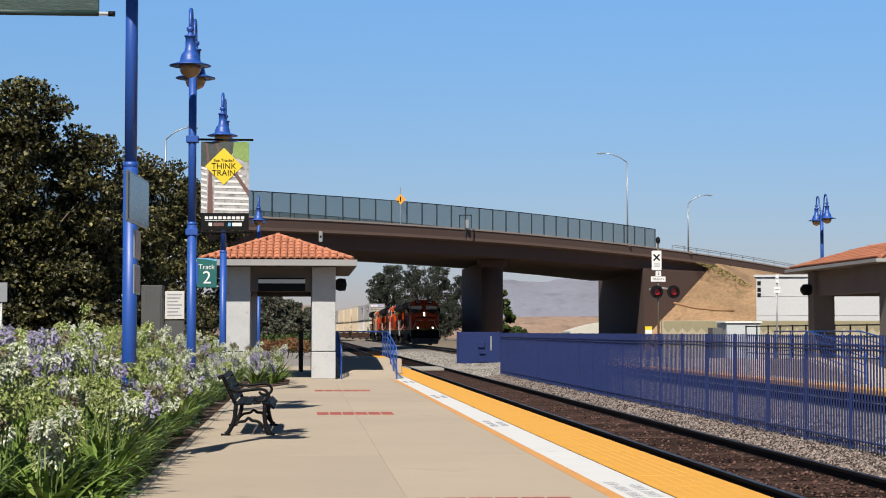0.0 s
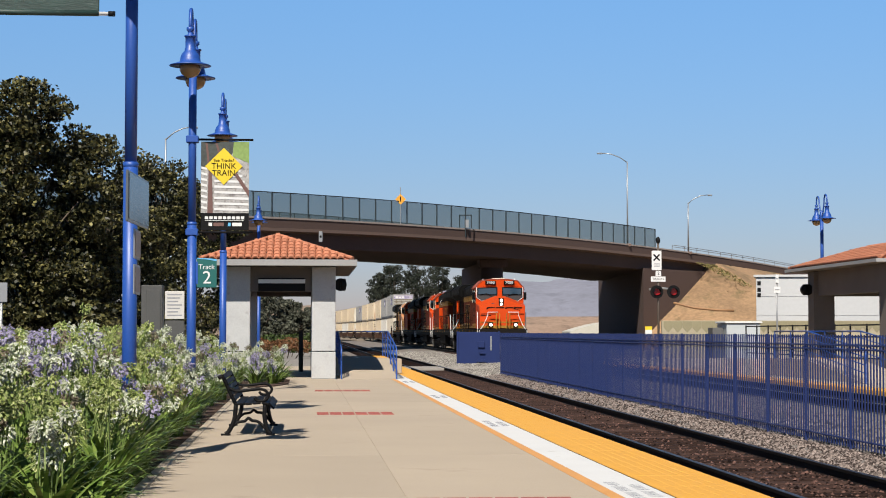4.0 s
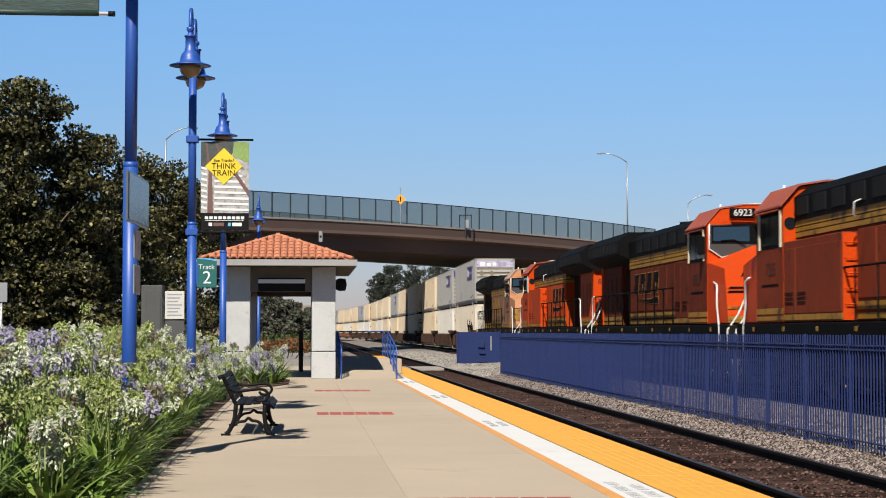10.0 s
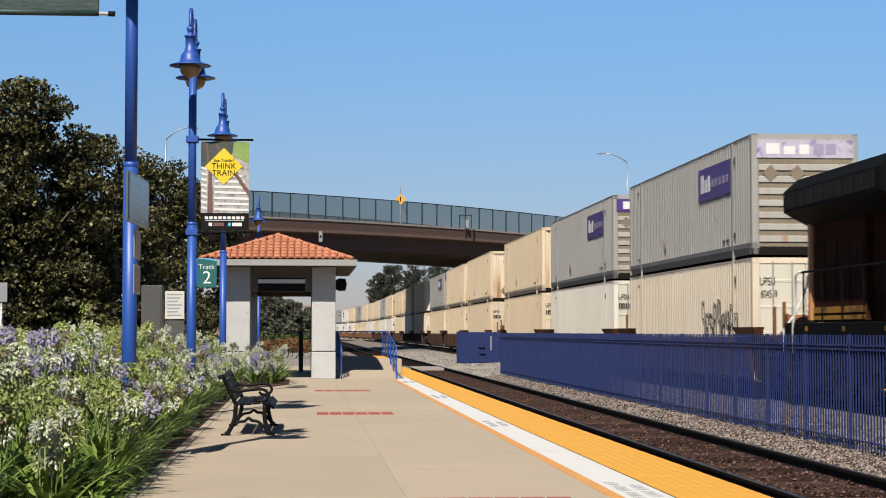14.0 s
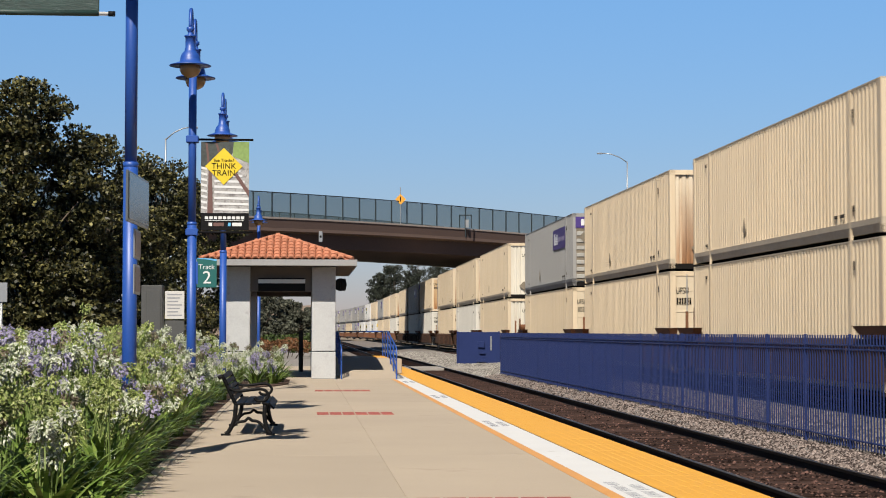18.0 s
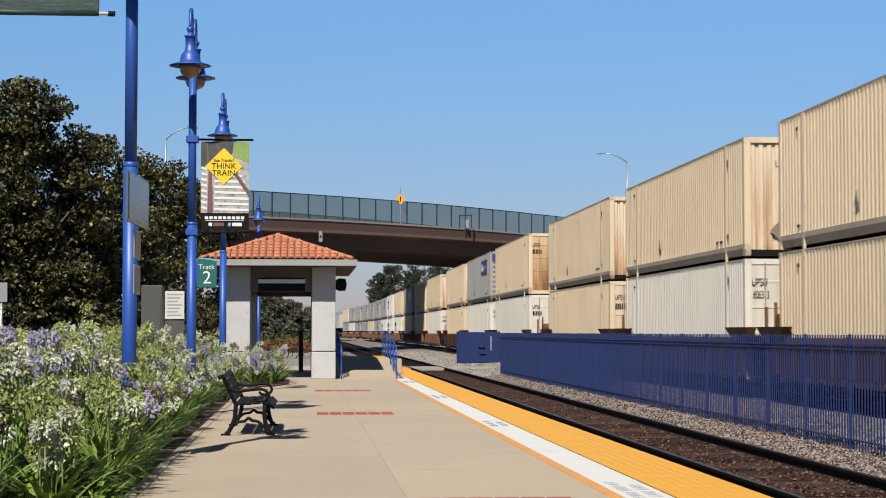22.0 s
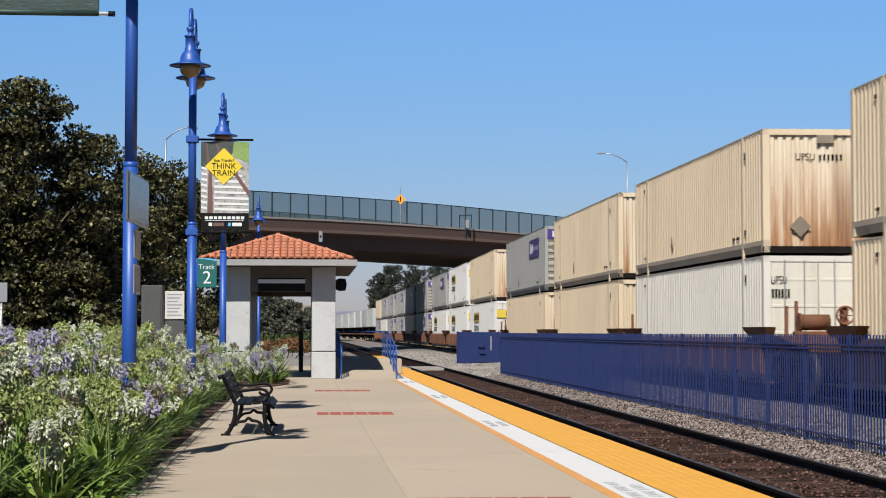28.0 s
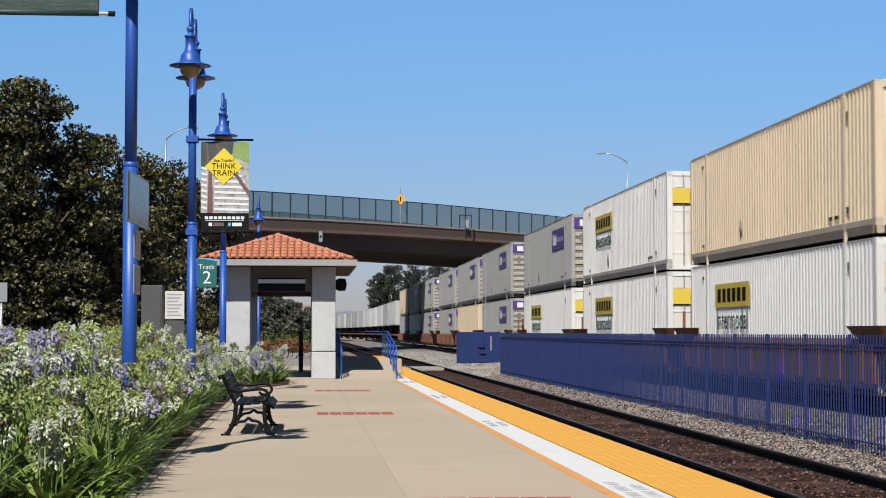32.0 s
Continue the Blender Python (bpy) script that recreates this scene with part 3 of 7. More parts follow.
    L0, W0 = 0.36, 0.21
    prof = [(-W0 / 2, 0.0), (-W0 * 0.42, 0.035), (-W0 * 0.25, 0.062), (0, 0.072), (W0 * 0.25, 0.062), (W0 * 0.42, 0.035), (W0 / 2, 0.0)]
    a = [bm.verts.new((x, 0, z + 0.022)) for x, z in prof]
    b = [bm.verts.new((x * 0.86, L0, z * 0.9)) for x, z in prof]
    c = [bm.verts.new((x * 0.9, 0, max(0, z * 0.75 - 0.004))) for x, z in prof]
    for i in range(6):
        bm.faces.new((a[i], a[i + 1], b[i + 1], b[i])).smooth = True
        bm.faces.new((c[i + 1], c[i], a[i], a[i + 1])[::-1])
    tile_mesh = mesh_of(bm, "roof_tile", TILE)
    rest = bmesh.new()
    for pi, (a, b, c, d) in enumerate(planes):
        e = (b - a)
        wide = e.length
        e = e.normalized()
        mid = (a + b) / 2
        top_mid = (c + d) / 2
        up = (top_mid - mid)
        up = (up - e * up.dot(e))
        hgt = up.length
        up = up.normalized()
        nrm = e.cross(up)
        topw = (c - d).length
        cols = int(wide / W0)
        m3 = Matrix((e, up, nrm)).transposed().to_4x4()
        for j in range(int(hgt / 0.30) + 1):
            v = j * 0.30
            half = (wide + (topw - wide) * (v + 0.15) / hgt) / 2
            k = int(half / W0)
            for i in range(-k, k + 1):
                if abs(i * W0) + 0.05 > half or v > hgt - 0.12:
                    continue
                p = mid + e * (i * W0) + up * v + nrm * random.uniform(0, 0.008)
                if (pi == 0 and not side) or (pi == 3 and side):
                    part("roof_tile", tile_mesh, None, s, m=Matrix.Translation(p) @ m3)
                else:
                    k0 = len(rest.verts)
                    rest.from_mesh(tile_mesh)
                    rest.verts.ensure_lookup_table()
                    for w in rest.verts[k0:]:
                        w.co = Matrix.Translation(p) @ m3 @ w.co
    part("roof_tiles", rest, TILE, s, "clay tiles of the turned slopes", kind="stuff")
    # hip tiles
    bm = bmesh.new()
    rod(bm, (0, 0, 0), (0, 0.36, 0), 0.062, 0.05, n=10)
    hip_mesh = mesh_of(bm, "hip_tile", TILE)
    for a, ap in ((planes[0][0], apex_f), (planes[0][1], apex_f), (planes[2][0], apex_b), (planes[2][1], apex_b), (apex_f, apex_b)):
        dv = ap - a
        if dv.length < 0.1:
            continue
        q = dv.to_track_quat("Y", "Z").to_matrix().to_4x4()
        for j in range(int(dv.length / 0.31)):
            part("hip_tile", hip_mesh, None, s, m=Matrix.Translation(a + dv.normalized() * j * 0.31 + Vector((0, 0, 0.03))) @ q)
    # round loudspeakers on the right piers
    for sx, y in ((1, -PY + 0.3), (-1, PY - 0.4)):
        x = sx * (PX + 0.02)
        bm = bmesh.new()
        rod(bm, (x, y, 2.82), (x + sx * 0.1, y, 2.82), 0.03, n=8)
        rod(bm, (x + sx * 0.10, y, 2.83), (x + sx * 0.26, y + 0.04, 2.83), 0.17, 0.19, n=20)
        rod(bm, (x + sx * 0.13, y - 0.1, 2.83), (x + sx * 0.13, y + 0.16, 2.83), 0.19, n=20)
        part("loudspeaker", bm, BLACKM, s, "black round loudspeaker")
    return s


sh = shelter(ox=-0.12)
sh.matrix_basis = pose(-0.70, 58.15, 0.0)
# Piers here take the dark beam colour, putting the roof's shade into the paint.
sh2 = shelter(0.55, 0.8, 4.2, side=True, fz=3.44, wall=BEAMC)
sh2.matrix_basis = pose(18.7, 55.85, 0.0)


# ---- lamp posts ----
GLOBE = M("amber_globe", (0.42, 0.24, 0.10), 0.25, var=0.1, bump=0)


def lamp_post():
    """A blue post with two crook arms along y, each with a hat-shaped lamp head."""
    s = thing("lamp_post", "blue painted steel lamp post with two hat-shaped lamp heads", "street lamp", group="platform lamp posts")
    bm = bmesh.new()
    rod(bm, (0, 0, -0.06), (0, 0, 2.98), 0.068, n=20)
    rod(bm, (0, 0, 2.98), (0, 0, 5.30), 0.058, n=20)
    part("post", bm, BLUE, s)
    bm = bmesh.new()
    lathe(bm, [(0.068, 2.95), (0.073, 2.96), (0.073, 2.99), (0.058, 3.0)], 20)
    part("collar", bm, BLUE, s)
    bm = bmesh.new()
    lathe(bm, [(0.062, 5.22), (0.085, 5.26), (0.085, 5.36), (0.05, 5.42), (0.035, 5.5)], 16)
    part("cap", bm, BLUE, s)
    for sy in (-1, 1):
        bm = bmesh.new()
        pts = [(0, sy * 0.05, 5.15), (0, sy * 0.16, 5.45), (0, sy * 0.27, 5.72)]
        for k in range(11):
            a = math.pi * (1 - k / 10)
            pts.append((0, sy * (0.46 + 0.17 * math.cos(a)), 5.78 + 0.24 * math.sin(a)))
        pts.append((0, sy * 0.63, 5.72))
        tube(bm, pts, 0.026, 8)
        arm = part("arm", bm, BLUE, s)
        head = thing_head(s, sy * 0.63)
    return s


def thing_head(s, y):
    bm = bmesh.new()
    lathe(bm, [(0.03, 5.74), (0.055, 5.73), (0.055, 5.69), (0.035, 5.67), (0.035, 5.63), (0.085, 5.615), (0.085, 5.595), (0.07, 5.59), (0.07, 5.44), (0.08, 5.43),
               (0.08, 5.40), (0.09, 5.385), (0.125, 5.34), (0.142, 5.29), (0.15, 5.235), (0.292, 5.19), (0.296, 5.18), (0.14, 5.186)], 28, (0, y, 0))
    h = part("lamp_head", bm, BLUE, s, "blue bell with a wide brim")
    bm = bmesh.new()
    lathe(bm, [(0.15, 5.185), (0.148, 5.12), (0.12, 5.06), (0.06, 5.02), (0.01, 5.01)], 20, (0, y, 0))
    part("globe", bm, GLOBE, h, "amber glass globe")
    return h


lp = lamp_post()
LS = Matrix.Scale(1.165, 4)
lp.matrix_basis = pose(-1.9, 19.8, -0.232) @ LS
for x, y, z in ((-1.9, 30.55, -0.232), (-1.85, 41.2, -0.232), (-1.83, 72.0, -0.232), (20.62, 70.4, -0.15), (-1.9, 8.27, -0.232)):
    copy_thing(lp, pose(x, y, z))
# ---- ramps to the raised loading platforms ----
def ramp():
    """A concrete ramp with blue handrails that climbs away from the camera to a raised landing; the origin is its foot."""
    s = thing("access_ramp", "concrete access ramp with blue tubular handrails", "ramp", group="access ramps")
    W, RUN, RISE, LAND = 0.84, 5.6, 0.56, 4.5
    bm = bmesh.new()
    prism(bm, [(0, 0.0), (RUN, 0.0), (RUN, RISE), (0, 0.012)], "x", -W, W)
    part("slope", bm, CONCRETE, s)
    bm = bmesh.new()
    box(bm, -W, W - 0.4, RUN + 0.002, RUN + LAND, 0.0, RISE)
    part("landing", bm, CONCRETE, s)
    bm = bmesh.new()
    box(bm, W - 0.398, W, RUN + 0.002, RUN + LAND, 0.0, RISE + 0.006)
    part("tactile_strip", bm, YELLOW, s, "yellow edge strip")
    bm = bmesh.new()
    box(bm, W + 0.05, W + 0.52, 7.0, 7.8, 0.0, 0.5, 0.02)
    part("end_block", bm, CONCRETE, s)
    for sx in (-1, 1):
        x = sx * (W - 0.02)
        top = [(x, 0.0, 0.55), (x, 0.0, 0.90), (x, 0.15, 0.94), (x, RUN, RISE + 0.86), (x, RUN + 3.8, RISE + 0.86)]
        bm = bmesh.new()
        tube(bm, top, 0.024, 6)
        part("handrail", bm, BLUE, s)
        for dz in (0.28, 0.5, 0.72):
            bm = bmesh.new()
            tube(bm, [(x, 0.0, dz), (x, RUN, RISE + dz * 0.92), (x, RUN + 3.8, RISE + dz * 0.92)], 0.016, 5)
            part("bar", bm, BLUE, s)
        for k in range(6):
            y = k * 1.87
            g = RISE * min(1, y / RUN)
            bm = bmesh.new()
            rod(bm, (x, y, g), (x, y, g + 0.94 - 0.08 * min(1, y / RUN)), 0.022, n=6)
            part("post", bm, BLUE, s)
    bm = bmesh.new()
    tube(bm, [(-W, RUN + 3.8, RISE + 0.86), (W, RUN + 3.8, RISE + 0.86)], 0.022, 6)
    part("cross_rail", bm, BLUE, s)
    return s


rp = ramp()
rp.matrix_basis = pose(1.92, 53.6, 0.0)
copy_thing(rp, pose(15.9, 47.5, 0.004))

# ---- gate panel at the end of the fence, crossing ----
gate = thing("crossing_gate", "solid blue steel gate panel with a latch box", "gate")
gate.matrix_basis = pose(0.3, 93.0, 0)
bm = bmesh.new()
box(bm, 7.62, 9.78, -0.03, 0.03, -0.26, 1.40, 0.01)
part("panel", bm, BLUEFENCE, gate)
for x in (7.62, 9.78):
    bm = bmesh.new()
    box(bm, x - 0.05, x + 0.05, -0.05, 0.05, -0.3, 1.43, 0.01)
    part("post", bm, BLUEFENCE, gate)
for x, z, w, h in ((8.85, 0.75, 0.34, 0.32), (8.85, -0.1, 0.5, 0.12), (8.9, 0.3, 0.3, 0.06)):
    bm = bmesh.new()
    box(bm, x - w / 2, x + w / 2, -0.12, -0.032, z - h / 2, z + h / 2, 0.01)
    part("latch_box", bm, BLUEFENCE, gate)
bm = bmesh.new()
box(bm, 9.32, 9.40, -0.05, -0.032, 0.45, 1.2)
part("reflector", bm, STEEL, gate, "pale vertical strip")
PANELC = M("crossing_panel", (0.34, 0.31, 0.28), 0.85, var=0.15)
for k, (x0, x1, z) in enumerate(((4.0, 4.76, -0.21), (4.9, 6.26, -0.21), (6.4, 8.6, -0.22))):
    bm = bmesh.new()
    box(bm, x0, x1, 80.5, 84.5, z - 0.12, z, 0.01)
    solid("crossing_panel", bm, PANELC, "pale concrete panel of the track crossing", "paving", "structure")

# ---- bench ----
def smooth(pts, n=4):
    """Points of a rounded line through the given ones."""
    v = [Vector(p) for p in pts]
    v = [2 * v[0] - v[1]] + v + [2 * v[-1] - v[-2]]
    out = []
    for i in range(1, len(v) - 2):
        a, b, c, d = v[i - 1:i + 3]
        for k in range(n):
            u = k / n
            out.append(0.5 * (2 * b + (c - a) * u + (2 * a - 5 * b + 4 * c - d) * u * u + (3 * b - a - 3 * c + d) * u ** 3))
    return [tuple(p) for p in out] + [tuple(pts[-1])]


def bench():
    s = thing("bench", "black cast-iron park bench facing the track", "bench")
    for y in (-1.28, 1.28):
        bm = bmesh.new()
        tube(bm, smooth([(-0.32, y, 0.02), (-0.27, y, 0.06), (-0.2, y, 0.22), (-0.18, y, 0.42)]), 0.03, 8)
        tube(bm, smooth([(0.30, y, 0.02), (0.25, y, 0.07), (0.21, y, 0.24), (0.215, y, 0.42)]), 0.03, 8)
        tube(bm, smooth([(-0.28, y, 0.06), (-0.17, y, 0.17), (-0.06, y, 0.195), (-0.01, y, 0.235), (0.04, y, 0.2), (0.13, y, 0.18), (0.26, y, 0.05)]), 0.021, 6)
        box(bm, -0.38, -0.25, y - 0.03, y + 0.03, 0.0, 0.025)
        box(bm, 0.23, 0.35, y - 0.03, y + 0.03, 0.0, 0.025)
        part("leg_frame", bm, BLACKM, s)
        bm = bmesh.new()
        tube(bm, smooth([(-0.27, y, 0.64), (-0.17, y, 0.60), (0.0, y, 0.615), (0.13, y, 0.63), (0.22, y, 0.605), (0.26, y, 0.54), (0.21, y, 0.475), (0.11, y, 0.47), (0.07, y, 0.51)]), 0.021, 8)
        part("armrest", bm, BLACKM, s)
        bm = bmesh.new()
        tube(bm, smooth([(-0.18, y, 0.42), (-0.25, y, 0.56), (-0.32, y, 0.72), (-0.37, y, 0.80), (-0.42, y, 0.78)]), 0.027, 8)
        part("back_frame", bm, BLACKM, s)
    for k, (x, z, a) in enumerate(((-0.14, 0.425, 3), (-0.02, 0.425, -2), (0.10, 0.435, -4), (0.22, 0.43, 10), (0.30, 0.40, 45))):
        bm = bmesh.new()
        box(bm, -0.055, 0.055, -1.32, 1.32, -0.014, 0.014, 0.008)
        part("seat_slat", bm, BLACKM, s, m=pose(x, 0, z, 0, a, 0))
    for k in range(5):
        x, z = -0.205 - k * 0.036, 0.50 + k * 0.074
        bm = bmesh.new()
        box(bm, -0.012, 0.012, -1.32, 1.32, -0.034, 0.034, 0.006)
        part("back_slat", bm, BLACKM, s, m=pose(x, 0, z, 0, -25, 0))
    return s


bench().matrix_basis = pose(-0.745, 25.95, 0.0)

# ---- banners and signs on the lamp posts ----
PRINTDARK = M("banner_dark", (0.05, 0.06, 0.055), 0.6, var=0.5, coarse=4, fine=30, second=(0.2, 0.24, 0.16), amount=0.3)
PRINTSTONE = M("banner_stone", (0.42, 0.41, 0.40), 0.6, var=0.4, coarse=8, fine=60, second=(0.2, 0.18, 0.17), amount=0.5)
PRINTGREEN = M("banner_green", (0.24, 0.36, 0.10), 0.6, var=0.3, coarse=5)
SIGNYEL = M("sign_yellow", (0.85, 0.62, 0.02), 0.5, var=0.05)
TEAL = M("sign_teal", (0.015, 0.13, 0.12), 0.4, var=0.05)
CYAN = M("sign_cyan", (0.12, 0.45, 0.75), 0.5)
RUSTRED = M("banner_rail", (0.16, 0.08, 0.07), 0.7)


def flat(bm_pts, y0, y1):
    bm = bmesh.new()
    prism(bm, bm_pts, "y", y0, y1)
    return bm


def rect(x0, x1, z0, z1):
    return [(x0, z0), (x1, z0), (x1, z1), (x0, z1)]


bn = thing("banner", "printed safety banner with a yellow diamond hung on a lamp post", "banner", pose(-1.9, 30.55, -0.232) @ LS)
ZB, ZT, XL, XR = 2.88, 4.17, 0.125, 0.82
for z in (ZB - 0.03, ZT + 0.03):
    bm = bmesh.new()
    rod(bm, (0.05, 0, z), (0.88, 0, z), 0.016, n=8)
    part("rod", bm, BLACKM, bn)
    bm = bmesh.new()
    box(bm, -0.09, 0.09, -0.08, 0.08, z - 0.05, z + 0.05, 0.01)
    part("bracket", bm, BLUE, bn)
cloth = part("cloth", flat(rect(XL, XR, ZB, ZT), -0.006, 0.006), PRINTSTONE, bn, "printed cloth with track ballast")
part("print", flat([(XL, 3.76), (0.40, 3.80), (0.58, 4.0), (0.60, ZT), (XL, ZT)], -0.009, -0.0065), PRINTDARK, cloth, "dark distance of the printed track")
part("print", flat([(0.58, 3.96), (XR, 3.86), (XR, ZT), (0.6, ZT)], -0.009, -0.0065), PRINTGREEN, cloth, "green grass in the print")
part("print", flat([(0.22, 3.13), (0.30, 3.13), (0.285, 3.72), (0.25, 3.86), (0.22, ZT - 0.02), (0.19, ZT - 0.02), (0.235, 3.72)], -0.0135, -0.012), RUSTRED, cloth, "printed rail")
part("print", flat([(XR, 3.36), (XR, 3.46), (0.60, 3.78), (0.40, 4.02), (0.36, ZT - 0.02), (0.33, ZT - 0.02), (0.38, 3.98), (0.57, 3.74)], -0.0135, -0.012), RUSTRED, cloth, "printed rail")
for k in range(8):
    z = 3.17 + k * 0.082
    part("print", flat([(0.32, z), (XR - 0.005 - max(0, k - 3) * 0.03, z - 0.012), (XR - 0.005 - max(0, k - 3) * 0.03, z + 0.022), (0.32, z + 0.034)], -0.0115, -0.0095), WHITE, cloth, "printed white tie")
    part("print", flat([(XL + 0.004, z + 0.03), (0.215, z + 0.012), (0.215, z + 0.045), (XL + 0.004, z + 0.063)], -0.0115, -0.0095), WHITE, cloth, "printed white tie")
part("print", flat(rect(XL, XR, ZB, 3.13), -0.0115, -0.0095), BLACKM, cloth, "black foot of the banner")
for k in range(9):
    part("brand_mark", flat(rect(XL + 0.06 + k * 0.065, XL + 0.108 + k * 0.065, 3.04, 3.082), -0.0145, -0.012), WHITE, cloth)
part("brand_mark", flat(rect(XL + 0.06, XR - 0.07, 3.018, 3.024), -0.0145, -0.012), WHITE, cloth, "thin white line")
for x0, x1, mt in ((0.24, 0.29, WHITE), (0.31, 0.46, RUSTRED), (0.52, 0.56, CYAN), (0.58, 0.72, WHITE)):
    part("brand_mark", flat(rect(x0, x1, 2.94, 2.99), -0.0145, -0.012), mt, cloth)
dia = part("diamond", flat([(0.455, 3.54), (0.725, 3.81), (0.455, 4.08), (0.185, 3.81)], -0.018, -0.014), SIGNYEL, cloth, "yellow diamond")
words("wording", "See Tracks?", 0.062, BLACKM, dia, pose(0.455, -0.020, 3.895, 90, 0, 0))
words("wording", "THINK", 0.118, BLACKM, dia, pose(0.455, -0.020, 3.81, 90, 0, 0))
words("wording", "TRAIN", 0.118, BLACKM, dia, pose(0.455, -0.020, 3.71, 90, 0, 0))

ts = thing("track_sign", "teal track sign with white lettering on a lamp post", "sign", pose(-1.9, 30.55, -0.232) @ LS)
bm = bmesh.new()
prism(bm, [(0.075, 2.05), (0.36, 2.05), (0.36, 2.43), (0.22, 2.455), (0.075, 2.465)], "y", -0.012, 0.012)
pl = part("plate", bm, TEAL, ts)
part("band", flat([(0.075, 2.465), (0.22, 2.455), (0.36, 2.43), (0.36, 2.46), (0.2, 2.475), (0.075, 2.475)], -0.014, 0.012), CYAN, ts, "pale blue top edge")
words("wording", "Track", 0.10, WHITE, pl, pose(0.215, -0.014, 2.345, 90, 0, 0))
words("wording", "2", 0.26, WHITE, pl, pose(0.22, -0.014, 2.185, 90, 0, 0))
bm = bmesh.new()
box(bm, 0.05, 0.09, -0.02, 0.02, 2.1, 2.42)
part("bracket", bm, BLUE, ts)

b2 = thing("banner", "dark green banner on a white rod hung on a lamp post", "banner", pose(-1.9, 8.27, 0.0))
BGREEN = M("banner_green_cloth", (0.012, 0.04, 0.035), 0.6, var=0.5, coarse=6, fine=30, second=(0.10, 0.14, 0.13), amount=0.3, stretch=(1, 1, 5))
for z in (2.862, 4.36):
    bm = bmesh.new()
    rod(bm, (0.05, 0, z), (1.005, 0, z), 0.009, n=10)
    r = part("rod", bm, WHITE, b2, "white rod")
    bm = bmesh.new()
    rod(bm, (1.0, 0, z), (1.03, 0, z), 0.013, n=10)
    part("end_cap", bm, BLACKM, r, "black end cap")
    bm = bmesh.new()
    box(bm, -0.09, 0.09, -0.08, 0.08, z - 0.05, z + 0.05, 0.01)
    part("bracket", bm, BLUE, b2)
bm = bmesh.new()
box(bm, 0.1, 0.958, -0.004, 0.004, 2.85, 4.37, 0.003)
rod(bm, (0.1, 0, 2.864), (0.957, 0, 2.864), 0.014, n=10)
part("cloth", bm, BGREEN, b2, "dark green cloth with a hem over the rod")

# sign case and small plates on the first post
GREYSIGN = M("sign_back_grey", (0.16, 0.18, 0.20), 0.3, metal=0.4, var=0.15, coarse=3)
pc = thing("sign_panel", "dark glossy display panel fixed along a blue lamp post", "sign", pose(-1.9, 19.8, 0.0))
POSTER = M("glossy_poster", (0.05, 0.055, 0.06), 0.2, var=0.7, coarse=2.2, fine=9, bump=0.0, spec=0.5)
pt = math.degrees(math.atan2(0.078, 1.53))
bm = bmesh.new()
box(bm, -0.03, 0.0, 0.0, 1.53, 2.56, 3.10, 0.006)
pl = part("panel", bm, GREYSIGN, pc, m=pose(0.065, -0.9, 0, 0, 0, -pt))
bm = bmesh.new()
box(bm, -0.002, 0.006, 0.03, 1.50, 2.59, 3.07)
part("poster", bm, POSTER, pl, "dark glossy face")
for z in (2.7, 2.95):
    bm = bmesh.new()
    box(bm, 0.02, 0.10, -0.04, 0.04, z, z + 0.05, 0.006)
    part("bracket", bm, BLUE, pc)
for z0, z1 in ((2.19, 2.51), (1.81, 2.13)):
    bm = bmesh.new()
    box(bm, 0.082, 0.098, -0.5, 0.15, z0, z1, 0.004)
    q = part("plate", bm, STEEL, pc)
    bm = bmesh.new()
    box(bm, 0.099, 0.104, -0.47, 0.12, z0 + 0.03, z1 - 0.03)
    part("notice", bm, M("faded_notice", (0.46, 0.38, 0.33), 0.6), q, "faded pinkish notice")

# ---- behind the planting: cabinets, notices ----
CAB = M("cabinet_grey", (0.12, 0.118, 0.112), 0.4, metal=0.3, var=0.15)
ub = thing("utility_cabinet", "grey metal utility cabinet behind the flowers", "cabinet", pose(-3.75, 45.0, -0.06))
bm = bmesh.new()
box(bm, -0.26, 0.26, -0.3, 0.3, 0.0, 2.62, 0.015)
part("body", bm, CAB, ub)
bm = bmesh.new()
box(bm, -0.13, 0.22, -0.32, -0.302, 0.2, 2.5, 0.006)
part("door", bm, CAB, ub)
ns = thing("notice_board", "white notice with unreadable lines on a grey panel", "sign", pose(-3.18, 44.6, -0.06))
bm = bmesh.new()
box(bm, -0.235, 0.235, 0.0, 0.05, 0.3, 1.75, 0.01)
part("panel", bm, CAB, ns)
bm = bmesh.new()
box(bm, -0.235, 0.235, -0.03, -0.002, 1.78, 2.47, 0.006)
nb = part("notice", bm, M("aged_notice", (0.64, 0.62, 0.59), 0.6), ns)
for k in range(7):
    part("text_line", flat(rect(-0.18, 0.18 - (k % 3) * 0.05, 2.37 - k * 0.085, 2.40 - k * 0.085), -0.034, -0.031), GREYINK, nb)
st = thing("post_sign", "small grey sign on a post behind the flowers", "sign", pose(-6.95, 42.0, -0.06))
bm = bmesh.new()
rod(bm, (0, 0, 0), (0, 0, 2.4), 0.03, n=8)
part("post", bm, STEEL, st)
bm = bmesh.new()
box(bm, -0.15, 0.14, -0.05, -0.03, 2.15, 2.6, 0.004)
part("plate", bm, STEEL, st)
bl = thing("bollard", "dark slim post standing in the shelter", "post", pose(-0.12, 64.0, 0.0))
bm = bmesh.new()
box(bm, -0.08, 0.08, -0.08, 0.08, 0.0, 1.45, 0.01)
part("post", bm, M("dark_brown_metal", (0.035, 0.028, 0.024), 0.6), bl)

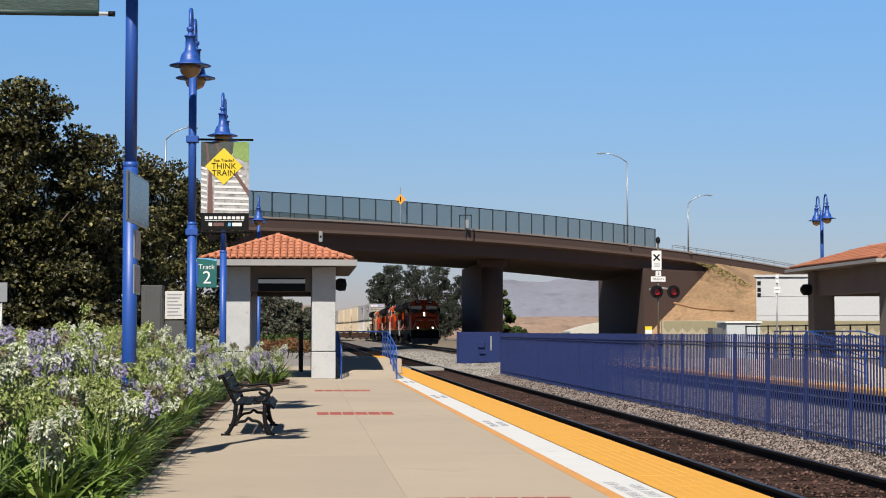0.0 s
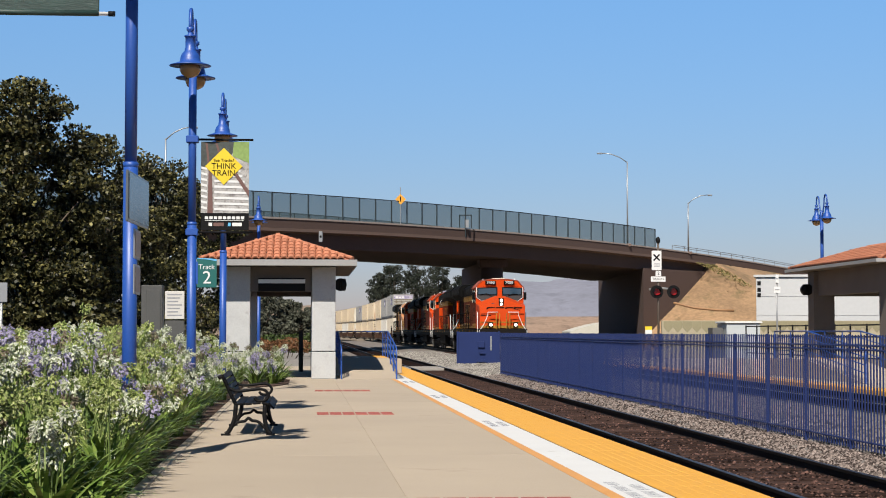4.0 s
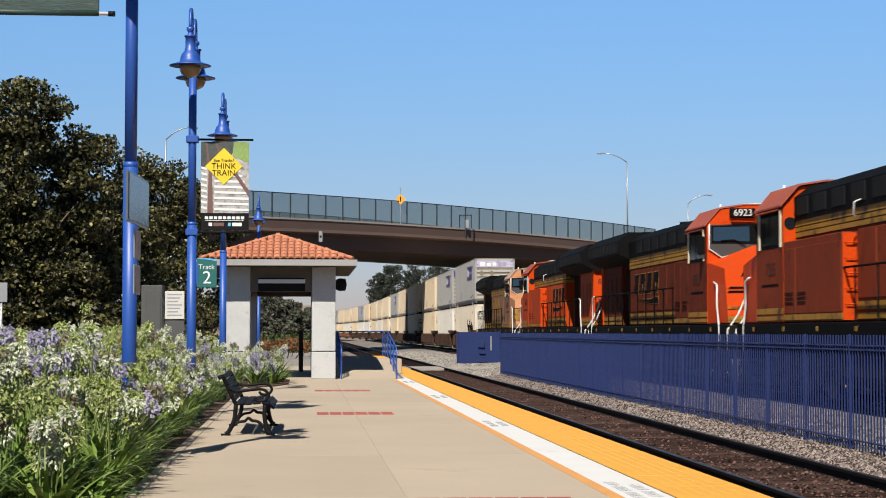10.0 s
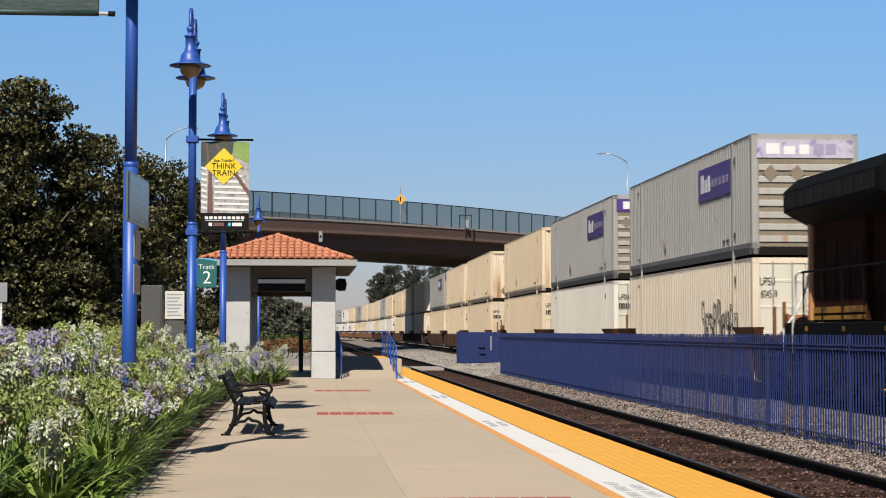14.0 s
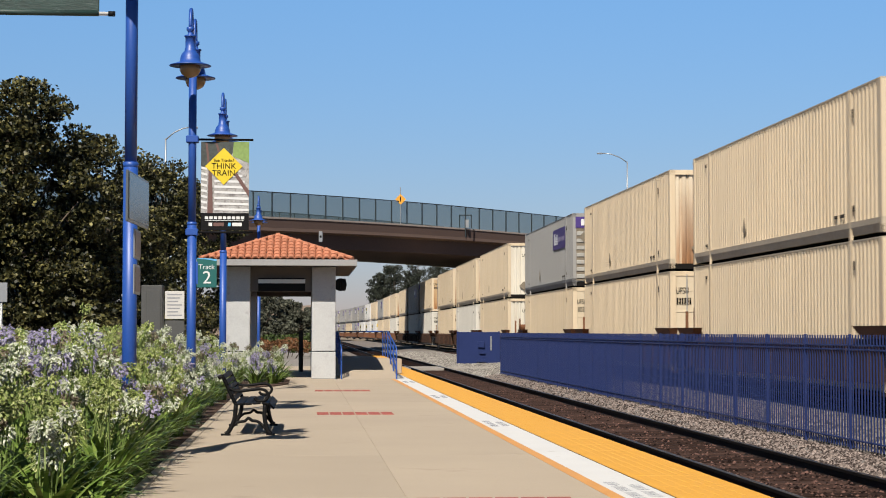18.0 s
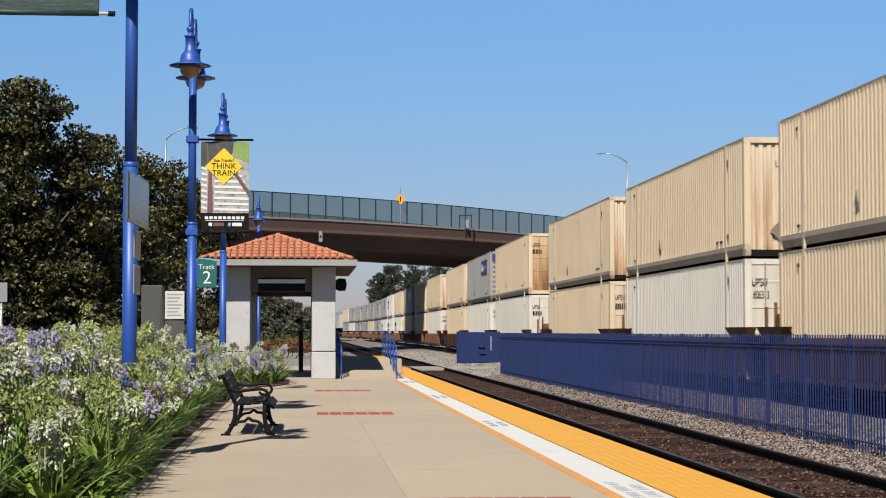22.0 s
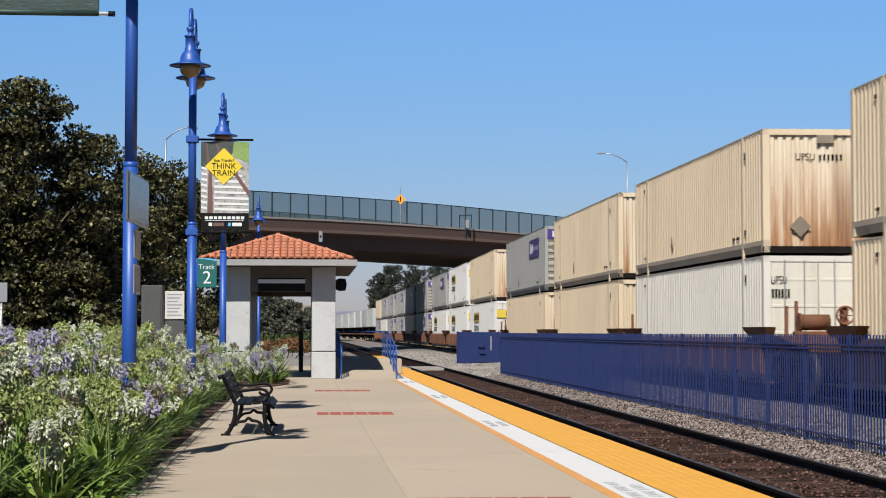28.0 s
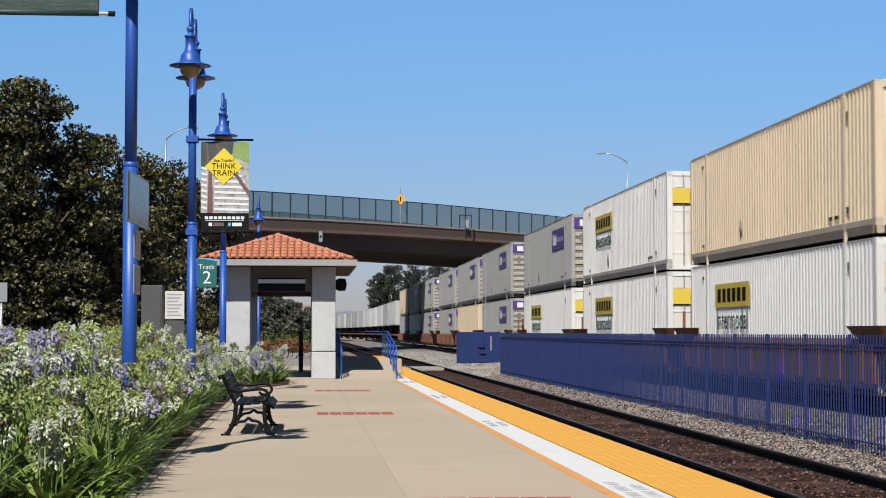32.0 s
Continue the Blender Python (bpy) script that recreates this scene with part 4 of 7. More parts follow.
# ---- parked car far behind the flowers ----
cr = thing("parked_car", "white parked car half hidden by the flowers", "car", pose(-6.2, 92.0, -0.1, 0, 0, 90))
bm = bmesh.new()
prism(bm, [(-2.2, 0.35), (2.2, 0.35), (2.2, 0.8), (1.3, 0.92), (0.7, 1.42), (-0.9, 1.45), (-1.7, 0.95), (-2.2, 0.85)], "y", -0.88, 0.88)
bmesh.ops.bevel(bm, geom=bm.edges[:], offset=0.06, segments=2, affect="EDGES")
part("body", bm, WHITE, cr)
bm = bmesh.new()
prism(bm, [(-1.45, 0.98), (1.1, 0.98), (0.62, 1.36), (-0.85, 1.38)], "y", -0.885, 0.885)
part("side_glass", bm, GLASS0, cr)
for x in (-1.35, 1.35):
    for y in (-0.8, 0.8):
        bm = bmesh.new()
        rod(bm, (x, y - 0.1, 0.32), (x, y + 0.1, 0.32), 0.32, n=18)
        part("wheel", bm, BLACKM, cr)

# ---- crossing signal ----
RED = M("red_lens", (0.35, 0.01, 0.01), 0.2, bump=0)
cs = thing("crossing_signal", "railway crossing signal with two red lights and white signs", "signal", pose(16.29, 82.0, 0.0))
bm = bmesh.new()
rod(bm, (0, 0, 0), (0, 0, 5.55), 0.055, n=10)
part("post", bm, M("weathered_post", (0.10, 0.075, 0.06), 0.7), cs)
bm = bmesh.new()
lathe(bm, [(0.07, 5.5), (0.10, 5.55), (0.10, 5.72), (0.03, 5.8)], 10)
part("cap", bm, BLACKM, cs)
bm = bmesh.new()
tube(bm, [(-0.45, -0.08, 3.36), (0.2, -0.08, 3.42), (0.75, -0.08, 3.36)], 0.05, 6)
part("cross_arm", bm, STEEL, cs)
for x in (-0.1, 0.68):
    bm = bmesh.new()
    rod(bm, (x, -0.16, 3.25), (x, -0.12, 3.25), 0.305, n=28)
    bk = part("backing", bm, BLACKM, cs, "round black backing")
    bm = bmesh.new()
    rod(bm, (x, -0.22, 3.25), (x, -0.162, 3.25), 0.15, n=20)
    part("lens", bm, RED, bk, "unlit red lens")
    bm = bmesh.new()
    for k in range(9):
        a = math.pi * k / 8
        b = math.pi * (k + 1) / 8
        if k < 8:
            vs = [bm.verts.new((x + 0.17 * math.cos(q), y, 3.25 + 0.17 * math.sin(q))) for q, y in ((a, -0.17), (b, -0.17), (b, -0.42), (a, -0.42))]
            bm.faces.new(vs)
    part("hood", bm, BLACKM, bk)
bm = bmesh.new()
box(bm, -0.32, 0.14, -0.1, -0.07, 4.25, 5.15, 0.01)
xb = part("sign_plate", bm, WHITE, cs, "white plate with a black cross")
for a in (45, -45):
    bm = bmesh.new()
    box(bm, -0.2, 0.2, -0.004, 0.004, -0.035, 0.035)
    part("cross_bar", bm, BLACKM, xb, m=pose(-0.09, -0.106, 4.84, 0, a, 0))
for z in (4.52, 4.42):
    part("text_line", flat(rect(-0.22, 0.06, z, z + 0.04), -0.108, -0.102), GREYINK, xb)
bm = bmesh.new()
box(bm, -0.14, 0.12, -0.1, -0.07, 3.98, 4.22, 0.005)
n2 = part("sign_plate", bm, WHITE, cs)
words("wording", "2", 0.22, BLACKM, n2, pose(-0.01, -0.104, 4.1, 90, 0, 0))
bm = bmesh.new()
box(bm, -0.36, 0.32, -0.1, -0.07, 3.72, 3.96, 0.005)
n3 = part("sign_plate", bm, WHITE, cs)
words("wording", "TRACKS", 0.15, BLACKM, n3, pose(-0.02, -0.104, 3.84, 90, 0, 0))
bm = bmesh.new()
box(bm, -0.2, 0.2, -0.2, 0.2, 0.0, 0.25, 0.02)
part("base", bm, CONCRETE, cs)
ys = thing("small_sign", "small white sign with a yellow top on a post", "sign", pose(15.86, 82.2, 0.0))
bm = bmesh.new()
rod(bm, (0, 0, 0), (0, 0, 1.3), 0.03, n=8)
part("post", bm, STEEL, ys)
bm = bmesh.new()
box(bm, -0.16, 0.16, -0.05, -0.03, 1.28, 1.5)
part("plate", bm, WHITE, ys)
bm = bmesh.new()
box(bm, -0.16, 0.16, -0.05, -0.03, 1.5, 1.66)
part("plate", bm, SIGNYEL, ys)
sp = thing("speed_sign", "small white sign on a tall pale post", "sign", pose(18.66, 70.0, 0.0))
bm = bmesh.new()
rod(bm, (0, 0, 0), (0, 0, 3.5), 0.035, n=8)
part("post", bm, STEEL, sp)
for z0, z1, w in ((2.95, 3.2, 0.13), (3.35, 3.68, 0.06)):
    bm = bmesh.new()
    box(bm, -w, w, -0.06, -0.04, z0, z1)
    p = part("plate", bm, WHITE, sp)
    part("text_line", flat(rect(-w * 0.7, w * 0.7, (z0 + z1) / 2 - 0.02, (z0 + z1) / 2 + 0.02), -0.066, -0.061), GREYINK, p)

# ---- beyond the far platform ----
bw = thing("railing", "black metal railing behind the far platform", "railing", pose(23.5, 60.0, 0.0))
for k in range(16):
    bm = bmesh.new()
    box(bm, -0.03, 0.03, k * 2.3 - 0.03, k * 2.3 + 0.03, 0.0, 1.75)
    part("post", bm, BLACKM, bw)
for z in (1.70, 1.2, 0.3):
    bm = bmesh.new()
    box(bm, -0.025, 0.025, 0.0, 34.5, z - 0.03, z + 0.03)
    part("bar", bm, BLACKM, bw)
WALLTAN = M("tan_block_wall", (0.46, 0.40, 0.28), 0.9, var=0.12, coarse=0.8, fine=8)
WALLOLIVE = M("olive_band", (0.31, 0.275, 0.17), 0.9, var=0.12)
rw = thing("scalloped_wall", "long tan wall with a saw-toothed olive band", "wall", pose(0, 132.0, 0), kind="structure")
bm = bmesh.new()
box(bm, 26.5, 60, 0.0, 0.4, -0.6, 2.25)
part("wall", bm, WALLTAN, rw)
for k in range(46):
    x = 26.6 + k * 0.72
    part("tooth", flat([(x, 2.2), (x + 0.7, 2.2), (x + 0.7, 1.75), (x + 0.35, 1.35), (x, 1.75)], -0.03, -0.004), WALLOLIVE, rw)
hut = thing("utility_hut", "pale grey metal hut beside the railway", "hut", pose(25.0, 101.0, -0.55))
bm = bmesh.new()
box(bm, -1.0, 0.95, 0, 2.4, 0.0, 2.45, 0.03)
part("walls", bm, M("pale_grey_metal", (0.55, 0.58, 0.6), 0.5, var=0.06), hut)
bm = bmesh.new()
box(bm, -1.1, 1.05, -0.1, 2.5, 2.45, 2.55, 0.02)
part("roof", bm, WHITE, hut)
bm = bmesh.new()
box(bm, -1.75, -1.15, 0.3, 1.5, 0.0, 2.2, 0.02)
part("side_box", bm, M("dark_grey_metal", (0.12, 0.12, 0.12), 0.6), hut)
CLAD = M("white_cladding", (0.56, 0.57, 0.585), 0.6, var=0.05, coarse=0.2, fine=4)
wh = thing("warehouse", "large white clad warehouse with panel joints", "building", pose(38.2, 150.0, -0.55, 0, 0, -16) @ pose(-37.4, 0, 0))
bm = bmesh.new()
box(bm, 37.4, 95, 0, 40, 0.0, 6.7)
part("wall", bm, M("joint_grey", (0.35, 0.36, 0.37), 0.7), wh)
for r in range(4):
    for c in range(9):
        bm = bmesh.new()
        box(bm, 37.42 + c * 6.4, 37.42 + c * 6.4 + 6.36, -0.05, -0.004, 0.1 + r * 1.62, 0.1 + r * 1.62 + 1.59)
        part("panel", bm, CLAD, wh)
bm = bmesh.new()
box(bm, 37.2, 95.2, -0.2, 40.2, 6.6, 6.8)
part("roof", bm, CLAD, wh)
bm = bmesh.new()
box(bm, 43.6, 48.0, -1.2, -0.06, 2.35, 2.55)
part("canopy", bm, BLACKM, wh, "dark dock canopy")
for z in (5.9, 5.35, 4.9):
    bm = bmesh.new()
    box(bm, 37.5, 37.8, -0.08, -0.052, z, z + 0.35)
    part("marking", bm, BLACKM, wh)
cn = thing("canopy_tent", "pale curved canopy roof beyond the bridge", "shelter", pose(41.0, 245.0, -0.55))
bm = bmesh.new()
prof = [(-4.6 + 9.2 * k / 12, 1.2 + 2.2 * math.sin(math.pi * (0.12 + 0.5 * k / 12))) for k in range(13)]
prism(bm, prof + [(4.6, 0.9), (-4.6, 0.9)], "y", 0, 8)
part("roof", bm, M("pale_canopy", (0.6, 0.58, 0.52), 0.7), cn)
for x in (-4.4, 4.4):
    bm = bmesh.new()
    rod(bm, (x, 0.2, 0), (x, 0.2, 1.2), 0.08, n=6)
    part("leg", bm, STEEL, cn)
# ---- plants ----
def leafy(name, col, alt, rough=0.55, var=0.35):
    """Leaf or petal surface: colour varies from leaf to leaf."""
    col, alt = [c * K for c in col], [c * K for c in alt]
    mt = bpy.data.materials.new(name)
    mt.use_nodes = True
    N, L = mt.node_tree.nodes, mt.node_tree.links
    b = N["Principled BSDF"]
    b.inputs["Roughness"].default_value = rough
    b.inputs["Specular IOR Level"].default_value = 0.3
    g, mx, hs, mr = N.new("ShaderNodeNewGeometry"), N.new("ShaderNodeMix"), N.new("ShaderNodeHueSaturation"), N.new("ShaderNodeMapRange")
    mx.data_type = "RGBA"
    mx.inputs[6].default_value, mx.inputs[7].default_value = (*col, 1), (*alt, 1)
    pw = N.new("ShaderNodeMath")
    pw.operation = "POWER"
    pw.inputs[1].default_value = 2.8
    L.new(g.outputs["Random Per Island"], pw.inputs[0])
    L.new(pw.outputs[0], mx.inputs[0])
    ns = N.new("ShaderNodeTexNoise")
    ns.inputs["Scale"].default_value = 1.7
    tc = N.new("ShaderNodeTexCoord")
    L.new(tc.outputs["Object"], ns.inputs["Vector"])
    mr.inputs[1].default_value, mr.inputs[2].default_value = 0.3, 0.7
    mr.inputs[3].default_value, mr.inputs[4].default_value = 1 - var, 1 + var
    L.new(ns.outputs["Fac"], mr.inputs[0])
    L.new(mr.outputs[0], hs.inputs["Value"])
    L.new(mx.outputs[2], hs.inputs["Color"])
    L.new(hs.outputs[0], b.inputs["Base Color"])
    tr, ms = N.new("ShaderNodeBsdfTranslucent"), N.new("ShaderNodeMixShader")
    L.new(hs.outputs[0], tr.inputs["Color"])
    ms.inputs[0].default_value = 0.08
    L.new(b.outputs[0], ms.inputs[1])
    L.new(tr.outputs[0], ms.inputs[2])
    L.new(ms.outputs[0], N["Material Output"].inputs["Surface"])
    return mt


# Near-black base and bright alternate put shaded gaps and sunlit leaves into the colour.
TREELEAF = leafy("tree_leaf", (0.018, 0.021, 0.007), (0.24, 0.215, 0.075), 0.5, 0.5)
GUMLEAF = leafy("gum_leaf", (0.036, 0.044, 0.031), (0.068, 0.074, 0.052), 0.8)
# Paler than the gum leaf: distance haze is put into the colour.
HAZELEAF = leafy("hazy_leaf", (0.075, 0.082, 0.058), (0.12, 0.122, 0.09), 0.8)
BUSHLEAF = leafy("bush_leaf", (0.05, 0.085, 0.02), (0.09, 0.12, 0.03))
EARTHLEAF = leafy("earth_orange_leaf", (0.24, 0.105, 0.045), (0.20, 0.12, 0.06))
rng = np.random.default_rng(7)


def quads_mesh(name, verts, material, per=4):
    """A mesh of separate four-cornered leaves from an array of corners."""
    n = len(verts) // 4
    me = bpy.data.meshes.new(name)
    me.vertices.add(len(verts))
    me.vertices.foreach_set("co", verts.astype(np.float32).ravel())
    me.loops.add(len(verts))
    me.loops.foreach_set("vertex_index", np.arange(len(verts), dtype=np.int32))
    me.polygons.add(n)
    me.polygons.foreach_set("loop_start", np.arange(0, len(verts), 4, dtype=np.int32))
    me.update(calc_edges=True)
    me.materials.append(material)
    return me


def leaf_quads(cent, size, up=0.35):
    """Leaves with random turns at the given places, folded rhombs."""
    n = len(cent)
    a = rng.normal(size=(n, 3))
    a[:, 2] += up
    a /= np.linalg.norm(a, axis=1)[:, None]
    r = rng.normal(size=(n, 3))
    u = np.cross(a, r)
    u /= np.linalg.norm(u, axis=1)[:, None]
    v = np.cross(a, u)
    s = (size * rng.uniform(0.6, 1.3, n))[:, None]
    out = np.empty((n, 4, 3))
    out[:, 0], out[:, 1], out[:, 2], out[:, 3] = cent - u * s * 0.5, cent + v * s * 0.36, cent + u * s * 0.5, cent - v * s * 0.36
    return out.reshape(-1, 3)


def crown_points(blobs, n):
    """Places on and under the skins of many lumps."""
    vol = np.array([b[3] * b[4] * b[5] for b in blobs]) ** (2 / 3)
    pick = rng.choice(len(blobs), n, p=vol / vol.sum())
    d = rng.normal(size=(n, 3))
    d /= np.linalg.norm(d, axis=1)[:, None]
    rad = rng.uniform(0.3, 1.0, n) ** 0.4
    bl = np.array(blobs)[pick]
    lump = 1 + 0.16 * np.sin(d[:, 0] * 7 + pick) * np.sin(d[:, 2] * 8 + pick * 2)
    return bl[:, :3] + d * bl[:, 3:6] * (rad * lump)[:, None]


def tree(label, height, spread, low, n, leaf, mat_leaf, seed, m, lumps=26, group="trees", lump=1.0, clumps=0, clump=0.45):
    """A tapered trunk with limbs and a crown of many separate leaves."""
    global rng
    rng = np.random.default_rng(seed)
    s = thing("tree", label, "tree", m, group)
    bm = bmesh.new()
    tube(bm, [(0, 0, -0.3), (0.05, 0.02, height * 0.2), (-0.08, 0.1, height * 0.45), (0.1, 0.0, height * 0.7), (0.0, 0.0, height * 0.88)],
         [height * 0.026, height * 0.02, height * 0.015, height * 0.009, height * 0.003], 9)
    blobs = []
    for k in range(lumps):
        f = (k + 0.5) / lumps
        z = low + (height - low) * f
        env = math.sin(math.pi * min(1, 0.16 + 0.84 * (1 - f) ** 0.8)) ** 0.6 if f > 0.1 else 0.8
        env = max(0.22, math.sqrt(max(0.0, 1 - (max(0, f - 0.35) / 0.68) ** 2)))
        a, rr = k * 2.4 + rng.uniform(-0.4, 0.4), spread * env * rng.uniform(0.35, 0.85)
        q = lump * spread * rng.uniform(0.24, 0.42) * (0.6 + 0.4 * env)
        c = (rr * math.cos(a), rr * math.sin(a), min(z, height - q * 0.8))
        blobs.append((*c, q, q, q * 0.85))
        tube(bm, [(0, 0, max(height * 0.12, c[2] * 0.55)), (c[0] * 0.5, c[1] * 0.5, c[2] * 0.78), (c[0] * 0.9, c[1] * 0.9, c[2])], [height * 0.008, height * 0.005, height * 0.002], 5)
    part("trunk", bm, BARK, s, "grey-brown trunk and limbs")
    if clumps:
        # twigs' ends: small bunches of leaves over the limbs, with dark gaps between them
        ends = crown_points([(*b[:3], b[3] * 0.92, b[4] * 0.92, b[5] * 0.92) for b in blobs], clumps)
        rad = clump * rng.uniform(0.6, 1.35, clumps)
        small = [(*e, r, r, r * 0.62) for e, r in zip(ends, rad)]
        cent = np.concatenate([crown_points(small, int(n * 0.93)), crown_points(blobs, n - int(n * 0.93))])
    else:
        cent = crown_points(blobs, n)
    part("crown", quads_mesh("crown", leaf_quads(cent, leaf, 0.8 if clumps else 0.35), mat_leaf), None, s, "crown of many leaves", kind="stuff")
    return s


DARKTREE = "tall dark green broadleaf tree beside the parking area"
tree(DARKTREE, 11.8, 4.4, 1.0, 76000, 0.18, TREELEAF, 1, pose(-12.1, 74, -0.3), 48, clumps=400, clump=0.62)
tree(DARKTREE, 11.0, 3.9, 0.8, 38000, 0.19, TREELEAF, 2, pose(-15.2, 66, -0.3), 30, clumps=270, clump=0.62)
tree(DARKTREE, 10.2, 3.0, 0.8, 34000, 0.18, TREELEAF, 3, pose(-8.9, 79, -0.3), 24, clumps=220, clump=0.62)
tree(DARKTREE, 10.6, 3.0, 0.6, 30000, 0.19, TREELEAF, 4, pose(-7.6, 92, -0.3), 28, clumps=220, clump=0.62)
tree(DARKTREE, 10.2, 2.7, 0.6, 25000, 0.19, TREELEAF, 5, pose(-6.1, 101, -0.3), 24, clumps=200, clump=0.62)
GUM = "hazy grey-green gum tree beyond the bridge"
for i, (x, y, h, w) in enumerate(((16.8, 405, 15.0, 3.4), (20.5, 415, 17.4, 4.4), (25.5, 410, 18.0, 4.8), (31.0, 418, 17.5, 5.0), (36.0, 405, 15.0, 4.5), (23.0, 395, 9.0, 4.5), (29.0, 395, 8.5, 4.5))):
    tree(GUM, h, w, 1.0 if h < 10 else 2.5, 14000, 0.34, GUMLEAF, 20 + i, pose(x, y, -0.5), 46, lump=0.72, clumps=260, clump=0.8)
tree("bright green bush beside the bridge column", 7.4, 2.0, 0.2, 6000, 0.4, BUSHLEAF, 31, pose(24.6, 226, -0.5), 18)
tree("low green bush beside the bridge column", 2.6, 1.8, 0.1, 3500, 0.35, BUSHLEAF, 32, pose(27.4, 232, -0.5), 12)
for i, (x, y, h, w) in enumerate(((-5.2, 255, 7.5, 3.2), (-2.0, 262, 6.6, 3.0), (-0.6, 240, 4.6, 2.4), (-7.4, 300, 9.0, 4.0), (1.4, 330, 6.5, 2.6))):
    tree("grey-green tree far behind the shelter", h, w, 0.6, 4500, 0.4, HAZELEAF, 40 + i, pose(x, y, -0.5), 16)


def shrub(label, blobs, n, leaf, mt, m, seed, clumps=0):
    global rng
    rng = np.random.default_rng(seed)
    s = thing("shrub", label, "shrub", m, "shrubs")
    if clumps:
        fine = [(*e, r, r, r * 0.6) for e, r in zip(crown_points(blobs, clumps), rng.uniform(0.2, 0.42, clumps))]
    part("foliage", quads_mesh("foliage", leaf_quads(crown_points(fine if clumps else blobs, n), leaf, 0.8 if clumps else 0.35), mt), None, s, kind="stuff")
    bm = bmesh.new()
    for b in blobs:
        rod(bm, (b[0] * 0.7, b[1] * 0.7, -0.1), (b[0], b[1], b[2]), 0.03, 0.015, n=5)
    part("stems", bm, BARK, s, kind="stuff")


# This leafy mound stands in for a low strip of orange-brown earth.
shrub("rust-orange leaf mound in place of a dry earth strip", [(-1.6 + k * 0.65, 0, 0.72 + 0.12 * math.sin(k * 2), 0.8, 0.8, 0.36) for k in range(6)], 4000, 0.12, EARTHLEAF, pose(-1.7, 104, -0.1), 51)
shrub("low green hedge beyond the shelter", [(-3 + k * 0.9, 0, 0.8, 0.9, 0.7, 0.6) for k in range(7)], 4000, 0.15, BUSHLEAF, pose(-1.2, 112, -0.1), 52)

# hedge rows close the ground below the dark trees
for i, (x, y) in enumerate(((-12.5, 62), (-9.2, 66), (-6.6, 70), (-5.2, 84))):
    shrub("dark green hedge under the trees", [(-2 + k * 0.8, 0.3 * math.sin(k), 1.3 + 0.5 * math.sin(k * 2.1 + i), 0.9, 0.8, 1.3) for k in range(6)], 5000, 0.19, TREELEAF, pose(x, y, -0.1), 60 + i, 90)

# ---- agapanthus ----
STRAP = leafy("strap_leaf", (0.11, 0.19, 0.032), (0.30, 0.39, 0.10), 0.32, 0.25)
STALK = leafy("flower_stalk", (0.19, 0.28, 0.07), (0.26, 0.33, 0.11), 0.5, 0.2)
PETALW = leafy("white_petal", (0.76, 0.78, 0.66), (0.26, 0.34, 0.10), 0.6, 0.2)
PETALL = leafy("lilac_petal", (0.40, 0.36, 0.56), (0.54, 0.50, 0.62), 0.6, 0.2)
DRYHEAD = leafy("dry_seed_head", (0.20, 0.165, 0.115), (0.34, 0.29, 0.20), 0.8, 0.2)
SEEDG = leafy("green_seed_head", (0.27, 0.345, 0.085), (0.70, 0.71, 0.37), 0.6, 0.2)


def flower_mesh(seed, mt, h, lean):
    """One stalk that bows towards +x, with an umbel of thin stalklets and drooping narrow florets at its top."""
    global rng
    rng = np.random.default_rng(seed)
    n = 84
    top = np.array([lean * h, 0, h])
    d = rng.normal(size=(n, 3))
    d[:, 2] = d[:, 2] * 0.8 + 0.2
    d /= np.linalg.norm(d, axis=1)[:, None]
    out, green = [], []
    for k in range(n):
        c = top + d[k] * rng.uniform(0.035, 0.086)
        ax = d[k] * 0.7 + np.array([0, 0, -rng.uniform(0.3, 1.0)])
        ax /= np.linalg.norm(ax)
        sd = np.cross(ax, rng.normal(size=3))
        sd /= np.linalg.norm(sd)
        sd2 = np.cross(ax, sd)
        ln, w = rng.uniform(0.024, 0.037), rng.uniform(0.009, 0.014)
        for q in (sd, sd2):
            out += [c - q * w * 0.35, c + ax * ln - q * w, c + ax * ln + q * w, c + q * w * 0.35]
        side = np.cross(d[k], sd)
        green += [top - side * 0.0016, c - side * 0.0014, c + side * 0.0014, top + side * 0.0016]
    segs, prev = 5, None
    for j in range(segs + 1):
        f = j / segs
        p = np.array([lean * h * f * f, 0, h * f])
        r = 0.0085 - 0.0025 * f
        ring = [p + np.array([math.cos(q * 2.094), math.sin(q * 2.094), 0]) * r for q in range(3)]
        if prev:
            for q in range(3):
                green += [prev[q], prev[(q + 1) % 3], ring[(q + 1) % 3], ring[q]]
        prev = ring
    me = quads_mesh("flower_stem", np.array(out + green), mt)
    me.materials.append(STALK)
    me.polygons.foreach_set("material_index", np.array([0] * (len(out) // 4) + [1] * (len(green) // 4), dtype=np.int32))
    return me


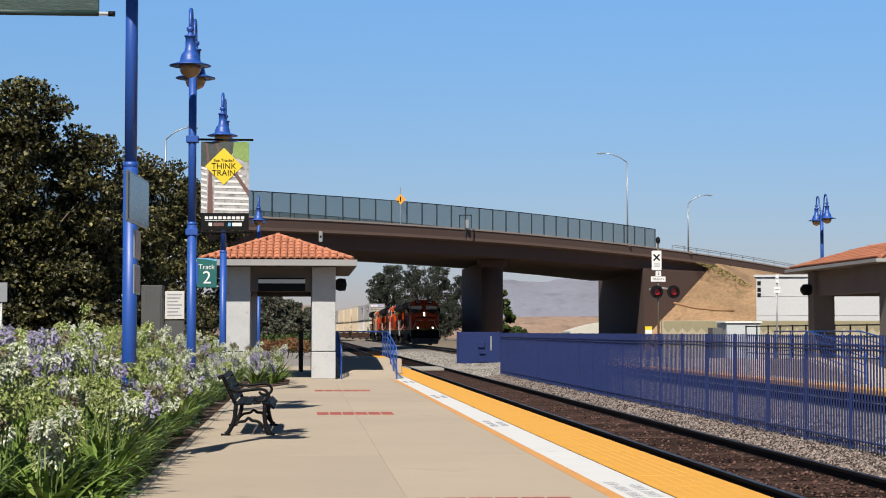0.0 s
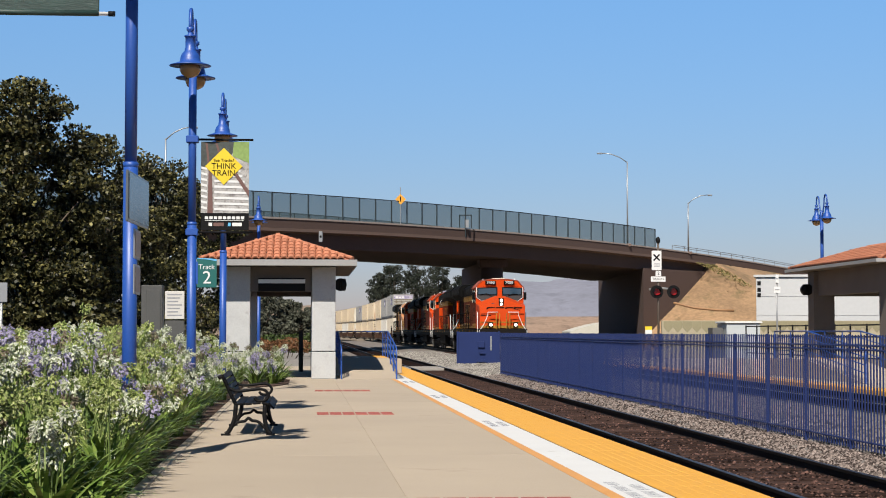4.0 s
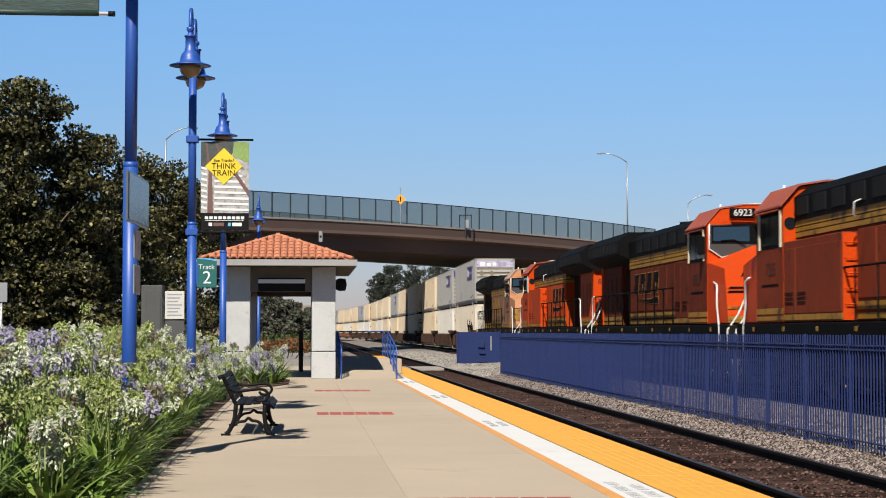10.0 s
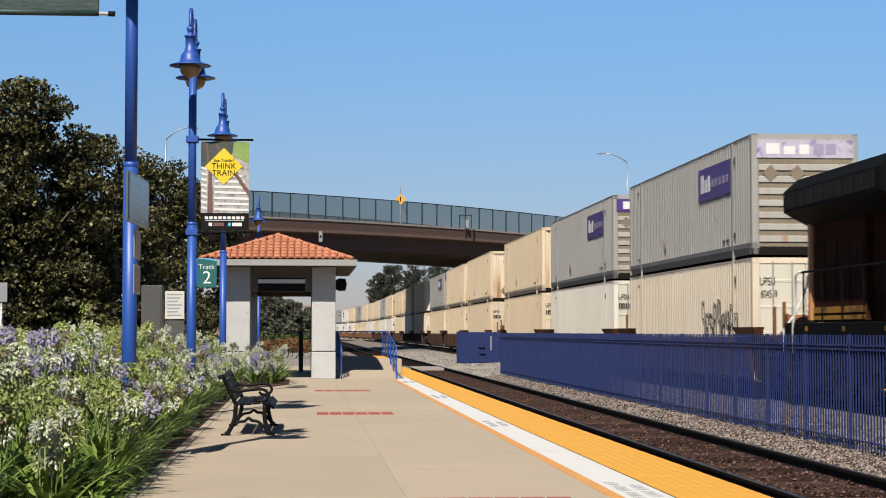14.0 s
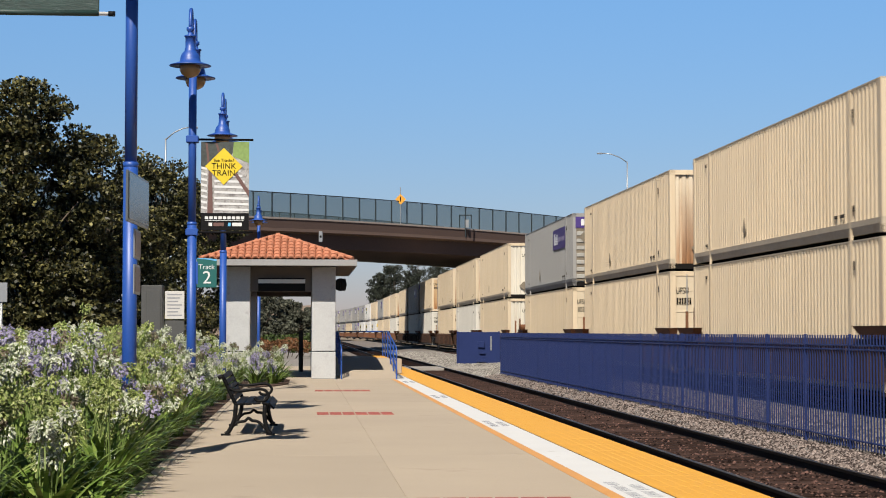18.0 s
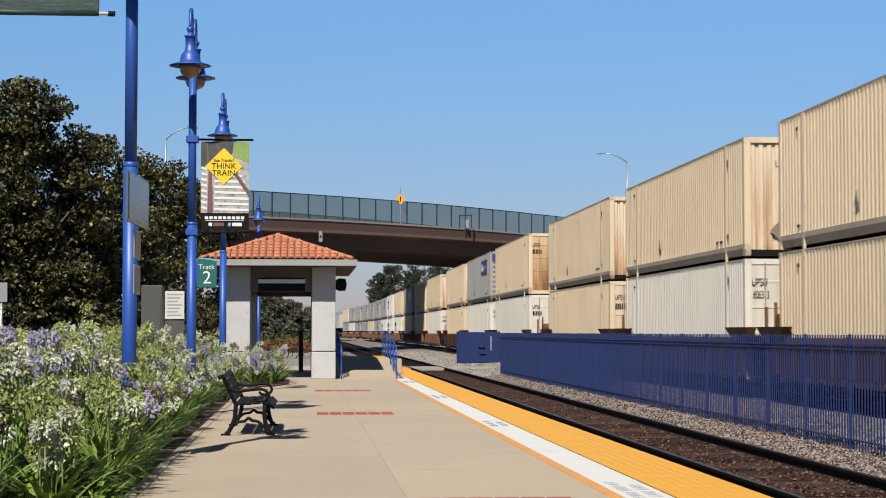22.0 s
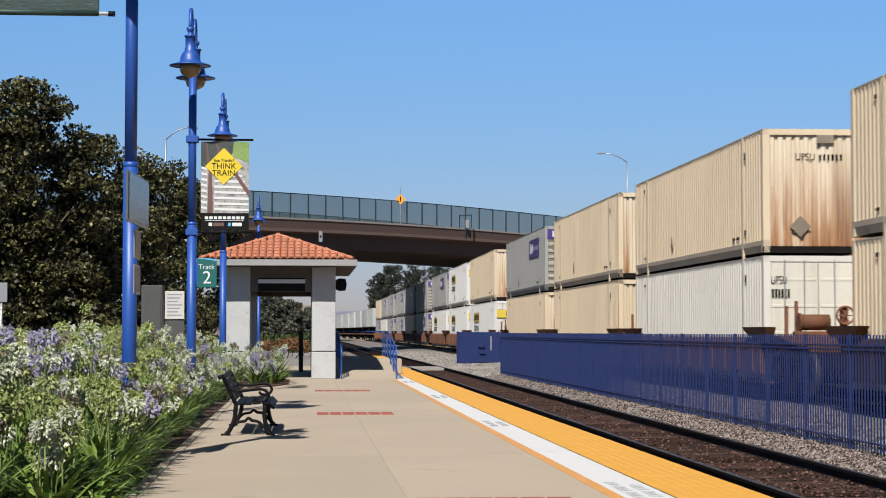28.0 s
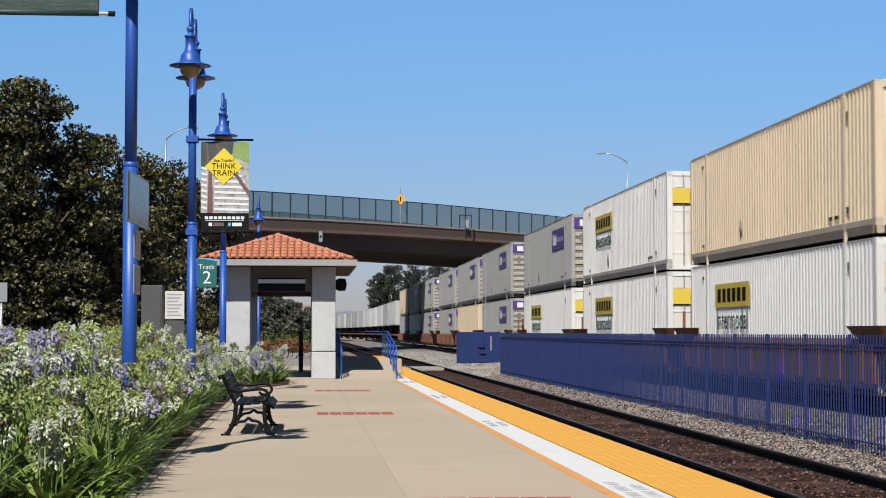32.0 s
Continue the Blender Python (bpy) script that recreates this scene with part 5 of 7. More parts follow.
def strap_mesh(seed, n=44, lo=0.5, hi=0.85):
    """Arching strap leaves, lo to hi metres long, about a centre."""
    global rng
    rng = np.random.default_rng(seed)
    out = []
    for k in range(n):
        a = rng.uniform(0, 2 * math.pi)
        dirv = np.array([math.cos(a), math.sin(a), 0])
        side = np.array([-math.sin(a), math.cos(a), 0])
        ln, w, bend = rng.uniform(lo, hi), rng.uniform(0.017, 0.029), rng.uniform(0.6, 1.5)
        base = dirv * rng.uniform(0.0, 0.12) + side * rng.uniform(-0.08, 0.08)
        el = rng.uniform(1.0, 1.52)
        p, pts = base.copy(), []
        segs = 6
        for j in range(segs + 1):
            ww = w * (1.0 - (j / segs) ** 3) + 0.002
            pts.append((p - side * ww, p + side * ww))
            e = el - bend * j / segs * 1.35
            p = p + (dirv * math.cos(e) + np.array([0, 0, math.sin(e)])) * ln / segs
            p[2] = max(p[2], 0.015)
        for j in range(segs):
            out += [pts[j][0], pts[j][1], pts[j + 1][1], pts[j + 1][0]]
    return quads_mesh("leaves", np.array(out), STRAP)


STEM_H = (0.45, 0.6, 0.75, 0.9, 1.05, 1.2, 1.35, 1.5, 1.8)
STEM_LEAN = (0.08, 0.22, 0.38)
STEMS = {(k, i, j): flower_mesh(70 + 31 * i + 7 * j + ord(k), mt, h, ln) for k, mt in (("w", PETALW), ("l", PETALL), ("g", SEEDG), ("d", DRYHEAD))
         for i, h in enumerate(STEM_H) for j, ln in enumerate(STEM_LEAN)}
HEAD_LABEL = {"w": "stalk with a white flower head", "l": "stalk with a lilac flower head", "g": "stalk with a green seed head", "d": "stalk with a dry brown seed head"}
LEAVES = [strap_mesh(100 + i) for i in range(5)]
LOW_LEAVES = [strap_mesh(120 + i, 40, 0.34, 0.58) for i in range(3)]
plants = random.Random(11)
PLANT_LABEL = {"w": "agapanthus clump with white flower heads and strap leaves", "l": "agapanthus clump with lilac flower heads and strap leaves", "g": "agapanthus clump with green seed heads and strap leaves", "n": "low agapanthus clump of strap leaves beside the kerb"}


def agapanthus(x, y, kind, tall, heads, low=0.70, lean_out=False):
    s = thing("agapanthus", PLANT_LABEL[kind], "flowering plant", pose(x, y, -0.06, 0, 0, 0 if lean_out else plants.uniform(0, 360)), "flower bed")
    part("leaves", plants.choice(LEAVES if heads else LOW_LEAVES), None, s, "arching green strap leaves", kind="stuff", m=Matrix.Diagonal((1, 1, plants.uniform(0.85, 1.15), 1)))
    for k in range(heads):
        a, lean, h = plants.uniform(0, 360), plants.randrange(2), tall * plants.uniform(low, 1.08)
        if lean_out and k % 2:
            a, lean, h = plants.uniform(-50, 50), 1 + plants.randrange(2), tall * plants.uniform(0.45, 0.85)
        kk = kind if plants.random() < 0.7 else plants.choice("wggd")
        i = min(range(len(STEM_H)), key=lambda q: abs(STEM_H[q] - h))
        part("flower_stem", STEMS[kk, i, lean], None, s, HEAD_LABEL[kk] if kk != kind else "",
             m=pose(plants.uniform(-0.07, 0.07), plants.uniform(-0.07, 0.07), 0, plants.uniform(-5, 5), plants.uniform(-5, 5), a) @ Matrix.Scale(h / STEM_H[i], 4))


y = 13.6
while y < 54:
    left = -0.169 * y - 0.7
    x = -1.88 if y < 18.7 else -1.98
    while x > max(left, -6.6):
        px, py = x + plants.uniform(-0.16, 0.16), y + plants.uniform(-0.25, 0.25)
        kind = plants.choice("gggw" if y < 16.5 else "wwggggll" if y < 20 else "wwwgggll" if y < 34 else "wwwwwgl")
        edge = x > -2.2
        if min(abs(py - q) for q in (19.8, 30.55, 41.2)) > 0.14 or abs(px + 1.9) > 0.14:
            agapanthus(px, py, kind, (plants.uniform(0.95, 1.2) if edge else plants.uniform(1.05, 1.45)) * (0.8 if y < 15.5 else 1.0), 8 if y < 24 else 6, 0.55 if edge else 0.7, edge and y > 17)
        x -= 0.62 if y < 30 else 0.95
    y += 0.75 if y < 30 else 1.25

for x, y in ((-1.25, 47.2), (-0.85, 48.3), (-1.3, 48.9), (-0.75, 49.8), (-1.2, 50.4), (-0.7, 51.3), (-1.25, 52.0), (-0.8, 52.7), (-1.3, 53.2)):
    agapanthus(x, y, "w" if plants.random() < 0.7 else "l", plants.uniform(0.85, 1.1), 11, 0.35)
# clumps of leaves that hang over the kerb
for k in range(13):
    agapanthus(-1.72 + plants.uniform(-0.08, 0.08), 14.3 + k * 0.36, "n", 0.8, 0)
agapanthus(-3.3, 25.0, "g", 1.7, 4)

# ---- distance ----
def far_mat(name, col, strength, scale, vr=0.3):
    """A far backdrop that glows a little; emission and tone stand in for haze."""
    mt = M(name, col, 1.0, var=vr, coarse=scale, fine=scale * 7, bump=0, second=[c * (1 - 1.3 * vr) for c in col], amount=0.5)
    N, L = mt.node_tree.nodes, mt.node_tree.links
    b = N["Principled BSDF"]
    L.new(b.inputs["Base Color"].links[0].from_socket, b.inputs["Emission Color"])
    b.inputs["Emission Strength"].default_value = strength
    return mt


def ridge(name, y, x0, x1, step, base, amp, seed, mt, label, deep=300):
    bm = bmesh.new()
    prev = None
    k = 0
    x = x0
    while x <= x1:
        h = base(x) + amp * (noise.noise(Vector((x * 0.012, seed, 0))) + 0.4 * noise.noise(Vector((x * 0.05, seed, 3))))
        row = [bm.verts.new((x, y, -0.6)), bm.verts.new((x + 6 * noise.noise(Vector((x * 0.03, 5, 1))), y + deep * 0.4, h * 0.55)), bm.verts.new((x, y + deep, h))]
        if prev:
            for i in range(2):
                bm.faces.new((prev[i], row[i], row[i + 1], prev[i + 1])).smooth = True
        prev = row
        x += step
    solid(name, bm, mt, label, "backdrop", "structure")


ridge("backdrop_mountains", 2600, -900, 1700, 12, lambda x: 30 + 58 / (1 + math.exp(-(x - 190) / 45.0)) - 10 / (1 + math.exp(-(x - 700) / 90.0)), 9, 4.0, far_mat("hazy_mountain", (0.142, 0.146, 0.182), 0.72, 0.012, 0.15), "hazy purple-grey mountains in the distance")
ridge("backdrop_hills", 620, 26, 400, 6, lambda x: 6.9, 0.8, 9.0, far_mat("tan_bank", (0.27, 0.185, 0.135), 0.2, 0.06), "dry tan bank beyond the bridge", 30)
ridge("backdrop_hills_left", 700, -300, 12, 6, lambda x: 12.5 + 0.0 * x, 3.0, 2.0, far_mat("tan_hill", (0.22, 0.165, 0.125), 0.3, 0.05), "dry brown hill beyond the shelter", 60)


# dry grass on the upper slope of the embankment
rng = np.random.default_rng(77)
n = 5200
uu, ww = rng.uniform(70, 105, n), -rng.uniform(0.05, 1.0, n) ** 1.4 * 6.0
zz = np.array([deck_z(a) + 1.55 for a in uu])
pts = np.array([list(b_at(a, w, z - 0.12 + 0.5 * w * 0.95)) for a, w, z in zip(uu, ww, zz)])
solid("dry_grass", quads_mesh("dry_grass", leaf_quads(pts, 0.19, 0.0), leafy("dry_grass_blade", (0.16, 0.15, 0.045), (0.30, 0.22, 0.09))), None, "dry yellow-green grass on the embankment", "grass", "stuff")
# ---- the train ----
V0, A0 = 18.409, -0.02429


def track_x(s):
    """The far track's line: a slight drift to the right, then a wide bend to the left."""
    k, d = max(0.0, min(1.0, (s - 55.0) / 105.0)), max(0.0, s - 262.0)
    return FAR + 0.5 * k * k * (3 - 2 * k) - d * d / 5200.0


def along(s):
    return pose(track_x(s), s, 0.0, 0, 0, -math.degrees(math.atan((track_x(s + 5) - track_x(s - 5)) / 10.0)))


MOVERS = []


def on_train(ob, s10, dz=0.0, turned=False):
    """Remembers a thing that rides at s10 metres when the clock shows ten seconds."""
    MOVERS.append((ob, s10, dz, turned))
    return ob


def motions():
    for ob, s10, dz, turned in MOVERS:
        rows = []
        for t in range(0, 33, 2):
            k = t - 10.0
            m = along(s10 - V0 * k - A0 * k * k) @ pose(0, 0, dz, 0, 0, 180 if turned else 0)
            rows.append((float(t), m))
        walk(ob, rows)


def paint(name, col, var=0.1, rust=0.0, rough=0.55):
    return M(name, col, rough, var=var, coarse=0.8, fine=18, bump=0.08, jitter=0.05, second=(0.25, 0.12, 0.05) if rust else None, amount=rust, stretch=(1, 1, 0.35))


# ORANGE is for sunlit faces; dirt and grazing-light shade are in the side copies.
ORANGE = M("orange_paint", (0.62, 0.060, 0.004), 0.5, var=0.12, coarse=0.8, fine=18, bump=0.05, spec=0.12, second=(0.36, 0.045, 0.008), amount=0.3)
ORANGESIDE = M("dirty_shaded_orange_paint", (0.235, 0.043, 0.018), 0.75, var=0.22, coarse=0.7, fine=7, bump=0.06, second=(0.085, 0.028, 0.016), amount=0.40, stretch=(1, 1, 0.6), spec=0.08)
# Still darker copy for two engines, dirt and side shade in one tone.
ORANGESIDEDARK = M("grimy_shaded_orange_paint", (0.155, 0.030, 0.013), 0.75, var=0.3, coarse=0.7, fine=7, bump=0.06, second=(0.055, 0.018, 0.011), amount=0.45, stretch=(1, 1, 0.6), spec=0.08)
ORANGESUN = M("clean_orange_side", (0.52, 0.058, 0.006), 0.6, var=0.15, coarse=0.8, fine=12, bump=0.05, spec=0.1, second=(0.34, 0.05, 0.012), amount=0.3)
ROOFRED = M("bleached_red_roof", (0.36, 0.075, 0.04), 0.75, var=0.2, coarse=1.2, fine=16)
PALEROOF = M("pale_faded_roof", (0.48, 0.33, 0.24), 0.75, var=0.15, coarse=1.2, fine=16)
GLAREGREY = M("glare_free_grey", (0.045, 0.045, 0.048), 0.85, var=0.15)
INTAKE = M("intake_grey", (0.018, 0.018, 0.019), 0.8, var=0.3, spec=0.08)
# Near-black red: the shade under the overhanging roof housing, put into the colour.
HOODSHADE = M("shaded_hood", (0.040, 0.014, 0.009), 0.85, var=0.5, coarse=1.2, fine=9, second=(0.10, 0.022, 0.01), amount=0.3, spec=0.05)
PLOUGH = M("worn_plough", (0.085, 0.08, 0.078), 0.7, var=0.4, coarse=3, fine=20)
TRUCKGREY = M("truck_grime", (0.075, 0.068, 0.064), 0.85, var=0.4, coarse=2, fine=15, spec=0.1)
PLACARDM = M("lamp_rim_metal", (0.3, 0.3, 0.3), 0.4, metal=0.7)
LAMPGLASS = M("unlit_lamp_glass", (0.45, 0.46, 0.47), 0.1, var=0.1, bump=0.0)
PUMPKIN = paint("faded_orange_paint", (0.56, 0.25, 0.11), 0.12)
# The side copy is darkened for dirt and for the shade on that side.
PUMPKINSIDE = M("dirty_shaded_faded_orange", (0.30, 0.15, 0.085), 0.7, var=0.4, coarse=0.9, fine=9, bump=0.08, second=(0.09, 0.06, 0.045), amount=0.45, stretch=(1, 1, 0.4), spec=0.2)
LOCOBLACK = M("black_paint", (0.006, 0.006, 0.006), 0.7, var=0.4, coarse=0.8, fine=12, bump=0.06, spec=0.05)
LOCOYEL = M("yellow_stripe", (0.42, 0.21, 0.022), 0.6, var=0.35, coarse=1.0, fine=10, bump=0.05, second=(0.06, 0.035, 0.02), amount=0.5, spec=0.25)
UNDER = M("underframe_grime", (0.014, 0.012, 0.011), 0.9, var=0.35, coarse=1.0, fine=15, spec=0.08)
# Darker copy of the glass for side windows, which look shaded.
SIDEGLASS = M("shaded_glass", (0.010, 0.014, 0.018), 0.12, var=0.1, bump=0.0, spec=0.35)
# The sky's reflection is put into the base as blue.
GLASS = M("dark_glass", (0.025, 0.06, 0.10), 0.06, var=0.1, bump=0.0, spec=1.0)
RAILWHITE = M("white_handrail", (0.78, 0.78, 0.76), 0.5, var=0.05)
HEAD = glow("headlight_glow", (1.0, 0.90, 0.72), 3.0)
CREAM = paint("cream_paint", (0.70, 0.62, 0.45))
BROWN = M("rusty_brown_steel", (0.18, 0.066, 0.024), 0.8, var=0.3, coarse=1.5, fine=15, jitter=0.2)
WHEEL = M("wheel_steel", (0.10, 0.085, 0.075), 0.6, metal=0.5, var=0.3)


def hull(bm, pts):
    vs = [bm.verts.new(p) for p in pts]
    bmesh.ops.convex_hull(bm, input=vs)
    bmesh.ops.delete(bm, geom=[v for v in vs if v.is_valid and not v.link_faces], context="VERTS")
    bmesh.ops.recalc_face_normals(bm, faces=bm.faces[:])


def truck(s, y0, axles, sp, r, frame_mat):
    bm = bmesh.new()
    half = sp * (axles - 1) / 2
    for sx in (-1, 1):
        box(bm, sx * 1.02 - 0.09, sx * 1.02 + 0.09, y0 - half - 0.45, y0 + half + 0.45, 0.62, 0.88, 0.03)
        for a in range(axles):
            y = y0 - half + a * sp
            box(bm, sx * 1.05 - 0.13, sx * 1.05 + 0.13, y - 0.2, y + 0.2, 0.38, 0.72, 0.03)
        for a in range(axles - 1):
            y = y0 - half + (a + 0.5) * sp
            lathe(bm, [(0.1, 0.45), (0.13, 0.5), (0.1, 0.55), (0.13, 0.6), (0.1, 0.65)], 10, (sx * 1.05, y, 0))
    box(bm, -0.9, 0.9, y0 - 0.25, y0 + 0.25, 0.6, 0.95)
    t = part("truck", bm, frame_mat, s)
    for a in range(axles):
        y = y0 - half + a * sp
        for sx in (-1, 1):
            bm = bmesh.new()
            rod(bm, (sx * 0.72, y, r), (sx * 0.85, y, r), r, n=24)
            rod(bm, (sx * 0.85, y, r), (sx * 0.87, y, r), r * 0.4, n=12)
            part("wheel", bm, WHEEL, t)


def locomotive(number, body, side, stripes, label, old=False, lit=False, letters=None, plain_rear=False):
    """A six-axle freight engine; the cab end looks to -y, the origin is on the rails below its middle."""
    s = thing("locomotive", label, "locomotive", group="freight engines")
    letters = letters or LOCOBLACK
    bm = bmesh.new()
    box(bm, -1.5, 1.5, -10.8, 10.8, 1.34, 1.6, 0.02)
    box(bm, -1.15, 1.15, -10.2, 10.2, 0.98, 1.35)
    for sx in (-1, 1):
        box(bm, sx * 1.42 - 0.05, sx * 1.42 + 0.05, -9.6, 9.6, 1.16, 1.36, 0.01)
    part("frame", bm, LOCOBLACK, s, "black frame and walkway")
    for y in (-10.85, 10.85):
        bm = bmesh.new()
        d = -1 if y < 0 else 1
        box(bm, -1.45, 1.45, min(y, y + d * 0.08), max(y, y + d * 0.08), 0.75, 1.58, 0.02)
        part("pilot", bm, UNDER, s, "grimy pilot plate")
        bm = bmesh.new()
        hull(bm, [(-1.4, y, 0.76), (1.4, y, 0.76), (-1.35, y, 0.16), (1.35, y, 0.16), (-1.3, y + d * 0.28, 0.18), (1.3, y + d * 0.28, 0.18), (0, y + d * 0.38, 0.2), (-1.4, y + d * 0.1, 0.72), (1.4, y + d * 0.1, 0.72)])
        part("plough", bm, PLOUGH, s, "pale worn snow plough")
        bm = bmesh.new()
        box(bm, -0.1, 0.1, min(y, y + d * 0.46), max(y, y + d * 0.46), 0.78, 1.04, 0.03)
        part("coupler", bm, UNDER, s)
        for x in (-0.6, 0.5, 0.75):
            bm = bmesh.new()
            tube(bm, [(x, y + d * 0.08, 1.1), (x, y + d * 0.2, 0.95), (x + 0.03, y + d * 0.26, 0.6), (x + 0.05, y + d * 0.24, 0.42)], 0.025, 5)
            part("hose", bm, LOCOBLACK, s)
        for sx in (-1, 1):
            bm = bmesh.new()
            for k in range(4):
                box(bm, sx * 1.25 - 0.25, sx * 1.25 + 0.25, y - d * 0.55, y - d * 0.25, 0.35 + k * 0.32, 0.39 + k * 0.32)
            part("steps", bm, UNDER, s)
            bm = bmesh.new()
            tube(bm, [(sx * 1.48, y + d * 0.05, 0.95), (sx * 1.48, y + d * 0.05, 1.45), (sx * 1.2, y + d * 0.05, 1.85), (sx * 0.95, y + d * 0.05, 2.42), (sx * 0.95, y + d * 0.05, 2.62), (sx * 0.3, y + d * 0.05, 2.62)], 0.024, 6)
            part("end_handrail", bm, RAILWHITE, s, "white bent handrail")
            bm = bmesh.new()
            tube(bm, [(sx * 1.5, y - d * 0.75, 0.95), (sx * 1.5, y - d * 0.75, 1.5), (sx * 1.5, y - d * 0.98, 2.05), (sx * 1.5, y - d * 0.98, 2.6), (sx * 1.5, y - d * 1.35, 2.68)], 0.024, 6)
            part("step_handrail", bm, RAILWHITE, s, "white bent handrail")
            for x in (0.22, 0.42):
                bm = bmesh.new()
                rod(bm, (sx * x, y + d * 0.04, 1.55), (sx * x, y + d * 0.04, 2.55), 0.028, n=6)
                part("platform_post", bm, LOCOYEL, s, "yellow-brown platform post")
    bm = bmesh.new()
    prism(bm, [(-1.35, 1.15), (-1.35, 0.55), (-1.0, 0.3), (1.0, 0.3), (1.35, 0.55), (1.35, 1.15)], "y", -2.9, 2.6)
    part("fuel_tank", bm, UNDER, s)
    truck(s, -7.0, 3, 1.9, 0.53, TRUCKGREY)
    truck(s, 7.0, 3, 1.9, 0.53, TRUCKGREY)
    # nose
    bm = bmesh.new()
    hull(bm, [(-1.36, -10.55, 1.62), (1.36, -10.55, 1.62), (-1.42, -10.38, 3.0), (1.42, -10.38, 3.0), (-0.3, -10.36, 3.42), (0.3, -10.36, 3.42),
              (-1.49, -8.78, 1.62), (1.49, -8.78, 1.62), (-1.49, -8.78, 3.2), (1.49, -8.78, 3.2), (-0.3, -8.78, 3.66), (0.3, -8.78, 3.66)])
    nose = part("nose", bm, body, s, "painted short hood")
    for z0, z1, lab in ((1.64, 1.8, "broad yellow stripe"), (1.98, 2.04, "thin yellow stripe")):
        bm = bmesh.new()
        box(bm, -1.375, 1.375, -10.575 + (z0 - 1.62) * 0.12, -10.545 + (z0 - 1.62) * 0.12, z0, z1)
        part("stripe", bm, LOCOYEL, nose, lab)

    def face_y(z):
        return -10.55 + (z - 1.62) * 0.123

    # emblem on the nose: plain slanted shapes
    if not old:
        for k, x in enumerate((-1.12, -0.56, 0.02, 0.56)):
            bm = bmesh.new()
            for u0, u1, z0, z1 in ((0.0, 0.13, 2.58, 2.94), (0.0, 0.50, 2.86, 2.94), (0.1, 0.46, 2.72, 2.78) if k != 1 else (0.36, 0.5, 2.58, 2.94), (0.0, 0.46, 2.58, 2.65) if k in (0, 2) else (0.05, 0.3, 2.74, 2.80)):
                prism(bm, [(x + u0 + (z0 - 2.58) * 0.5, z0), (x + u1 + (z0 - 2.58) * 0.5, z0), (x + u1 + (z1 - 2.58) * 0.5, z1), (x + u0 + (z1 - 2.58) * 0.5, z1)], "y", face_y(2.94) - 0.03 - 0.002 * k, face_y(2.58) + 0.02)
            part("emblem", bm, LOCOBLACK, nose, "black slanted emblem shape")
        for z, a, b in ((2.49, -1.34, -0.42), (2.39, -1.37, -0.75), (2.49, 0.42, 1.30)):
            bm = bmesh.new()
            prism(bm, [(a, z), (b, z), (b + 0.06, z + 0.05), (a + 0.05, z + 0.05)], "y", face_y(z) - 0.025, face_y(z) + 0.03)
            part("emblem", bm, LOCOBLACK, nose)
    else:
        bm = bmesh.new()
        prism(bm, [(-0.75, 2.35), (-0.45, 2.12), (0.45, 2.12), (0.75, 2.35), (0.45, 2.6), (-0.45, 2.6)], "y", -10.50, -10.42)
        part("emblem", bm, LOCOYEL, nose, "yellow shield-like panel")
        for z, h in ((2.0, 0.03), (2.06, 0.2), (2.29, 0.03), (2.35, 0.2), (2.58, 0.03)):
            bm = bmesh.new()
            box(bm, -1.43, 1.43, face_y(z) - 0.012, face_y(z) + 0.04, z, z + h)
            part("stripe", bm, LOCOYEL if h > 0.1 else LOCOBLACK, nose)
            for sx in (-1, 1):
                bm = bmesh.new()
                hull(bm, [(sx * q, yy, zz) for q, yy in ((1.40, -10.45), (1.425, -10.45), (1.485, -9.3), (1.465, -9.3)) for zz in (z, z + h)])
                part("stripe", bm, LOCOYEL if h > 0.1 else LOCOBLACK, nose)
    bm = bmesh.new()
    box(bm, -0.78, -0.28, face_y(2.1) - 0.012, face_y(2.1) + 0.05, 1.75, 2.38, 0.01)
    part("nose_door", bm, body, nose)
    bm = bmesh.new()
    box(bm, -0.72, -0.36, face_y(3.12) - 0.02, face_y(3.12) + 0.06, 2.98, 3.24, 0.06)
    part("porthole", bm, GLASS, nose, "small dark nose window")
    bm = bmesh.new()
    box(bm, -0.22, 0.10, face_y(3.2) - 0.05, face_y(3.2) + 0.2, 2.98, 3.5, 0.02)
    hb = part("headlight_box", bm, LOCOBLACK, nose)
    for z in (3.12, 3.36):
        bm = bmesh.new()
        rod(bm, (-0.06, face_y(3.2) - 0.065, z), (-0.06, face_y(3.2) - 0.04, z), 0.105, n=20)
        part("headlight_rim", bm, PLACARDM, hb, "grey metal rim")
        bm = bmesh.new()
        rod(bm, (-0.06, face_y(3.2) - 0.072, z), (-0.06, face_y(3.2) - 0.066, z), 0.082, n=20)
        part("headlight", bm, HEAD if lit else LAMPGLASS, hb, "round headlight")
    for sx in (-1, 1):
        bm = bmesh.new()
        box(bm, sx * 0.77 - 0.15, sx * 0.77 + 0.15, -11.02, -10.86, 1.66, 2.0, 0.02)
        db = part("ditch_light_box", bm, LOCOBLACK, s)
        bm = bmesh.new()
        rod(bm, (sx * 0.77, -11.045, 1.84), (sx * 0.77, -11.02, 1.84), 0.11, n=20)
        part("ditch_light_rim", bm, PLACARDM, db, "grey metal rim")
        bm = bmesh.new()
        rod(bm, (sx * 0.77, -11.052, 1.84), (sx * 0.77, -11.046, 1.84), 0.088, n=20)
        part("ditch_light", bm, HEAD if lit else LAMPGLASS, db, "round ditch light")
    # cab
    CF = -8.8
    bm = bmesh.new()
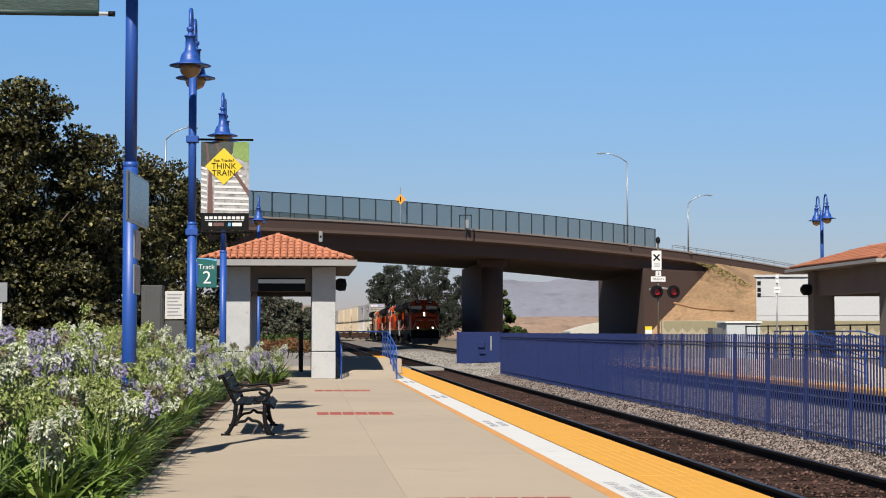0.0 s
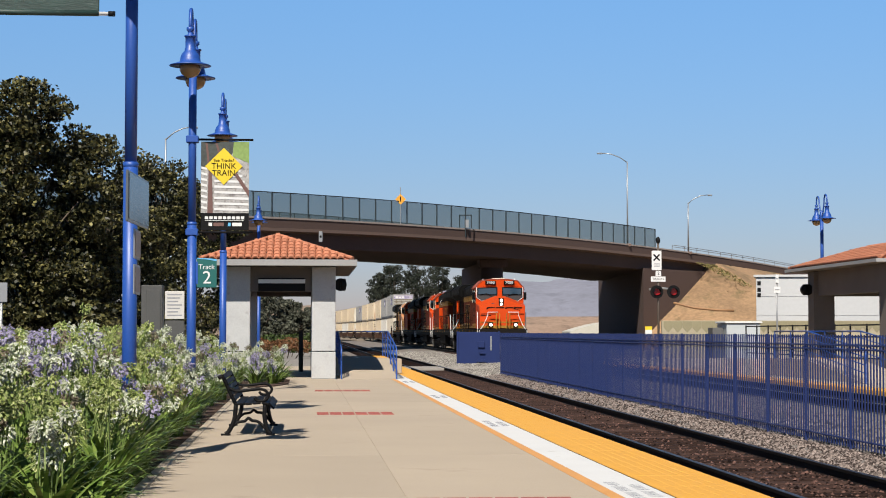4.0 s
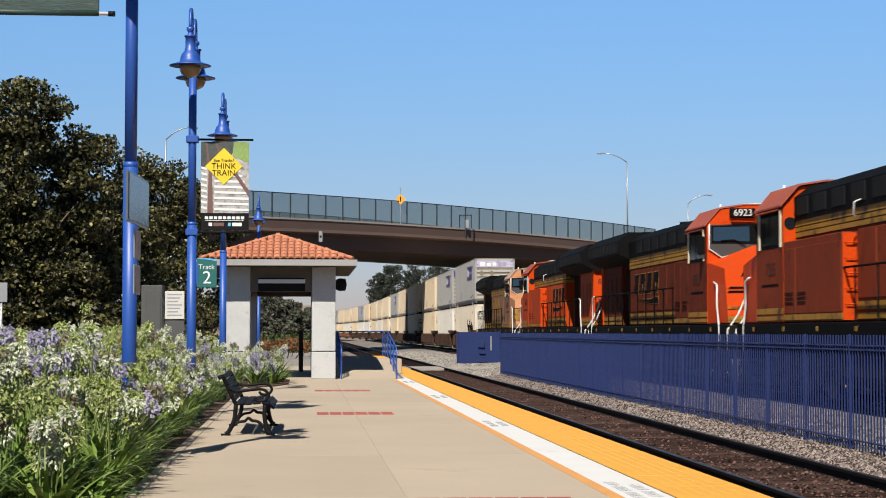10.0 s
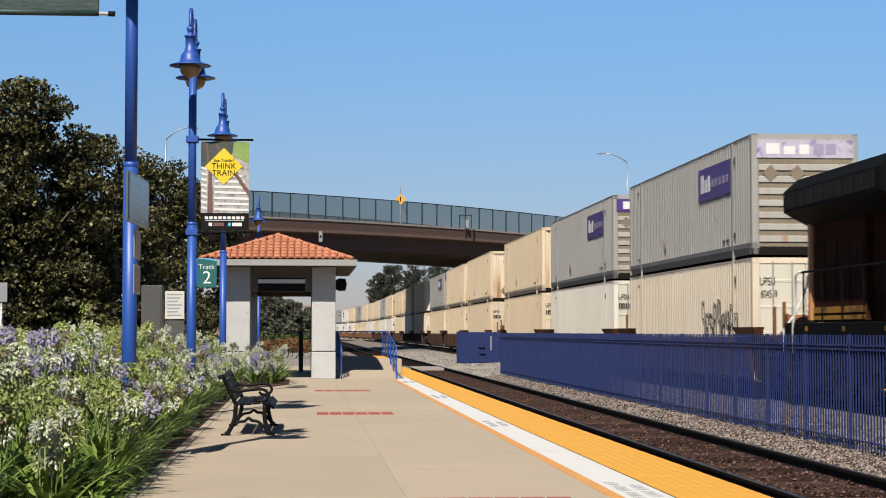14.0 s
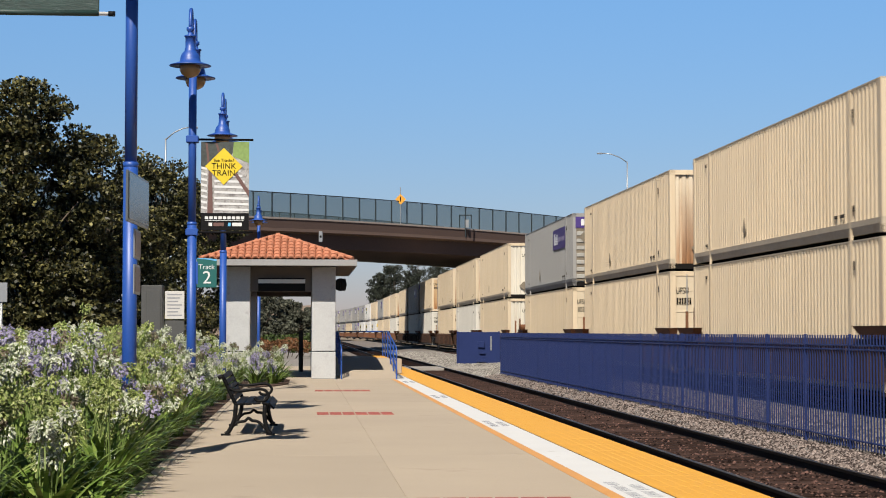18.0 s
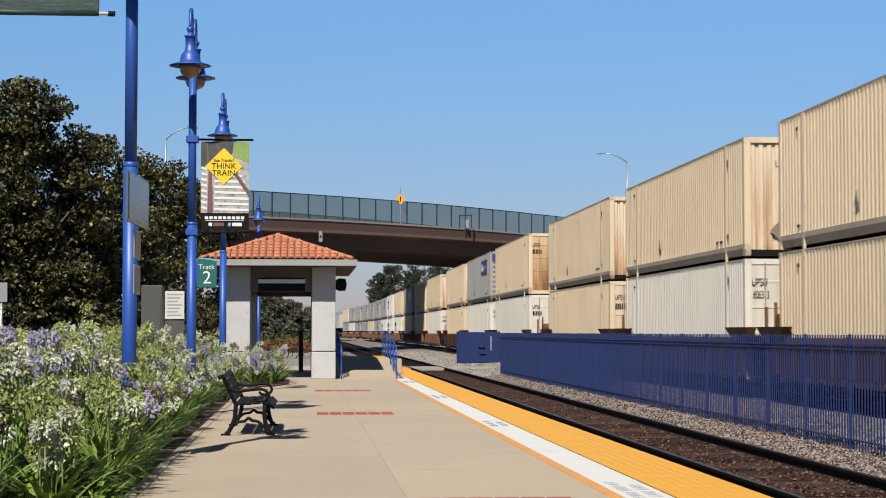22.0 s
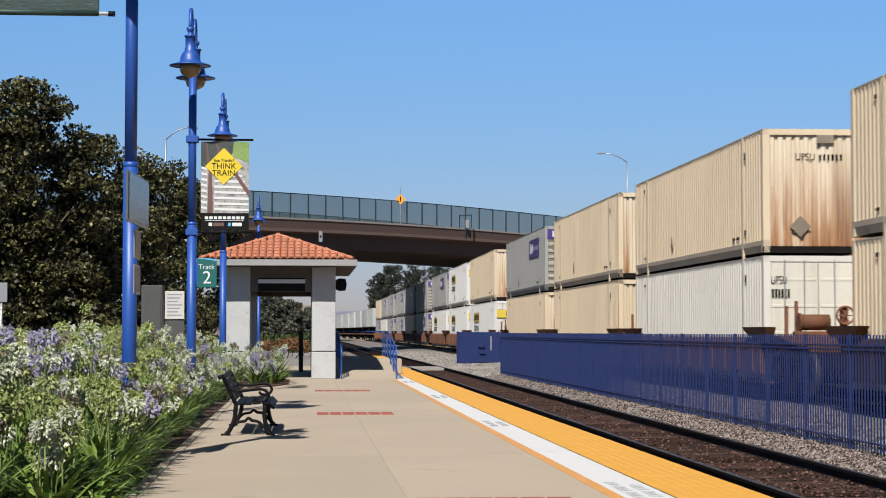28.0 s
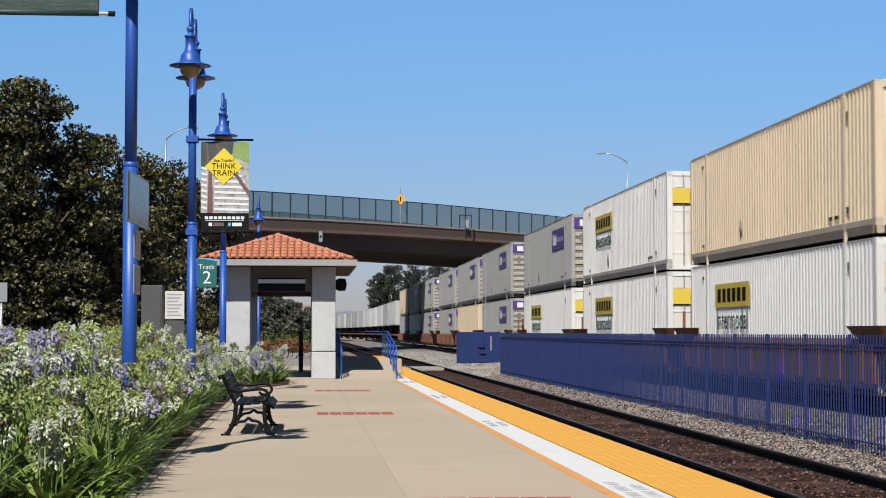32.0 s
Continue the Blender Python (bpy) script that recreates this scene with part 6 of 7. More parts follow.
    prism(bm, [(-1.5, 1.62), (1.5, 1.62), (1.5, 4.16), (1.12, 4.58), (0.5, 4.68), (-0.5, 4.68), (-1.12, 4.58), (-1.5, 4.16)], "y", CF, -6.5)
    cab = part("cab", bm, body, s, "painted crew cab")
    bm = bmesh.new()
    prism(bm, [(-1.56, 4.14), (-1.15, 4.6), (-0.52, 4.70), (0.52, 4.70), (1.15, 4.6), (1.56, 4.14), (1.56, 4.18), (1.16, 4.64), (0.53, 4.74), (-0.53, 4.74), (-1.16, 4.64), (-1.56, 4.18)], "y", CF + 0.03, -6.42)
    part("cab_roof", bm, PALEROOF if old else ROOFRED, cab, "pale faded roof sheet" if old else "sun-bleached red roof sheet")
    for sx in (-1, 1):
        bm = bmesh.new()
        prism(bm, [(sx * 0.14, 4.22), (sx * 1.42, 4.18), (sx * 1.44, 3.56), (sx * 1.1, 3.34), (sx * 0.14, 3.60)], "y", CF - 0.04, CF - 0.004)
        part("window_frame", bm, GLAREGREY, cab, "dark glare-free surround")
        bm = bmesh.new()
        prism(bm, [(sx * 0.16, 4.20), (sx * 1.40, 4.16), (sx * 1.40, 3.70), (sx * 0.16, 3.70)], "y", CF - 0.052, CF - 0.041)
        part("window_gasket", bm, LOCOBLACK, cab, "black rubber gasket")
        bm = bmesh.new()
        prism(bm, [(sx * 0.21, 4.15), (sx * 1.35, 4.12), (sx * 1.35, 3.76), (sx * 0.21, 3.76)], "y", CF - 0.062, CF - 0.053)
        part("windscreen", bm, GLASS, cab, "dark windscreen")
        bm = bmesh.new()
        tube(bm, [(sx * 0.5, CF - 0.08, 3.64), (sx * 0.8, CF - 0.08, 3.80), (sx * 1.15, CF - 0.08, 3.77)], 0.014, 5)
        part("wiper", bm, LOCOBLACK, cab)
        bm = bmesh.new()
        tube(bm, [(sx * 0.25, CF - 0.09, 4.26), (sx * 0.7, CF - 0.11, 4.28), (sx * 1.15, CF - 0.09, 4.26)], 0.013, 5)
        part("grab_bar", bm, body, cab, "thin bar over the windscreen")
        bm = bmesh.new()
        box(bm, sx * 0.585 - 0.33, sx * 0.585 + 0.33, CF - 0.16, CF - 0.01, 4.37, 4.61, 0.015)
        nb = part("number_board", bm, LOCOBLACK, cab, "black number board")
        if number:
            words("number", number, 0.25, RAILWHITE, nb, pose(sx * 0.585, CF - 0.165, 4.49, 90, 0, 0))
        bm = bmesh.new()
        box(bm, sx * 1.5 - 0.012, sx * 1.5 + 0.012, -8.35, -6.7, 3.26, 4.06)
        part("side_window_frame", bm, LOCOBLACK, cab)
        for y0 in (-8.25, -7.5):
            bm = bmesh.new()
            box(bm, sx * 1.5 - 0.02, sx * 1.5 + 0.02, y0, y0 + 0.66, 3.34, 3.98)
            part("side_window", bm, SIDEGLASS, cab, "dark side window")
        for y0 in (-8.5, -6.68):
            bm = bmesh.new()
            box(bm, sx * 1.52 - 0.02, sx * 1.52 + 0.02, y0, y0 + 0.1, 3.26, 4.08)
            part("window_post", bm, CREAM, cab, "pale strip beside the side window")
        bm = bmesh.new()
        hull(bm, [(sx * a, y, z) for y in (-8.4, -6.7) for a, z in ((1.5, 4.13), (1.5, 4.10), (1.66, 4.04), (1.66, 4.06))])
        part("sun_shade", bm, side, cab, "sloping shade over the side windows")
        bm = bmesh.new()
        box(bm, sx * 1.62 - 0.09, sx * 1.62 + 0.09, -8.62, -8.58, 3.42, 3.9, 0.01)
        part("mirror", bm, LOCOBLACK, cab)
        bm = bmesh.new()
        box(bm, sx * 1.5 - 0.006, sx * 1.5 + 0.006, CF + 0.02, -6.5, 1.63, 4.14)
        part("side_plate", bm, side, cab, "weathered cab side with shade in its paint")
        if number:
            words("number", number, 0.42, letters, cab, pose(sx * 1.512, -7.5, 2.78, 90, 0, 90 if sx > 0 else -90))
        bm = bmesh.new()
        box(bm, sx * 1.508 - 0.006, sx * 1.508 + 0.006, -8.3, -6.9, 2.42, 2.47)
        part("handhold", bm, LOCOBLACK, cab)
        # Nose sides keep the brighter body paint, for the sun they catch.
        bm = bmesh.new()
        hull(bm, [(sx * q, y, z) for q, y, z in ((1.425, -10.36, 2.98), (1.37, -10.53, 1.64), (1.493, -8.81, 3.18), (1.493, -8.81, 1.64), (1.415, -10.36, 2.98), (1.36, -10.53, 1.64), (1.48, -8.81, 3.18), (1.48, -8.81, 1.64))])
        part("side_plate", bm, body, nose, "painted nose side")
        bm = bmesh.new()
        tube(bm, [(sx * 1.45, CF - 0.05, 4.2), (sx * 1.46, CF - 0.05, 3.56), (sx * 1.12, CF - 0.05, 3.33), (sx * 0.1, CF - 0.05, 3.62)], 0.02, 5)
        part("window_trim", bm, RAILWHITE, cab, "white trim below the windscreen")
        # rear wall of the cab: round window and grab irons
        bm = bmesh.new()
        rod(bm, (sx * 1.34, -6.5, 3.78), (sx * 1.34, -6.485, 3.78), 0.135, n=16)
        part("rear_window", bm, SIDEGLASS, cab, "small round rear window")
    bm = bmesh.new()
    box(bm, -0.4, 0.4, -8.1, -7.3, 4.72, 4.80, 0.03)
    part("roof_unit", bm, CREAM, cab, "pale air conditioning unit on the roof")
    for x in (-1.0, 1.0):
        bm = bmesh.new()
        rod(bm, (x, -8.2, 4.6), (x, -8.2, 4.76), 0.03, n=8)
        part("antenna", bm, RAILWHITE, cab)
    # flush base behind the cab: its end steps in to the hood
    for sx, end in ((-1, -4.6), (1, -2.2)):
        bm = bmesh.new()
        box(bm, min(sx * 1.1, sx * 1.49), max(sx * 1.1, sx * 1.49), -6.5, end, 1.62, 3.36, 0.015)
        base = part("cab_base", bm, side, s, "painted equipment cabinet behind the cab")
        for owner, y0, y1, q in ((base, -6.49, end - 0.01, 1.492), (cab, -8.78, -6.5, 1.508)):
            bm = bmesh.new()
            for z0, z1 in ((1.66, 1.75), (1.80, 1.93)) if owner is cab else ((1.66, 1.78),):
                box(bm, sx * q - 0.005, sx * q + 0.005, y0, y1, z0, z1)
            part("stripe", bm, LOCOYEL, owner, "yellow stripes along the sill")
        # This face takes the brighter paint because it is turned to the sun.
        bm = bmesh.new()
        box(bm, min(sx * 1.12, sx * 1.48), max(sx * 1.12, sx * 1.48), end, end + 0.012, 1.64, 3.34)
        part("end_plate", bm, body, base, "cabinet end in the paint of sunlit faces")
        for k in range(5):
            bm = bmesh.new()
            tube(bm, [(sx * 1.18, end, 1.95 + k * 0.3), (sx * 1.18, end + 0.07, 1.95 + k * 0.3), (sx * 1.42, end + 0.07, 1.95 + k * 0.3), (sx * 1.42, end, 1.95 + k * 0.3)], 0.014, 5)
            part("rung", bm, body, base)
        for k in range(2):
            bm = bmesh.new()
            box(bm, sx * 1.492 - 0.008, sx * 1.492 + 0.008, -6.4 + k * 0.95, -5.55 + k * 0.95 if k == 0 else end - 0.08, 1.8, 3.2, 0.006)
            dr = part("base_door", bm, side, base)
            for j in range(3):
                bm = bmesh.new()
                box(bm, sx * 1.505 - 0.01, sx * 1.505 + 0.01, -6.3 + k * 0.95, -5.7 + k * 0.95, 2.02 + j * 0.1, 2.05 + j * 0.1)
                part("louvre", bm, HOODSHADE, dr)
    # long hood
    H0, H1 = -6.48, 3.9
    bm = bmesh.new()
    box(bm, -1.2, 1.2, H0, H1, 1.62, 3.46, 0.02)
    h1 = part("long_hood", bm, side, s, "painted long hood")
    for sx in (-1, 1):
        a0 = -4.5 if sx < 0 else -2.1
        n = 7 if sx < 0 else 5
        w = (H1 - 0.1 - a0) / n
        for k in range(n):
            bm = bmesh.new()
            box(bm, sx * 1.2 - 0.02, sx * 1.2 + 0.02, a0 + k * w + 0.03, a0 + (k + 1) * w - 0.03, 2.06, 3.4, 0.01)
            part("hood_door", bm, side, h1)
        # large letter shapes with a thin yellow edge, and a tapering line below them
        q0, qw = (-0.9, 1.06) if sx < 0 else (0.1, 0.92)
        for k in range(4):
            y0 = q0 + k * qw
            f = 1 if sx > 0 else -1
            for e, mt, d in ((0.03, LOCOYEL, 0.0), (0.0, stripes, 0.006)):
                bm = bmesh.new()
                yl, yr = y0 - e, y0 + qw * 0.68 + e
                sl = 0.10 * f
                nt = 0.12 if mt is stripes else 0.0
                prism(bm, [(yl - sl, 2.62 - e), (yl + 0.22 - sl, 2.62 - e), (yl + 0.25, 2.80 + nt), (yr - 0.25, 2.80 + nt), (yr - 0.22 - sl, 2.62 - e), (yr - sl, 2.62 - e), (yr + sl, 3.24 + e), (yl + sl, 3.24 + e)] if k % 2 == 0 else
                      [(yl - sl, 2.62 - e), (yr - sl, 2.62 - e), (yr, 2.90), (yr - 0.3 + nt, 2.94), (yr + sl, 3.06), (yr + sl, 3.24 + e), (yl + sl, 3.24 + e), (yl, 2.9)], "x", sx * (1.222 + d), sx * (1.226 + d))
                part("lettering", bm, mt, h1, "worn letter shape" if mt is stripes else "thin yellow edge")
        for e, mt, d in ((0.025, LOCOYEL, 0.0), (0.0, stripes, 0.006)):
            bm = bmesh.new()
            prism(bm, [(q0 - e, 2.28 - e), (q0 + 1.2, 2.30 - e), (q0 + 3.5 * qw + e, 2.46), (q0 + 1.4, 2.42 + e), (q0 - e, 2.48 + e)], "x", sx * (1.222 + d), sx * (1.226 + d))
            part("lettering", bm, mt, h1, "tapering dark line")
        for z0, z1 in ((1.66, 1.78), (1.84, 2.0)):
            bm = bmesh.new()
            box(bm, sx * 1.215 - 0.014, sx * 1.215 + 0.014, a0, H1, z0, z1)
            part("stripe", bm, LOCOYEL, h1, "yellow stripe along the sill")
    for z0, z1 in ((3.46, 3.56), (3.585, 3.67), (3.695, 3.82)):
        bm = bmesh.new()
        box(bm, -1.225, 1.225, H0, H1, z0, z1)
        part("stripe_band", bm, LOCOYEL, h1, "yellow band below the roof")
    bm = bmesh.new()
    prism(bm, [(-1.25, 3.82), (1.25, 3.82), (1.25, 4.34), (0.95, 4.56), (-0.95, 4.56), (-1.25, 4.34)], "y", H0, H1 - 0.002)
    hr = part("hood_roof", bm, LOCOBLACK, s, "black hood roof")
    for sx in (-1, 1):
        for k in range(7):
            bm = bmesh.new()
            box(bm, sx * 1.25 - 0.02, sx * 1.25 + 0.02, -6.2 + k * 1.3, -5.35 + k * 1.3, 3.92, 4.3, 0.01)
            part("intake_panel", bm, INTAKE, hr, "dark grey intake panel")
        if old or sx < 0:
            continue
        bm = bmesh.new()
        tube(bm, [(sx * 1.3, -1.6, 3.95), (sx * 1.42, -1.6, 3.9), (sx * 1.42, -1.7, 3.66), (sx * 1.3, -1.75, 3.6)], 0.016, 6)
        part("lifting_hook", bm, RAILWHITE, hr, "pale bent hook")
    for x, y0, y1, z in ((0.0, -5.6, -4.2, 4.64), (0.0, -3.4, -1.2, 4.66), (0.0, 1.2, 3.2, 4.68)):
        bm = bmesh.new()
        box(bm, -0.6, 0.6, y0, y1, 4.54, z, 0.04)
        part("roof_hatch", bm, LOCOBLACK, hr)
    bm = bmesh.new()
    box(bm, -0.85, 0.85, H1, 6.6, 1.62, 3.8, 0.02)
    eh0 = part("engine_hood", bm, HOODSHADE, s, "narrow engine hood, darkened for the wing's shade")
    for k in range(3):
        for sx in (-1, 1):
            bm = bmesh.new()
            box(bm, sx * 0.85 - 0.015, sx * 0.85 + 0.015, 4.1 + k * 0.82, 4.83 + k * 0.82, 1.8, 3.5, 0.01)
            part("hood_door", bm, HOODSHADE, eh0)
    bm = bmesh.new()
    prism(bm, [(-0.95, 3.8), (0.95, 3.8), (0.95, 4.3), (0.7, 4.5), (-0.7, 4.5), (-0.95, 4.3)], "y", 3.9, 6.0)
    part("exhaust_housing", bm, LOCOBLACK, s)
    bm = bmesh.new()
    lathe(bm, [(0.34, 4.5), (0.36, 4.80), (0.30, 4.80), (0.28, 4.6)], 16, (0, 0.0, 0))
    part("exhaust_stack", bm, LOCOBLACK, hr)
    bm = bmesh.new()
    box(bm, -1.0, 1.0, 6.6, 10.2, 1.62, 3.75, 0.02)
    # Under the flared housing most engines get the shade-dark tone.
    rear = side if plain_rear else HOODSHADE
    rc = part("radiator_cab", bm, rear, s, "painted radiator compartment")
    for k in range(4):
        for sx in (-1, 1):
            bm = bmesh.new()
            box(bm, sx * 1.0 - 0.02, sx * 1.0 + 0.02, 6.72 + k * 0.88, 7.5 + k * 0.88, 1.85, 3.3, 0.01)
            part("hood_door", bm, rear, rc)
    for sx in (-1, 1):
        bm = bmesh.new()
        for z0, z1 in ((1.66, 1.75), (1.80, 1.93)):
            box(bm, sx * 1.022 - 0.006, sx * 1.022 + 0.006, 6.62, 10.18, z0, z1)
        part("stripe", bm, LOCOYEL, rc, "yellow stripes along the sill")
    bm = bmesh.new()
    prism(bm, [(-1.0, 3.68), (1.0, 3.68), (1.56, 3.98), (1.56, 4.42), (1.25, 4.70), (-1.25, 4.70), (-1.56, 4.42), (-1.56, 3.98)], "y", 3.95, 10.55)
    rh = part("radiator_housing", bm, LOCOBLACK, s, "black flared radiator housing")
    for k in range(9):
        for sx in (-1, 1):
            bm = bmesh.new()
            box(bm, sx * 1.56 - 0.015, sx * 1.56 + 0.015, 4.3 + k * 0.68, 4.85 + k * 0.68, 4.04, 4.38)
            part("grille", bm, INTAKE, rh, "dark grey grille")
    for k in range(3):
        bm = bmesh.new()
        lathe(bm, [(0.62, 4.69), (0.64, 4.76), (0.56, 4.76), (0.5, 4.72)], 20, (0, 5.2 + k * 1.9, 0))
        part("roof_fan", bm, INTAKE, rh, "round roof fan")
    bm = bmesh.new()
    box(bm, -1.08, 1.08, 10.2, 10.42, 1.62, 3.8, 0.04)
    eh = part("end_hood", bm, body, s, "painted end wall of the hood")
    for z in (1.66, 1.80, 1.94):
        bm = bmesh.new()
        box(bm, -1.08, 1.08, 10.422, 10.435, z, z + 0.08)
        part("stripe", bm, LOCOYEL, eh)
    if number:
        words("number", number, 0.30, letters, eh, pose(0.62, 10.425, 3.3, 90, 0, 180))
    for sx in (-1, 1):
        for k in range(8):
            bm = bmesh.new()
            box(bm, sx * 1.5 - 0.008, sx * 1.5 + 0.008, -9.2 + k * 2.6, -9.06 + k * 2.6, 1.42, 1.52)
            part("reflector", bm, LOCOYEL, s, "small yellow square on the frame")
        # walkway handrails
        bm = bmesh.new()
        tube(bm, [(sx * 1.46, -4.3, 2.66), (sx * 1.46, 3, 2.66), (sx * 1.46, 9.6, 2.66)], 0.024, 5)
        part("handrail", bm, LOCOBLACK, s)
        for k in range(11):
            bm = bmesh.new()
            rod(bm, (sx * 1.46, -4.2 + k * 1.36, 1.6), (sx * 1.46, -4.2 + k * 1.36, 2.66), 0.022, n=5)
            part("stanchion", bm, LOCOBLACK, s)
    return s


def container(kind, label, skin, end, door_front, logo=None, number=""):
    """A 53-foot box, 16.15 x 2.59 x 2.9 m; the origin is the middle of its floor, the end that leads looks to -y."""
    s = thing("shipping_container", label, "container", group="stacked containers")
    L, W, H = 8.075, 1.295, 2.90
    GREYRAIL = BEIGERAIL if skin is BEIGE else DARKRAIL if skin is GREY else UPPERRAIL
    # corrugated sides
    for sx in (-1, 1):
        key = (kind, sx)
        if key not in SHEETS:
            bm = bmesh.new()
            n, y0, y1 = 66, -L + 0.18, L - 0.18
            pit = (y1 - y0) / n
            cols = []
            for i in range(n):
                y = y0 + i * pit
                for f, d in ((0.0, 0.0), (0.42, 0.0), (0.52, 0.03), (0.90, 0.03)):
                    cols.append((sx * (W - 0.012 - d), y + f * pit))
            cols.append((sx * (W - 0.012), y1))
            lo = [bm.verts.new((x, y, 0.30)) for x, y in cols]
            hi = [bm.verts.new((x, y, H - 0.034)) for x, y in cols]
            for i in range(len(cols) - 1):
                q = (lo[i], lo[i + 1], hi[i + 1], hi[i])
                bm.faces.new(q if sx > 0 else q[::-1])
            SHEETS[key] = mesh_of(bm, "side_sheet", skin)
        part("side_sheet", SHEETS[key], None, s)
        bm = bmesh.new()
        box(bm, sx * (W - 0.07) - 0.06, sx * (W - 0.07) + 0.06, -L, L, H - 0.035, H)
        part("top_rail", bm, GREYRAIL, s)
        bm = bmesh.new()
        prism(bm, [(sx * W, 0.30), (sx * W, 0.19), (sx * (W - 0.04), 0.03), (sx * (W - 0.14), 0.03), (sx * (W - 0.14), 0.30)], "y", -L, L)
        part("bottom_rail", bm, GREYRAIL, s, "grey lower side rail")
        for y in (-L + 1.98, L - 1.98):
            bm = bmesh.new()
            box(bm, sx * (W - 0.02) - 0.022, sx * (W - 0.02) + 0.022, y - 0.055, y + 0.055, -0.062, H)
            part("lifting_post", bm, skin, s)
        for y in (-L + 0.09, L - 0.09):
            bm = bmesh.new()
            box(bm, sx * (W - 0.09) - 0.09, sx * (W - 0.09) + 0.09, y - 0.09, y + 0.09, 0.0, H, 0.015)
            part("corner_post", bm, skin, s)
    bm = bmesh.new()
    box(bm, -W + 0.05, W - 0.05, -L + 0.05, L - 0.05, H - 0.06, H - 0.015)
    part("roof", bm, skin, s)
    bm = bmesh.new()
    box(bm, -W + 0.1, W - 0.1, -L + 0.05, L - 0.05, 0.03, 0.14)
    part("floor", bm, UNDER, s)
    for sy, door in ((-1, door_front), (1, not door_front)):
        y = sy * (L - 0.05)
        bm = bmesh.new()
        box(bm, -W, W, y - 0.05, y + 0.05, H - 0.14, H - 0.002)
        part("header", bm, skin, s)
        bm = bmesh.new()
        box(bm, -W, W, y - 0.05, y + 0.05, 0.0, 0.16)
        part("end_sill", bm, UNDER if not door else skin, s)
        if door:
            for sx in (-1, 1):
                bm = bmesh.new()
                x0, x1 = sorted((sx * 0.01, sx * (W - 0.12)))
                box(bm, x0, x1, y - 0.03, y + 0.03, 0.16, H - 0.14)
                for j in range(4):
                    box(bm, x0 + 0.05, x1 - 0.05, y + sy * 0.03 - 0.012, y + sy * 0.03 + 0.012, 0.45 + j * 0.62, 0.52 + j * 0.62, 0.008)
                dr = part("door", bm, end, s, "hinged end door")
                for f in (0.32, 0.72):
                    bm = bmesh.new()
                    xx = x0 + (x1 - x0) * f
                    rod(bm, (xx, y + sy * 0.06, 0.12), (xx, y + sy * 0.06, H - 0.1), 0.018, n=6)
                    part("locking_bar", bm, STEEL, dr)
                if sx < 0:
                    for k in range(2):
                        bm = bmesh.new()
                        if k == 0:
                            words("lettering", "UPSU", 0.27, LOCOBLACK, dr, pose(-W + 0.36, y + sy * 0.047, 2.32, 90, 0, 0) @ Matrix.Diagonal((0.6, 1, 1, 1)))
                            continue
                        if number:
                            words("lettering", number, 0.27, LOCOBLACK, dr, pose(-W + 0.40, y + sy * 0.047, 2.02, 90, 0, 0) @ Matrix.Diagonal((0.5, 1, 1, 1)))
                            continue
                        for c in range(6):
                            xx = -W + 0.19 + c * 0.075
                            box(bm, xx, xx + 0.05, y + sy * 0.047 - 0.004, y + sy * 0.047 + 0.004, 2.22 - k * 0.3, 2.42 - k * 0.3)
                        part("lettering", bm, LOCOBLACK, dr, "unreadable code as bars")
        else:
            bm = bmesh.new()
            n = 11
            pit = (2 * W - 0.36) / n
            cols = []
            for i in range(n):
                x = -W + 0.18 + i * pit
                for f, d in ((0.0, 0.0), (0.5, 0.0), (0.62, 0.045), (0.88, 0.045)):
                    cols.append((x + f * pit, y - sy * d))
            cols.append((W - 0.18, y))
            lo = [bm.verts.new((a, b, 0.16)) for a, b in cols]
            hi = [bm.verts.new((a, b, H - 0.14)) for a, b in cols]
            for i in range(len(cols) - 1):
                q = (lo[i], lo[i + 1], hi[i + 1], hi[i])
                bm.faces.new(q if sy < 0 else q[::-1])
            part("end_wall", bm, end, s, "corrugated end wall")
            if logo not in ("purple", "faded"):
                bm = bmesh.new()
                prism(bm, [(-0.42 - 0.25, 0.62), (-0.42, 0.37), (-0.42 + 0.25, 0.62), (-0.42, 0.87)], "y", y + sy * 0.055, y + sy * 0.065)
                part("placard", bm, PLACARD, s, "grey diamond placard holder")
                bm = bmesh.new()
                if number:
                    words("lettering", number, 0.24, LOCOBLACK, s, pose(0.42, y + sy * 0.008, 2.24, 90, 0, 0) @ Matrix.Diagonal((0.85, 1, 1, 1)))
                words("lettering", "UPSU", 0.24, LOCOBLACK, s, pose(-0.28, y + sy * 0.008, 2.24, 90, 0, 0) @ Matrix.Diagonal((0.85, 1, 1, 1)))
                if not number:
                    for c in range(5, 11):
                        box(bm, -0.45 + c * 0.1, -0.40 + c * 0.1, y + sy * 0.006 - 0.004, y + sy * 0.006 + 0.004, 2.17, 2.31)
                    part("lettering", bm, LOCOBLACK, s, "unreadable code as bars")
                bm = bmesh.new()
                box(bm, -0.02, 0.4, y + sy * 0.06 - 0.012, y + sy * 0.06 + 0.012, 2.56, 2.76, 0.01)
                part("vent", bm, PLACARD, s)
    # small marks on the sides
    bm = bmesh.new()
    for y, z, w, h in ((-L + 2.5, 0.42, 0.3, 0.12), (-L + 2.9, 0.42, 0.2, 0.12), (L - 1.55, 2.52, 0.16, 0.14), (L - 1.6, 0.42, 0.2, 0.1), (-L + 1.75, 0.5, 0.1, 0.2), (-L + 1.75, 2.32, 0.07, 0.3)):
        box(bm, -W - 0.004, -W + 0.01, y - w / 2, y - w * 0.1, z, z + h * 0.6)
